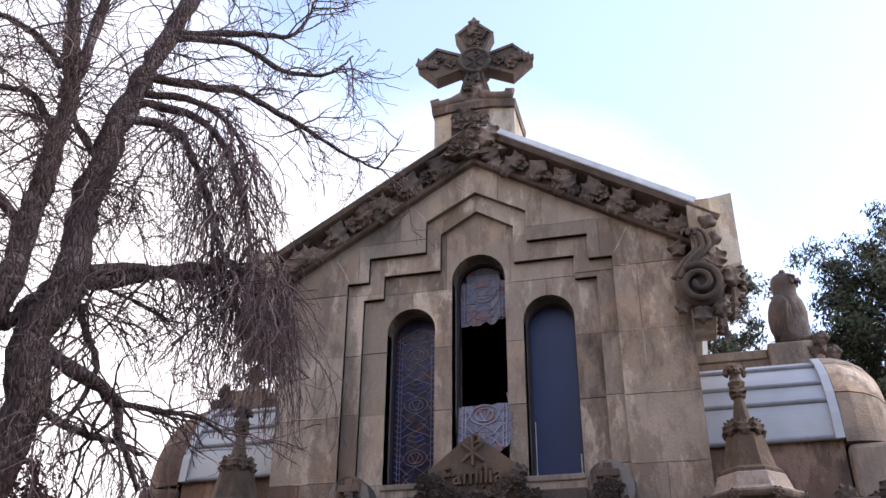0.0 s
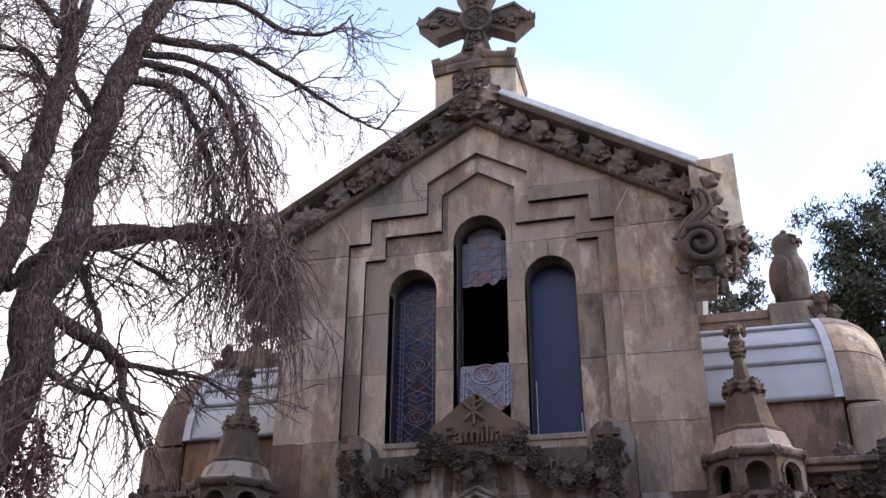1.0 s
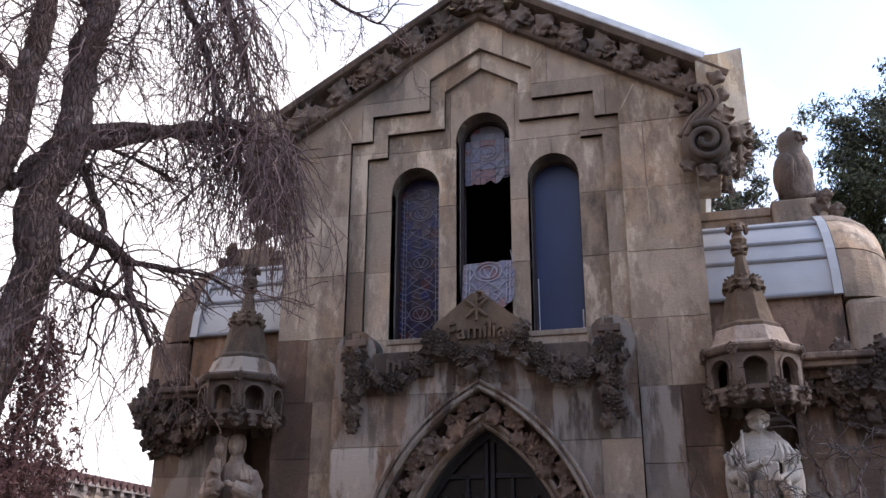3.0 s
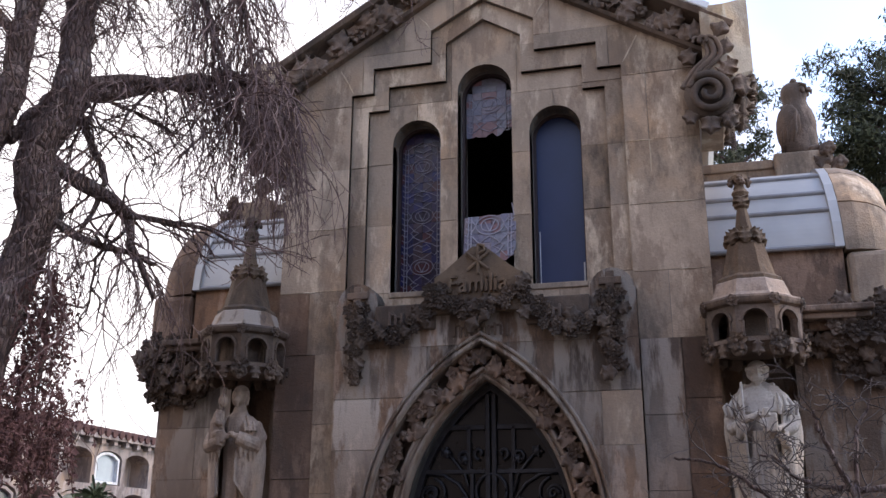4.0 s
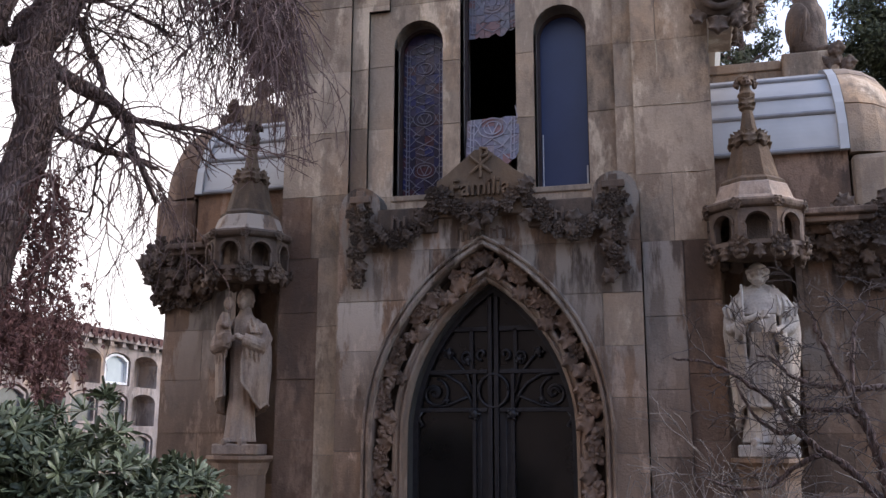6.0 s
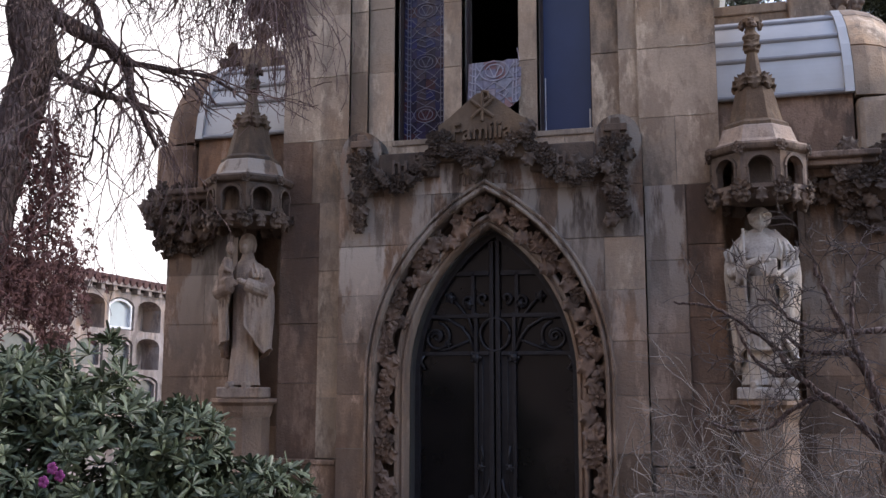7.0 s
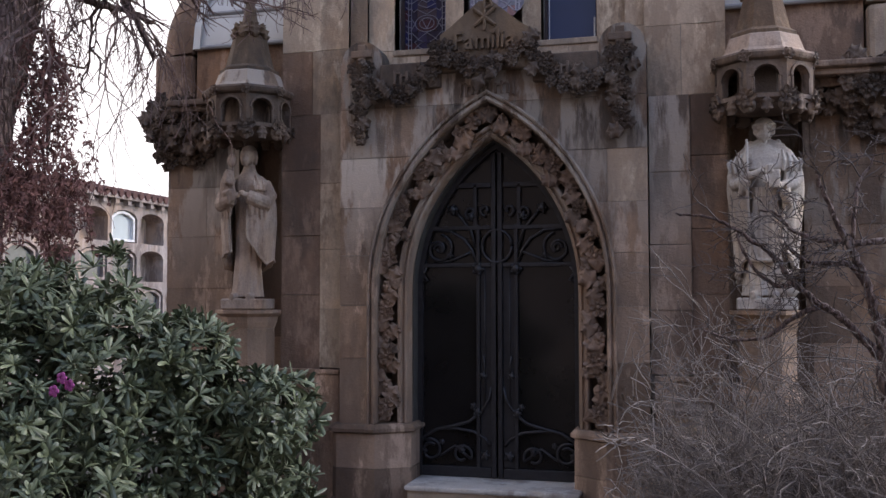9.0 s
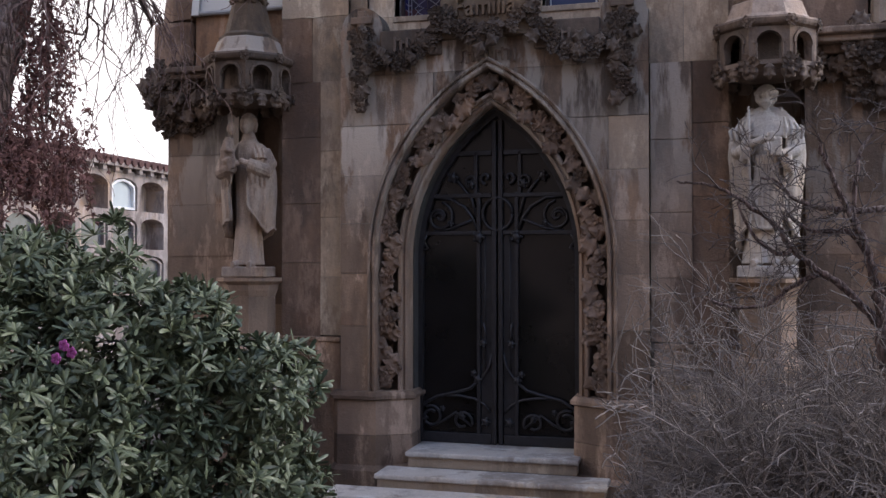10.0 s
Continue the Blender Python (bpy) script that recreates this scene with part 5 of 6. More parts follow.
w1 = window("window_1", -0.625, 0.225, 3.98, 5.365, "round-headed lancet with dark blue leaded stained glass")
o = lancet(-0.625, 0.2, 4.01, 5.365)
panes(w1, o, [-0.625 + d for d in (-0.22, -0.163, -0.085, 0.0, 0.085, 0.163, 0.22)], [4.0 + 0.097 * i for i in range(18)], YG, STAIN)
lead_lines(w1, -0.625, 0.2, 4.02, 5.40, YG - 0.008)
w2 = window("window_2", 0.0, 0.247, 3.98, 5.83, "broken lancet, leaded glass left only at top, black inside")
top = [(0.215, 5.50), (0.215, 5.83)] + arc(0, 5.83, 0.215, 0, 180, 12)[1:] + [(-0.215, 5.46), (-0.19, 5.41), (-0.16, 5.44), (-0.13, 5.47), (-0.09, 5.45), (-0.06, 5.41), (-0.02, 5.47), (0.03, 5.49), (0.07, 5.45), (0.11, 5.47), (0.15, 5.53), (0.18, 5.50)]
panes(w2, top, [-0.22, -0.16, -0.07, 0.07, 0.16, 0.22], [5.38 + 0.075 * i for i in range(10)], YG, ROSE)
lead_lines(w2, 0.0, 0.215, 5.50, 5.86, YG - 0.008, 0.18)
w3 = window("window_3", 0.625, 0.225, 3.98, 5.365, "round-headed lancet with plain clouded blue-grey pane")
blue_pane = part("pane", slab(lancet(0.625, 0.205, 4.01, 5.365), YG - 0.01, YG), BLUE, w3)
bm = bmesh.new()
for x0, x1, z0, z1 in ((0.44, 0.80, 4.012, 4.03), (0.805, 0.818, 4.03, 4.20), (0.435, 0.443, 4.03, 4.5)):
    box(bm, x0, x1, YG - 0.016, YG - 0.0105, z0, z1, bevel=0.002)
part("putty", bm, PUTTY_SKYLIT, blue_pane, "flaking white putty")

# fallen piece of the broken window, leaning out on the plaque
frag = thing("fallen_glass_panel", "broken pale leaded glass panel leaning on the plaque", "glass panel", at=(0.03, 0.19, 4.22))
fo = [(-0.22, 0.0), (0.05, -0.02), (0.15, -0.03), (0.20, 0.02), (0.235, 0.07), (0.235, 0.40), (0.12, 0.41), (0.05, 0.395), (0.0, 0.415), (-0.06, 0.405), (-0.22, 0.40)]
panes(frag, fo, [-0.25, -0.18, -0.09, 0.02, 0.10, 0.17, 0.25], [-0.04, 0.06, 0.15, 0.24, 0.33, 0.42], 0.0, ROSE)
lead_lines(frag, 0.008, 0.225, 0.01, 0.40, -0.008, 0.20, 0.006)
bm = bmesh.new()
tube(bm, [(0.22, -0.01, 0.38), (0.215, -0.012, 0.44), (0.20, -0.01, 0.50)], 0.005, 5)
part("bent_lead", bm, LEAD, frag)
frag.rotation_euler = (radians(-7), 0, radians(-2))

# ---- door ----
door = thing("door_1", "black wrought-iron double door with scrolls over dark glass", "door", kind="structure")
PANE = plain("black door glass", (0.012, 0.010, 0.010), 0.12, 0.0, 0.3, 2.0, 0.0)
PANE.node_tree.nodes["Principled BSDF"].inputs["Specular IOR Level"].default_value = 0.35
YD = 0.36


def bar(path, r, name="bar", flat=False):
    bm = bmesh.new()
    tube(bm, [(x, YD, z) for x, z in path], r, 6)
    return part(name, bm, IRON, door, "", True)


def curl(cx, cz, r, a0, turns, s, rad=0.013, end=0.25, n=36):
    pts = []
    for i in range(n + 1):
        u = i / n
        q = r * (1 - (1 - end) * u)
        a = radians(a0) + turns * 2 * math.pi * u
        pts.append((s * (cx + q * math.cos(a)), cz + q * math.sin(a)))
    return bar(pts, rad, "scroll")


half_door = pointed(1.452, 0.418)
for s in (-1, 1):
    pane_o = [(x, z) for x, z in half_door if x * s >= -1e-6]
    pane_o = pane_o + [(s * 0.012, 0.418)] if s < 0 else [(s * 0.012, 0.418)] + pane_o
    part("glass_pane", slab(pane_o, YD + 0.035, YD + 0.042), PANE, door, "black glass pane")
    bm = bmesh.new()
    box(bm, min(s * .008, s * .045), max(s * .008, s * .045), YD - 0.02, YD + 0.03, 0.418, 3.10, bevel=0.006)
    part("meeting_stile", bm, IRON, door)
    bm = bmesh.new()
    box(bm, min(s * .145, s * .175), max(s * .145, s * .175), YD - 0.012, YD + 0.03, 0.50, 2.50, bevel=0.005)
    stile = part("stile", bm, IRON, door)
    bm = bmesh.new()
    box(bm, min(s * .05, s * .69), max(s * .05, s * .69), YD - 0.012, YD + 0.03, 0.418, 0.50, bevel=0.005)
    part("bottom_rail", bm, IRON, door)
    for z, x1 in ((2.165, 0.66), (2.475, 0.60)):
        bm = bmesh.new()
        box(bm, min(s * .05, s * x1), max(s * .05, s * x1), YD - 0.014, YD + 0.03, z - 0.016, z + 0.016, bevel=0.004)
        part("cross_rail", bm, IRON, door)
    bm = bmesh.new()
    box(bm, min(s * .17, s * .20), max(s * .17, s * .20), YD - 0.01, YD + 0.03, 2.49, 2.84, bevel=0.004)
    part("upper_stile", bm, IRON, door)
    bm = bmesh.new()
    box(bm, min(s * .05, s * .44), max(s * .05, s * .44), YD - 0.01, YD + 0.03, 2.81, 2.85, bevel=0.004)
    part("upper_rail", bm, IRON, door)
    part("centre_panel", boxed(min(s * .047, s * .143), max(s * .047, s * .143), YD + 0.012, YD + 0.03, 0.50, 2.15, bevel=0.004), IRON, door)
    # band scrolls
    curl(0.50, 2.30, 0.125, 100, 1.4, s)
    curl(0.50, 2.30, 0.045, 0, 1.0, s, 0.012)
    bar([(s * x, z) for x, z in ((0.17, 2.18), (0.22, 2.30), (0.28, 2.38), (0.40, 2.45), (0.56, 2.46))], 0.014, "scroll")
    bar([(s * x, z) for x, z in ((0.20, 2.28), (0.30, 2.24), (0.40, 2.20), (0.55, 2.18))], 0.012, "scroll")
    bar([(s * x, z) for x, z in ((0.18, 2.30), (0.22, 2.45), (0.30, 2.55), (0.36, 2.62))], 0.013, "stem")
    curl(0.22, 2.60, 0.06, -90, 0.9, s, 0.014)
    curl(0.10, 2.62, 0.05, -90, 0.9, s, 0.014)
    bar([(s * x, z) for x, z in ((0.60, 2.16), (0.64, 2.10), (0.60, 2.04), (0.65, 2.02))], 0.014, "hook")
    for x, z, q in ((0.38, 2.63, 0.036), (0.40, 2.245, 0.022), (0.16, 2.13, 0.04), (0.22, 2.57, 0.03), (0.165, 0.95, 0.03), (0.12, 1.25, 0.028), (0.62, 0.62, 0.02), (0.30, 0.64, 0.022), (0.10, 0.60, 0.032), (0.47, 0.70, 0.018), (0.20, 1.0, 0.022)):
        bm = bmesh.new()
        ball(bm, s * x, YD - 0.01, z, q, q * 0.8, q * 1.1, 8, 6)
        for k in range(5):
            ball(bm, s * x + q * math.cos(k * 1.257), YD - 0.015, z + q * math.sin(k * 1.257), q * 0.45, None, None, 6, 4)
        part("rosette", bm, IRON, door, "", True)
    # foot scrolls
    bar([(s * x, z) for x, z in ((0.155, 0.94), (0.24, 0.87), (0.38, 0.83), (0.52, 0.80), (0.62, 0.74), (0.67, 0.66))], 0.015, "scroll")
    bar([(s * x, z) for x, z in ((0.06, 0.68), (0.11, 0.74), (0.20, 0.79), (0.34, 0.81), (0.45, 0.81))], 0.013, "scroll")
    bar([(s * x, z) for x, z in ((0.05, 1.16), (0.07, 1.06), (0.12, 0.98), (0.155, 0.94))], 0.013, "scroll")
    curl(0.57, 0.63, 0.09, 60, 1.2, s, 0.014, 0.55)
    curl(0.30, 0.60, 0.085, 200, -0.9, s, 0.012, 0.5)
    bar([(s * x, z) for x, z in ((0.22, 0.56), (0.36, 0.67), (0.46, 0.60), (0.58, 0.54))], 0.012, "scroll")
    bar([(s * 0.105, 0.98), (s * 0.105, 2.14)], 0.006, "rod")
    bar([(s * 0.12, 1.26), (s * 0.105, 1.34), (s * 0.12, 1.42)], 0.012, "handle").parent = stile
bm = bmesh.new()
tube(bm, [(0.125 * math.cos(a * .2618), YD - 0.01, 2.32 + 0.135 * math.sin(a * .2618)) for a in range(25)], 0.013, 6)
part("centre_ring", bm, IRON, door, "", True)
bm = bmesh.new()
sweep(bm, pointed(1.450, 0.42)[::-1], [(0.0, YD - 0.02), (0.045, YD - 0.02), (0.045, YD + 0.03), (0.0, YD + 0.03)])
part("door_frame", bm, IRON, door)


# ---- burial-niche wall beside; added sky-blocking wall behind the camera ----
PLASTER = stone("stained cream render", (0.33, 0.270, 0.242), 0.16, 0.3, 0.06)
TILE = plain("dark red roof tile", (0.10, 0.045, 0.038), 0.85, 0.0, 0.35, 6)
SLATE = plain("dark polished grave slab", (0.06, 0.065, 0.075), 0.2, 0.0, 0.3, 5, 0.02)


def niche_wall(name, length, rows, label, detail):
    """A wall of burial niches along x, its face towards -y."""
    w = thing(name, label, "niche wall", kind="structure")
    cells = int(length / 1.03)
    part("back", boxed(0, length, 0.45, 0.9, 0, 3.98), PLASTER, w)
    holes = []
    for i in range(cells):
        for j in range(rows):
            x, z = 0.07 + i * 1.03, 3.03 - 0.81 * j
            holes.append([(x, z), (x + 0.90, z), (x + 0.90, z + 0.50)] + [(x + 0.45 + 0.45 * math.cos(radians(a)), z + 0.50 + 0.17 * math.sin(radians(a))) for a in (30, 60, 90, 120, 150)] + [(x, z + 0.50)])
    if detail:
        part("front", slab([(0, 0), (length, 0), (length, 3.86), (0, 3.86)], 0.0, 0.44, holes), PLASTER, w)
    else:
        part("front", boxed(0, length, 0.0, 0.44, 0, 3.86), PLASTER, w)
    part("cornice", boxed(-0.1, length + 0.1, -0.16, 0.9, 3.90, 3.99), PLASTER, w)
    if detail:
        for i in range(int(length / 0.42)):
            part("bracket", boxed(0.1 + i * 0.42, 0.22 + i * 0.42, -0.12, 0.0, 3.80, 3.899), PLASTER, w)
        for i in range(cells):
            for j in range(rows):
                x, z = 0.07 + i * 1.03, 3.03 - 0.81 * j
                closed = (i * 7 + j * 5) % 3
                if (j == 0 and i not in (2, 7, 13)) or (j and closed == 1):
                    continue
                gs = part("grave_slab", boxed(x + 0.06, x + 0.84, 0.10, 0.14, z + 0.04, z + 0.60, bevel=0.01), SLATE if j else PANE_SKY, w)
                bm = bmesh.new()
                sweep(bm, [(x + 0.04, z + 0.02), (x + 0.86, z + 0.02), (x + 0.86, z + 0.52), (x + 0.66, z + 0.62), (x + 0.45, z + 0.65), (x + 0.24, z + 0.62), (x + 0.04, z + 0.52)], [(0.0, 0.03), (0.05, 0.03), (0.05, 0.10), (0.0, 0.10)], closed=True)
                part("slab_frame", bm, PUTTY_SKYLIT if j == 0 else PLASTER, gs, "slab surround")
        for i in range(int(length / 0.24)):
            bm = bmesh.new()
            tube(bm, [(0.12 + i * 0.24, -0.20, 4.02), (0.12 + i * 0.24, 0.9, 4.16)], 0.09, 6)
            part("roof_tile", bm, TILE, w)
    else:
        part("roof_tiles", boxed(-0.1, length + 0.1, -0.2, 0.9, 3.992, 4.12), TILE, w)
    return w


PANE_SKY = plain("polished pale grave glass", (0.30, 0.33, 0.36), 0.12, 0.0, 0.1, 3, 0.0)
side = niche_wall("wall_niches_west", 26.0, 4, "cream burial-niche wall with arched recesses and tiled eaves", True)
side.matrix_world = Matrix.Translation((-9.9, 2.12, 0)) @ Matrix.Rotation(radians(90), 4, "Z")
# Added out of view: keeps low skylight off the lower facade.
rear = thing("wall_south", "unseen plain wall added behind the camera to block low skylight", "wall", kind="structure")
part("face", boxed(-24, 24, -14.6, -13.4, 0, 8.6), PLASTER, rear)
part("coping", boxed(-24.1, 24.1, -14.7, -13.3, 8.602, 8.8, bevel=0.03), PLASTER, rear)

# ---- bare weeping tree ----
BARK, knt, kb = material("rough peeling bark")
kw = place(knt, 1, 1, 1)
kv = place(knt, 22, 22, 6.5)
crack = node(knt, "ShaderNodeTexVoronoi", Scale=1.6)
crack.feature = "DISTANCE_TO_EDGE"
knt.links.new(kv, crack.inputs["Vector"])
kf = noisy(knt, kv, 2.2, 7, 0.7)
kc = blend(knt, steps(knt, kf, 0.35, 0.65), (0.090, 0.056, 0.049), (0.215, 0.146, 0.130))
kc = blend(knt, steps(knt, noisy(knt, kw, 5, 5), 0.55, 0.66), kc, (0.28, 0.215, 0.195))
kc = blend(knt, steps(knt, crack.outputs["Distance"], -0.06, 0.10), (0.05, 0.036, 0.03), kc)
knt.links.new(kc, kb.inputs["Base Color"])
kb.inputs["Roughness"].default_value = 0.95
ks = node(knt, "ShaderNodeMath")
ks.operation = "ADD"
knt.links.new(kf, ks.inputs[0])
knt.links.new(steps(knt, crack.outputs["Distance"], 0.0, 0.25), ks.inputs[1])
bump(knt, kb, ks.outputs[0], 1.0, 0.025)
TWIG = plain("thin red-brown twigs", (0.140, 0.092, 0.084), 0.9, 0.0, 0.3, 6)
tr = random.Random(11)


def limb(tree, knots, r0, r1, name="limb"):
    path = smooth_path(knots, 5)
    path = [p + Vector((tr.uniform(-1, 1), tr.uniform(-1, 1), tr.uniform(-1, 1))) * 0.25 * r0 for p in path]
    bm = bmesh.new()
    rad = [(r0 + (r1 - r0) * i / (len(path) - 1)) * (1 + 0.10 * math.sin(i * 2.3)) for i in range(len(path))]
    if r0 > 0.08:
        path = smooth_path(path[::2] + ([path[-1]] if len(path) % 2 == 0 else []), 4)
        rad = [(r0 + (r1 - r0) * i / (len(path) - 1)) * (1 + 0.07 * math.sin(i * 1.3) + tr.uniform(-0.04, 0.04)) for i in range(len(path))]
    tube(bm, path, rad, 16 if r0 > 0.08 else 8)
    for v in bm.verts:
        v.co += (Vector((noise.noise(v.co * 9), noise.noise(v.co * 9 + Vector((5, 3, 1))), 0)) * 0.16 + Vector((noise.noise(v.co * 28), noise.noise(v.co * 28 + Vector((2, 9, 4))), 0)) * 0.16) * r0
    part(name, bm, BARK, tree, "", True)
    return path


def twig(bm, p, d, length, r, droop, level, rnd, bend=0.16):
    """A crooked shoot that forks as it goes and hangs by its own weight."""
    n = 7 if level else 5
    pts, rad = [p.copy()], [r]
    step = length / n
    for i in range(n):
        d = (d + Vector((rnd.gauss(0, bend), rnd.gauss(0, bend), rnd.gauss(0, bend * .8) - droop))).normalized()
        p = p + d * step
        pts.append(p.copy())
        rad.append(max(0.0022, r * (1 - 0.65 * (i + 1) / n)))
        if level and i and rnd.random() < 0.72:
            side = Vector((rnd.gauss(0, 1), rnd.gauss(0, 1), rnd.gauss(0, .7)))
            twig(bm, p.copy(), (d * 0.9 + side.normalized() * 0.75).normalized(), length * rnd.uniform(0.35, 0.7), max(0.0025, r * 0.6), droop, level - 1, rnd, bend)
    tube(bm, pts, rad, 3 if r < 0.005 else 5)


tree = thing("weeping_tree", "leafless weeping tree with grey-brown bark and drooping twigs", "tree", at=(0, 0, 0))
a = limb(tree, [(-2.35, -3.3, -0.1), (-2.15, -3.15, 1.6), (-1.98, -3.05, 3.2), (-1.90, -3.0, 4.2), (-1.81, -2.93, 4.84), (-1.77, -2.90, 5.45), (-1.66, -2.82, 6.06), (-1.53, -2.73, 6.85), (-1.42, -2.6, 7.8)], 0.145, 0.042, "trunk")
b = limb(tree, [(-2.30, -3.35, 1.4), (-2.22, -3.28, 3.0), (-2.12, -3.20, 4.02), (-2.06, -3.14, 4.69), (-2.03, -3.12, 5.18), (-2.02, -3.12, 5.7), (-2.07, -3.16, 6.3), (-2.2, -3.28, 7.4)], 0.10, 0.035, "trunk")
limbs = [
    (limb(tree, [(-1.89, -2.99, 4.50), (-1.51, -2.71, 4.60), (-1.28, -2.56, 4.62), (-1.08, -2.45, 4.73), (-0.92, -2.37, 4.66)], 0.055, 0.025), 0.14, 26),
    (limb(tree, [(-1.89, -2.99, 4.42), (-1.56, -2.74, 4.54), (-1.37, -2.62, 4.64), (-1.11, -2.46, 4.68), (-0.9, -2.35, 4.54)], 0.05, 0.02), 0.22, 26),
    (limb(tree, [(-1.93, -3.02, 4.05), (-1.59, -2.77, 3.81), (-1.51, -2.71, 3.72), (-1.46, -2.68, 3.53), (-1.36, -2.61, 3.25)], 0.05, 0.015), 0.18, 14),
    (limb(tree, [(-1.51, -2.72, 3.74), (-1.29, -2.57, 3.72), (-1.12, -2.47, 3.70), (-0.97, -2.39, 3.62)], 0.022, 0.008), 0.14, 12),
    (limb(tree, [(-1.66, -2.82, 6.08), (-1.32, -2.59, 6.10), (-1.12, -2.47, 6.11), (-0.86, -2.33, 5.96), (-0.63, -2.22, 5.82), (-0.4, -2.13, 5.66), (-0.16, -2.04, 5.56)], 0.035, 0.006), 0.0, 26),
    (limb(tree, [(-1.60, -2.78, 6.46), (-1.19, -2.51, 6.53), (-0.89, -2.34, 6.36), (-0.59, -2.20, 6.39), (-0.43, -2.14, 6.57)], 0.03, 0.006), 0.0, 20),
    (limb(tree, [(-1.59, -2.77, 6.50), (-1.10, -2.45, 6.66), (-0.84, -2.32, 6.72), (-0.71, -2.26, 7.09)], 0.03, 0.008), 0.0, 14),
    (limb(tree, [(-1.74, -2.88, 5.83), (-1.42, -2.65, 5.85), (-1.21, -2.52, 5.67), (-1.06, -2.43, 5.33), (-0.95, -2.38, 4.87)], 0.035, 0.012), 0.30, 38),
    (limb(tree, [(-1.75, -2.89, 5.70), (-1.47, -2.68, 5.69), (-1.31, -2.58, 5.41), (-1.17, -2.5, 5.0), (-1.08, -2.44, 4.68)], 0.035, 0.012), 0.30, 46),
    (limb(tree, [(-1.71, -2.86, 5.92), (-1.36, -2.62, 5.95), (-1.12, -2.48, 5.75), (-1.0, -2.40, 5.45)], 0.03, 0.01), 0.28, 34),
    (limb(tree, [(-0.95, -2.38, 4.70), (-0.81, -2.31, 4.62), (-0.72, -2.25, 4.36), (-0.66, -2.21, 3.95)], 0.012, 0.003), 0.22, 3),
    (limb(tree, [(-1.0, -2.42, 4.75), (-0.90, -2.35, 4.95), (-0.80, -2.30, 4.80), (-0.74, -2.26, 4.3)], 0.012, 0.004), 0.24, 3),
    (limb(tree, [(-2.08, -3.16, 5.97), (-2.24, -3.31, 6.17), (-2.4, -3.47, 6.23), (-2.6, -3.7, 6.2)], 0.03, 0.012), 0.03, 16),
    (limb(tree, [(-2.02, -3.11, 5.4), (-2.17, -3.24, 5.69), (-2.32, -3.38, 5.69), (-2.5, -3.55, 5.67)], 0.03, 0.012), 0.03, 16),
    (limb(tree, [(-1.88, -2.98, 4.58), (-1.72, -2.86, 4.17), (-1.63, -2.8, 3.94), (-1.72, -2.84, 3.6)], 0.03, 0.012), 0.2, 12),
    (limb(tree, [(-1.96, -3.04, 3.75), (-1.68, -2.83, 3.56), (-1.5, -2.7, 3.52), (-1.35, -2.62, 3.45)], 0.03, 0.01), 0.18, 14),
    (limb(tree, [(-2.03, -3.12, 5.75), (-1.98, -3.07, 6.22), (-1.94, -3.04, 7.2)], 0.05, 0.03), 0.0, 12),
    (limb(tree, [(-2.06, -3.14, 4.1), (-1.95, -3.0, 4.35), (-1.85, -2.95, 4.55)], 0.05, 0.04), 0.05, 4),
    (limb(tree, [(-2.04, -3.12, 4.7), (-2.25, -3.3, 4.95), (-2.5, -3.5, 5.0)], 0.04, 0.02), 0.1, 12),
    (limb(tree, [(-1.79, -2.91, 5.3), (-1.95, -3.05, 5.55), (-2.1, -3.15, 5.9)], 0.03, 0.015), 0.05, 10),
    (a[len(a) // 4:], 0.10, 70), (b[len(b) // 4:], 0.10, 80),
]
for path, droop, count in limbs:
    bm = bmesh.new()
    for i in range(int(count * (0.9 if droop < 0.2 else 0.75))):
        k = tr.uniform(0.15, 1.0) * (len(path) - 1)
        p = path[int(k)].lerp(path[min(int(k) + 1, len(path) - 1)], k % 1)
        along = (path[-1] - path[0]).normalized()
        d = (along * 0.5 + Vector((tr.gauss(0, .7), tr.gauss(0, .7), tr.gauss(0, .5) - droop))).normalized()
        twig(bm, p, d, tr.uniform(0.35, 0.9) if droop else tr.uniform(0.2, 0.5), tr.uniform(0.004, 0.009), droop * 0.8, 2 if tr.random() < 0.7 else 1, tr, 0.22)
    bmesh.ops.delete(bm, geom=[v for v in bm.verts if (v.co.x > -0.52 and v.co.z < 5.2) or (v.co.x > -1.3 and v.co.z < 3.52)], context="VERTS")
    tagged(part("twig_mass", bm, TWIG, tree), kind="stuff")

# crooked side branches under the low limbs, and shaggy shoots on the trunks
for path, droop, count in limbs[:3] + limbs[14:16]:
    bm = bmesh.new()
    for _ in range(3):
        k = tr.uniform(0.1, 0.6) * (len(path) - 1)
        d = Vector((tr.gauss(0.15, .4), tr.gauss(0.1, .4), tr.gauss(-0.35, .4))).normalized()
        twig(bm, path[int(k)].copy(), d, tr.uniform(0.45, 0.8), tr.uniform(0.009, 0.014), 0.10, 2 if tr.random() < 0.35 else 1, tr, 0.24)
    tagged(part("side_branch_mass", bm, BARK, tree), kind="stuff")
bm = bmesh.new()
for path in (a, b):
    for _ in range(520):
        k = tr.uniform(0.15, 0.95) * (len(path) - 1)
        p = path[int(k)].lerp(path[min(int(k) + 1, len(path) - 1)], k % 1)
        th = tr.uniform(0, 6.28)
        out = Vector((math.cos(th), math.sin(th), 0))
        rad = 0.9 * ((0.145 if path is a else 0.10) * (1 - k / len(path)) + 0.04 * k / len(path))
        twig(bm, p + out * rad, (out * 0.7 + Vector((0, 0, tr.gauss(-0.2, .6)))).normalized(), tr.uniform(0.06, 0.2), 0.003, 0.12, 0, tr, 0.3)
tagged(part("shoot_mass", bm, TWIG, tree), kind="stuff")



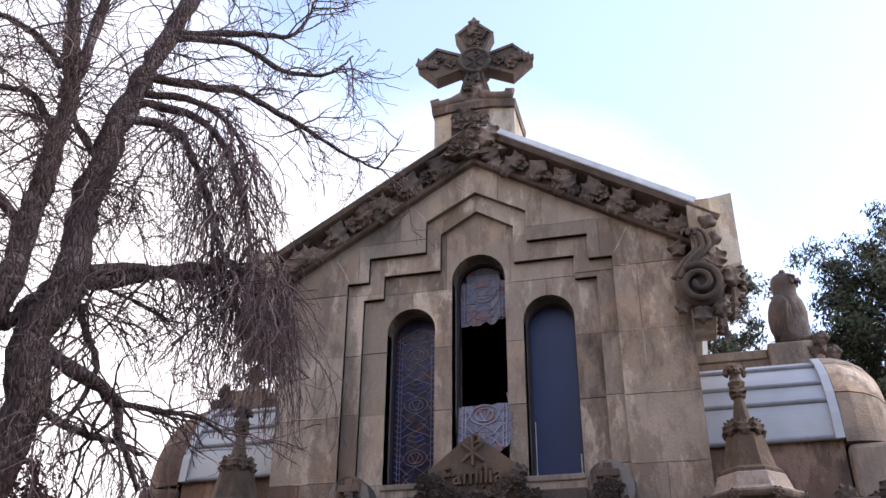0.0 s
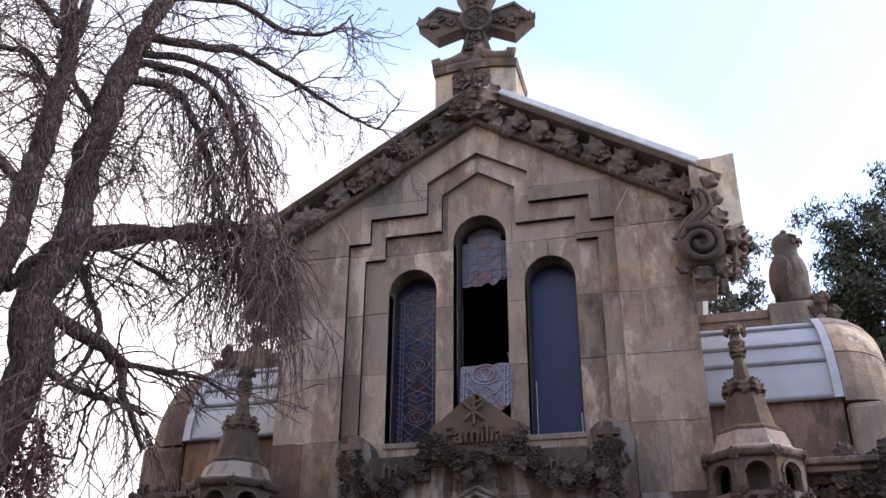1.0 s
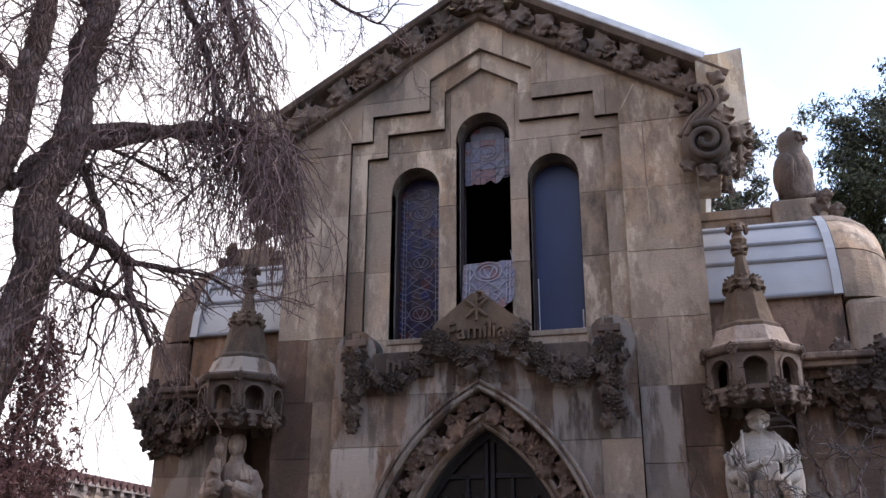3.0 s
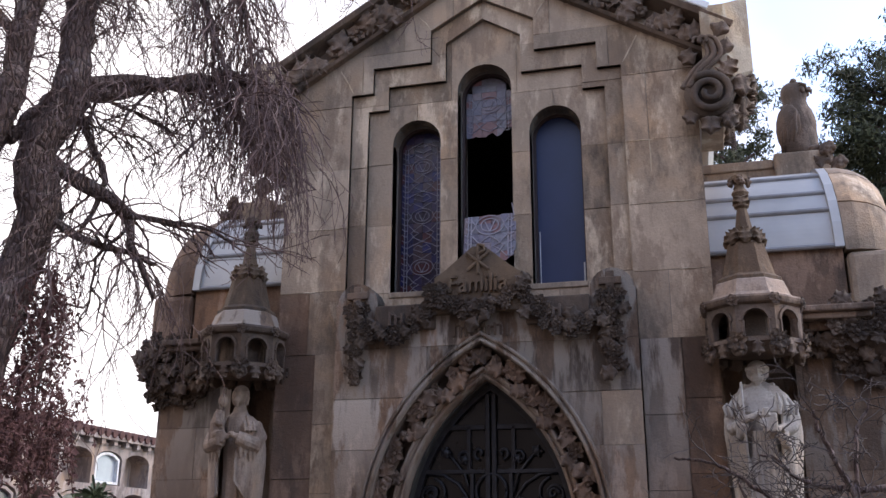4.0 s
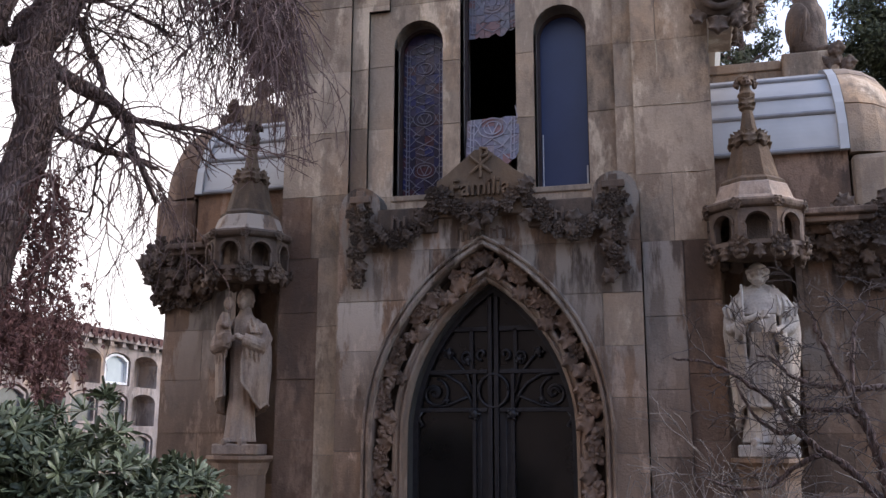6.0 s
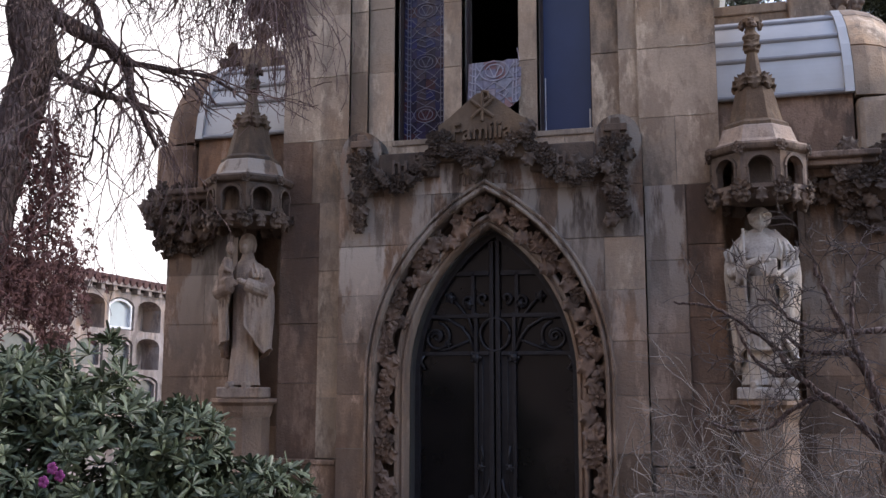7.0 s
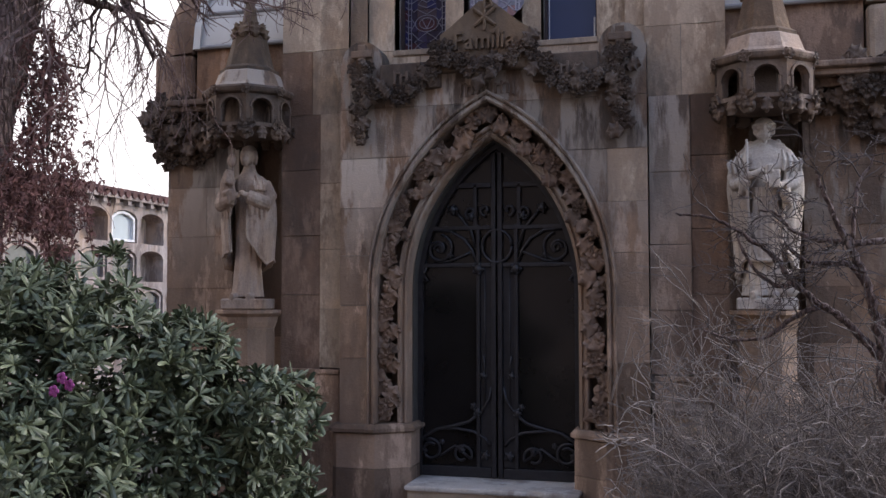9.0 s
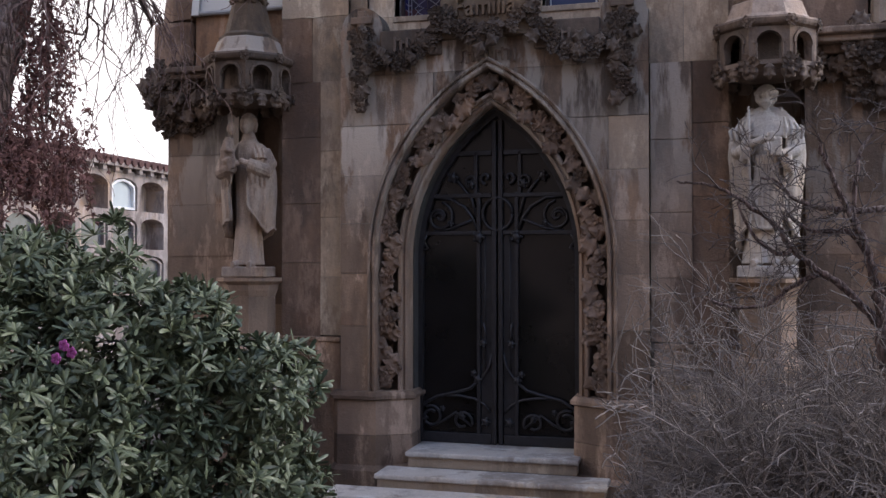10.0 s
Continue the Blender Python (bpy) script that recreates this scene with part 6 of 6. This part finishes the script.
def strand(bm, p, length, rnd):
    """A thin weeping shoot that hangs almost plumb, feathered with short side twigs."""
    n = max(4, int(length / 0.075))
    d = Vector((rnd.gauss(0, .35), rnd.gauss(0, .35), -0.6)).normalized()
    pts = [p.copy()]
    for i in range(n):
        d = (d + Vector((rnd.gauss(0, .13), rnd.gauss(0, .13), -0.30))).normalized()
        pts.append(pts[-1] + d * length / n)
        if rnd.random() < 0.75:
            side = (d * 0.5 + Vector((rnd.gauss(0, 1), rnd.gauss(0, 1), rnd.gauss(-.2, .5))).normalized()).normalized()
            twig(bm, pts[-1].copy(), side, rnd.uniform(0.04, 0.13), 0.0024, 0.30, 0, rnd, 0.25)
    tube(bm, pts, [0.0042 - 0.0022 * i / n for i in range(n + 1)], 3)


# weeping curtains: along the arching limbs, and the thick one at the low limbs' ends
for k in (7, 8, 9, 0, 1):
    path = limbs[k][0]
    bm = bmesh.new()
    for _ in range(34 if k > 3 else 20):
        q = tr.uniform(0.35, 1.0) * (len(path) - 1)
        strand(bm, path[int(q)] + Vector((tr.gauss(0, .05), tr.gauss(0, .05), 0)), tr.uniform(0.25, 0.75) if k > 3 else tr.uniform(0.15, 0.4), tr)
    tagged(part("twig_mass", bm, TWIG, tree), kind="stuff")
for cx, cz, wide, count in ((-0.92, 4.66, 0.07, 30), (-0.80, 4.60, 0.07, 38), (-0.71, 4.48, 0.05, 20), (-0.76, 4.22, 0.06, 26), (-1.04, 4.58, 0.08, 12)):
    bm = bmesh.new()
    for _ in range(count):
        p = Vector((cx + tr.gauss(0, wide), -2.33 + tr.gauss(0, .12), cz + tr.gauss(0, .10)))
        strand(bm, p, min(tr.uniform(0.35, 0.95), p.z - 3.5), tr)
    tagged(part("twig_mass", bm, TWIG, tree), kind="stuff")

# dry reddish creeper hanging from the tree
DRY = plain("dry red-brown foliage", (0.12, 0.056, 0.050), 0.95, 0.0, 0.4, 12, 0.0)
bm = bmesh.new()
for i in range(260):
    c = tr.choice(((-1.80, -2.92, 3.15, 0.06), (-1.83, -2.94, 2.85, 0.07), (-1.86, -2.98, 2.55, 0.15), (-1.95, -3.05, 2.45, 0.16), (-1.78, -2.90, 2.35, 0.10), (-2.05, -3.1, 2.5, 0.15)))
    p = Vector((c[0] + tr.gauss(0, c[3]), c[1] + tr.gauss(0, c[3]), c[2] + tr.uniform(0.0, 0.25)))
    path = [p]
    for _ in range(6):
        path.append(path[-1] + Vector((tr.gauss(0, .02), tr.gauss(0, .02), -tr.uniform(0.03, 0.07))))
    tube(bm, path, 0.002, 3)
    for q in path:
        for _ in range(5):
            v = Vector((tr.gauss(0, 1), tr.gauss(0, 1), tr.gauss(-.5, 1))).normalized()
            w = v.orthogonal().normalized() * 0.006
            e = q + v * tr.uniform(0.02, 0.045)
            bm.faces.new([bm.verts.new(q), bm.verts.new((q + e) / 2 + w), bm.verts.new(e), bm.verts.new((q + e) / 2 - w)])
ob = part("dry_creeper", bm, DRY)
tagged(ob, "hanging clumps of dry red-brown creeper on the tree", "creeper", kind="stuff")
for knots in ([(-2.1, -3.2, 3.4), (-1.9, -3.0, 3.35), (-1.80, -2.92, 3.3), (-1.80, -2.92, 2.7)], [(-2.15, -3.2, 2.75), (-2.0, -3.08, 2.72), (-1.86, -2.97, 2.6)]):
    limb(tree, knots, 0.022, 0.01)

# ---- evergreen shrub with whorled leaves ----
LEAF, lnt, lb = material("glossy dark green leaf")
li = lnt.nodes.new("ShaderNodeNewGeometry")
lcol = blend(lnt, li.outputs["Random Per Island"], (0.036, 0.052, 0.029), (0.138, 0.162, 0.090))
lnt.links.new(lcol, lb.inputs["Base Color"])
lb.inputs["Roughness"].default_value = 0.45
STEM = plain("shrub stem", (0.09, 0.07, 0.055), 0.9)


def whorl(seed, n=11, size=0.10):
    """A tuft of leaves spread round its own z axis."""
    r = random.Random(seed)
    bm = bmesh.new()
    for k in range(n):
        a = k * 2.4 + r.uniform(-.2, .2)
        rise = r.uniform(0.05, 0.95) if k > 3 else r.uniform(0.7, 1.25)
        ln, wd = size * r.uniform(0.65, 1.25), size * r.uniform(0.095, 0.130)
        out = Vector((math.cos(a) * math.cos(rise), math.sin(a) * math.cos(rise), math.sin(rise)))
        sag = r.uniform(0.1, 0.6)
        side = (Vector((-math.sin(a), math.cos(a), 0)) + Vector((r.gauss(0, .25), r.gauss(0, .25), r.gauss(0, .35)))).normalized()
        nrm = out.cross(side)
        rows = []
        for u, w in ((0.0, 0.12), (0.35, 0.7), (0.7, 1.0), (0.90, 0.80), (1.0, 0.15)):
            c = out * ln * u - Vector((0, 0, 1)) * ln * sag * u * u
            rows.append([bm.verts.new(c - side * wd * w + nrm * -wd * 0.25 * w), bm.verts.new(c), bm.verts.new(c + side * wd * w + nrm * -wd * 0.25 * w)])
        for p, q in zip(rows, rows[1:]):
            bm.faces.new((p[0], p[1], q[1], q[0]))
            bm.faces.new((p[1], p[2], q[2], q[1]))
    me = bpy.data.meshes.new("leaf_whorl")
    bm.to_mesh(me)
    bm.free()
    me.materials.append(LEAF)
    return me


WHORLS = [whorl(k, 12 + k % 4, 0.090) for k in range(6)]
shrub = thing("evergreen_shrub", "dense dark green shrub with whorled leathery leaves", "shrub")
blobs = (((-1.55, -3.75, 1.15), (0.62, 0.55, 0.88), 420), ((-1.05, -3.45, 1.12), (0.48, 0.50, 0.92), 380), ((-0.78, -3.30, 0.95), (0.40, 0.45, 0.80), 260), ((-0.54, -3.15, 0.72), (0.35, 0.42, 0.62), 240), ((-0.32, -3.05, 0.58), (0.19, 0.32, 0.48), 130), ((-1.3, -3.9, 0.7), (0.8, 0.4, 0.8), 260), ((-0.64, -3.40, 1.60), (0.20, 0.24, 0.22), 60), ((-0.30, -3.30, 1.36), (0.22, 0.25, 0.20), 60), ((-1.50, -3.50, 1.80), (0.45, 0.34, 0.26), 150))
spots = []
for c, e, n in blobs:
    for _ in range(int(n * 1.55)):
        v = Vector((tr.gauss(0, 1), tr.gauss(0, 1), tr.gauss(0.25, 1))).normalized()
        k = tr.uniform(0.70, 1.04) * (1 + 0.30 * noise.noise(Vector((v.x * 2.6 + c[0] * 3, v.y * 2.6, v.z * 2.6 + c[2]))))
        p = Vector((c[0] + v.x * e[0] * k, c[1] + v.y * e[1] * k, c[2] + v.z * e[2] * k))
        if p.z > 0.12:
            spots.append((p, (v + Vector((0, 0, 0.6)) + Vector((tr.gauss(0, .45), tr.gauss(0, .45), tr.gauss(0, .45)))).normalized()))
spots.sort(key=lambda q: q[0].y - 0.4 * q[0].z)
rest = bmesh.new()
for i, (p, d) in enumerate(spots):
    m = Matrix.Translation(p) @ d.to_track_quat("Z", "Y").to_matrix().to_4x4() @ Matrix.Rotation(tr.uniform(0, 6.28), 4, "Z") @ Matrix.Scale(tr.uniform(0.75, 1.15), 4)
    me = WHORLS[i % 6]
    if i < 290:
        share("leaf_whorl", me, m, shrub)
    else:
        vs = [rest.verts.new(m @ v.co) for v in me.vertices]
        for f in me.polygons:
            rest.faces.new([vs[k] for k in f.vertices])
me = bpy.data.meshes.new("foliage")
rest.to_mesh(me)
rest.free()
me.materials.append(LEAF)
ob = new("foliage", me)
ob.parent = shrub
tagged(ob, kind="stuff")
for i in range(46):
    p, d = spots[tr.randrange(len(spots))]
    base = Vector((-1.0 + tr.uniform(-.35, .35), -3.5 + tr.uniform(-.2, .2), 0.0))
    p = base.lerp(p, 0.80)
    mid = base.lerp(p, 0.55) + Vector((0, 0, 0.06))
    bm = bmesh.new()
    tube(bm, smooth_path([base, mid, p], 4), [0.016 - 0.0014 * k for k in range(9)], 5)
    part("stem", bm, STEM, shrub)

# two late blossoms in the shrub
BLOSSOM = plain("magenta petals", (0.28, 0.05, 0.20), 0.6)
for x, y, z in ((-0.81, -3.72, 1.59), (-0.79, -3.70, 1.56), (-0.83, -3.74, 1.54)):
    bm = bmesh.new()
    for k in range(5):
        ball(bm, 0.014 * math.cos(k * 1.257), -0.004, 0.014 * math.sin(k * 1.257), 0.011, 0.006, 0.011, 6, 4)
    ball(bm, 0, 0, 0, 0.008, None, None, 6, 4)
    fl = part("blossom", bm, BLOSSOM, shrub, "magenta blossom")
    fl.location = (x, y - 0.35, z)

# ---- bare thicket and small bare tree ----
GREY = plain("grey bare twigs", (0.150, 0.124, 0.110), 0.9, 0.0, 0.6, 10, 0.0)
thicket = thing("bare_shrub", "dense leafless grey twiggy shrub beside the path", "shrub")
for n in range(84):
    bm = bmesh.new()
    bx, by = tr.uniform(1.40, 3.1), tr.uniform(-2.7, -1.5)
    for _ in range(4):
        p = Vector((bx + tr.gauss(0, .08), by + tr.gauss(0, .08), 0))
        d = Vector((tr.gauss(-0.05, .55) if bx > 1.9 else tr.gauss(0.0, .35), tr.gauss(0, .5), 1)).normalized()
        hgt = 0.55 + 0.62 * max(0, min(1, (bx - 1.4) / 0.6))
        twig(bm, p, d, hgt * tr.uniform(0.8, 1.2), 0.006, 0.03, 3 if tr.random() < 0.6 else 2, tr, 0.17)
    bmesh.ops.delete(bm, geom=[v for v in bm.verts if v.co.x < 1.20], context="VERTS")
    tagged(part("twig_mass", bm, GREY, thicket), kind="stuff")
SAPTWIG = plain("dark sapling twigs", (0.085, 0.066, 0.060), 0.9, 0.0, 0.3, 6, 0.0)
sap = thing("bare_sapling", "small leafless tree with dark crooked branches", "tree")
for knots, r0, r1, n in (
        ([(2.62, -2.30, 0.0), (2.52, -2.32, 0.9), (2.45, -2.31, 1.65), (2.43, -2.31, 1.80), (2.385, -2.31, 1.98), (2.34, -2.31, 2.10), (2.25, -2.31, 2.31), (2.20, -2.3, 2.44), (2.17, -2.3, 2.54)], 0.036, 0.008, 16),
        ([(2.45, -2.31, 1.60), (2.30, -2.30, 1.78), (2.175, -2.3, 1.87), (2.05, -2.3, 1.98), (1.975, -2.3, 2.10), (1.79, -2.29, 2.24), (1.66, -2.28, 2.31), (1.49, -2.28, 2.33)], 0.022, 0.005, 18),
        ([(2.62, -2.3, 2.12), (2.49, -2.3, 2.17), (2.32, -2.3, 2.17), (2.16, -2.3, 2.19), (2.06, -2.3, 2.23), (1.98, -2.3, 2.32), (1.90, -2.3, 2.335)], 0.019, 0.005, 15),
        ([(2.385, -2.31, 1.98), (2.31, -2.31, 2.06), (2.18, -2.31, 2.065), (2.10, -2.31, 2.09), (2.02, -2.31, 2.16)], 0.018, 0.005, 9),
        ([(2.33, -2.31, 2.12), (2.355, -2.31, 2.42), (2.42, -2.3, 2.54), (2.44, -2.3, 2.60)], 0.013, 0.004, 12),
        ([(2.05, -2.30, 1.97), (1.97, -2.34, 1.96), (1.86, -2.34, 2.06), (1.79, -2.33, 2.22)], 0.014, 0.006, 7),
        ([(2.174, -2.3, 1.86), (2.04, -2.3, 1.79), (1.93, -2.3, 1.705), (1.77, -2.3, 1.69), (1.62, -2.3, 1.74)], 0.015, 0.005, 9),
        ([(2.45, -2.31, 1.72), (2.56, -2.3, 2.0), (2.62, -2.3, 2.25), (2.68, -2.3, 2.40)], 0.018, 0.005, 12),
        ([(2.62, -2.3, 0.9), (2.75, -2.3, 1.6), (2.80, -2.3, 2.1)], 0.02, 0.006, 10)):
    path = limb(sap, knots, r0, r1, "branch")
    bm = bmesh.new()
    for _ in range(int(n * 0.62)):
        k = tr.uniform(0.2, 1.0) * (len(path) - 1)
        twig(bm, path[int(k)].copy(), Vector((tr.gauss(-.2, .7), tr.gauss(0, .5), tr.gauss(.2, .5))).normalized(), tr.uniform(0.14, 0.34), 0.0045, 0.0, 2 if tr.random() < 0.6 else 1, tr, 0.25)
    tagged(part("twig_mass", bm, SAPTWIG, sap), kind="stuff")

# ---- far evergreen trees ----
PINE, pnt, pb = material("dark evergreen foliage")
pg = pnt.nodes.new("ShaderNodeNewGeometry")
pnt.links.new(blend(pnt, pg.outputs["Random Per Island"], (0.022, 0.028, 0.014), (0.082, 0.088, 0.040)), pb.inputs["Base Color"])
pb.inputs["Roughness"].default_value = 0.7


def evergreen(x, y, top, bottom, spread, seed, clumps):
    r = random.Random(seed)
    t = thing("evergreen_tree", "tall dark evergreen tree with clumped foliage", "tree", "trees behind the chapel", at=(x, y, 0))
    bm = bmesh.new()
    tube(bm, [(0, 0, -0.1), (0.1, 0, top * 0.5), (0.0, 0.1, top * 0.95)], [0.45, 0.28, 0.05], 9)
    part("trunk", bm, BARK, t)
    bm, bl = bmesh.new(), bmesh.new()
    boughs = []
    for _ in range(clumps // 7):
        u = r.random() ** 0.75
        z = bottom + (top - bottom) * u
        a = r.uniform(0, 6.28)
        w = spread * math.sqrt(max(0.02, 1 - u ** 5)) * r.uniform(0.45, 1.05)
        c = Vector((w * math.cos(a), w * math.sin(a), z))
        tube(bl, [(0, 0, z - 0.5), c * 0.6 + Vector((0, 0, z * 0.4 - .2)), c], [0.07, 0.045, 0.012], 5)
        boughs.append(c)
    for k in range(clumps):
        c = boughs[k % len(boughs)] + Vector((r.gauss(0, .42), r.gauss(0, .42), r.gauss(0, .26)))
        q = r.uniform(0.25, 0.5)
        for _ in range(150):
            v = Vector((r.gauss(0, 1), r.gauss(0, 1), r.gauss(0.15, .7))).normalized()
            p = c + v * q * r.uniform(0.3, 1)
            s1 = Vector((r.gauss(0, 1), r.gauss(0, 1), r.gauss(0, 1))).normalized() * r.uniform(0.05, 0.10)
            s2 = s1.orthogonal().normalized() * r.uniform(0.025, 0.045)
            bm.faces.new([bm.verts.new(p - s1), bm.verts.new(p + s2), bm.verts.new(p + s1), bm.verts.new(p - s2)])
    tagged(part("bough_mass", bl, BARK, t), kind="stuff")
    tagged(part("crown", bm, PINE, t), kind="stuff")


evergreen(7.6, 17.4, 14.5, 6.5, 2.6, 1, 540)
evergreen(3.25, 17.7, 14.0, 6.0, 1.15, 2, 260)
evergreen(11.5, 18.5, 15.0, 4.0, 2.4, 3, 120)

# ---- marble ledges and small grave posts beside the steps ----
for s, px in ((-1, -1.72), (1, 1.52)):
    lg = thing("stepped_ledge", "grey marble stepped ledge against the chapel wall", "ledge", "ledges beside the portal")
    # Right slabs take a dark stone: dimness behind the twigs as colour.
    part("upper_slab", boxed(px - 0.17, px + 0.17, -0.35, 0.06, 1.06, 1.10, bevel=0.01), MARBLE if s < 0 else CARVED, lg)
    part("neck", boxed(px - 0.12, px + 0.12, -0.27, 0.05, 0.92, 1.058, bevel=0.01), SAND, lg)
    part("lower_slab", boxed(px - 0.165, px + 0.165, -0.36, 0.05, 0.87, 0.918, bevel=0.01), MARBLE if s < 0 else CARVED, lg)
    part("body", boxed(px - 0.14, px + 0.14, -0.30, 0.05, 0.0, 0.868, bevel=0.01), CARVED, lg)
post = thing("stone_post", "short pale stone grave post among bare twigs", "post")
bm = bmesh.new()
lathe(bm, [(0.12, 0.0), (0.12, 0.12), (0.09, 0.16), (0.078, 1.03), (0.065, 1.05)], 12, at=(2.03, -1.2, 0))
part("shaft", bm, PALE, post, "", True)
bm = bmesh.new()
box(bm, -1.75, -1.27, -0.82, -0.60, 0.0, 0.30, bevel=0.015)
tagged(part("low_kerb", bm, SAND), "low brown sandstone kerb beside the steps", "kerb")
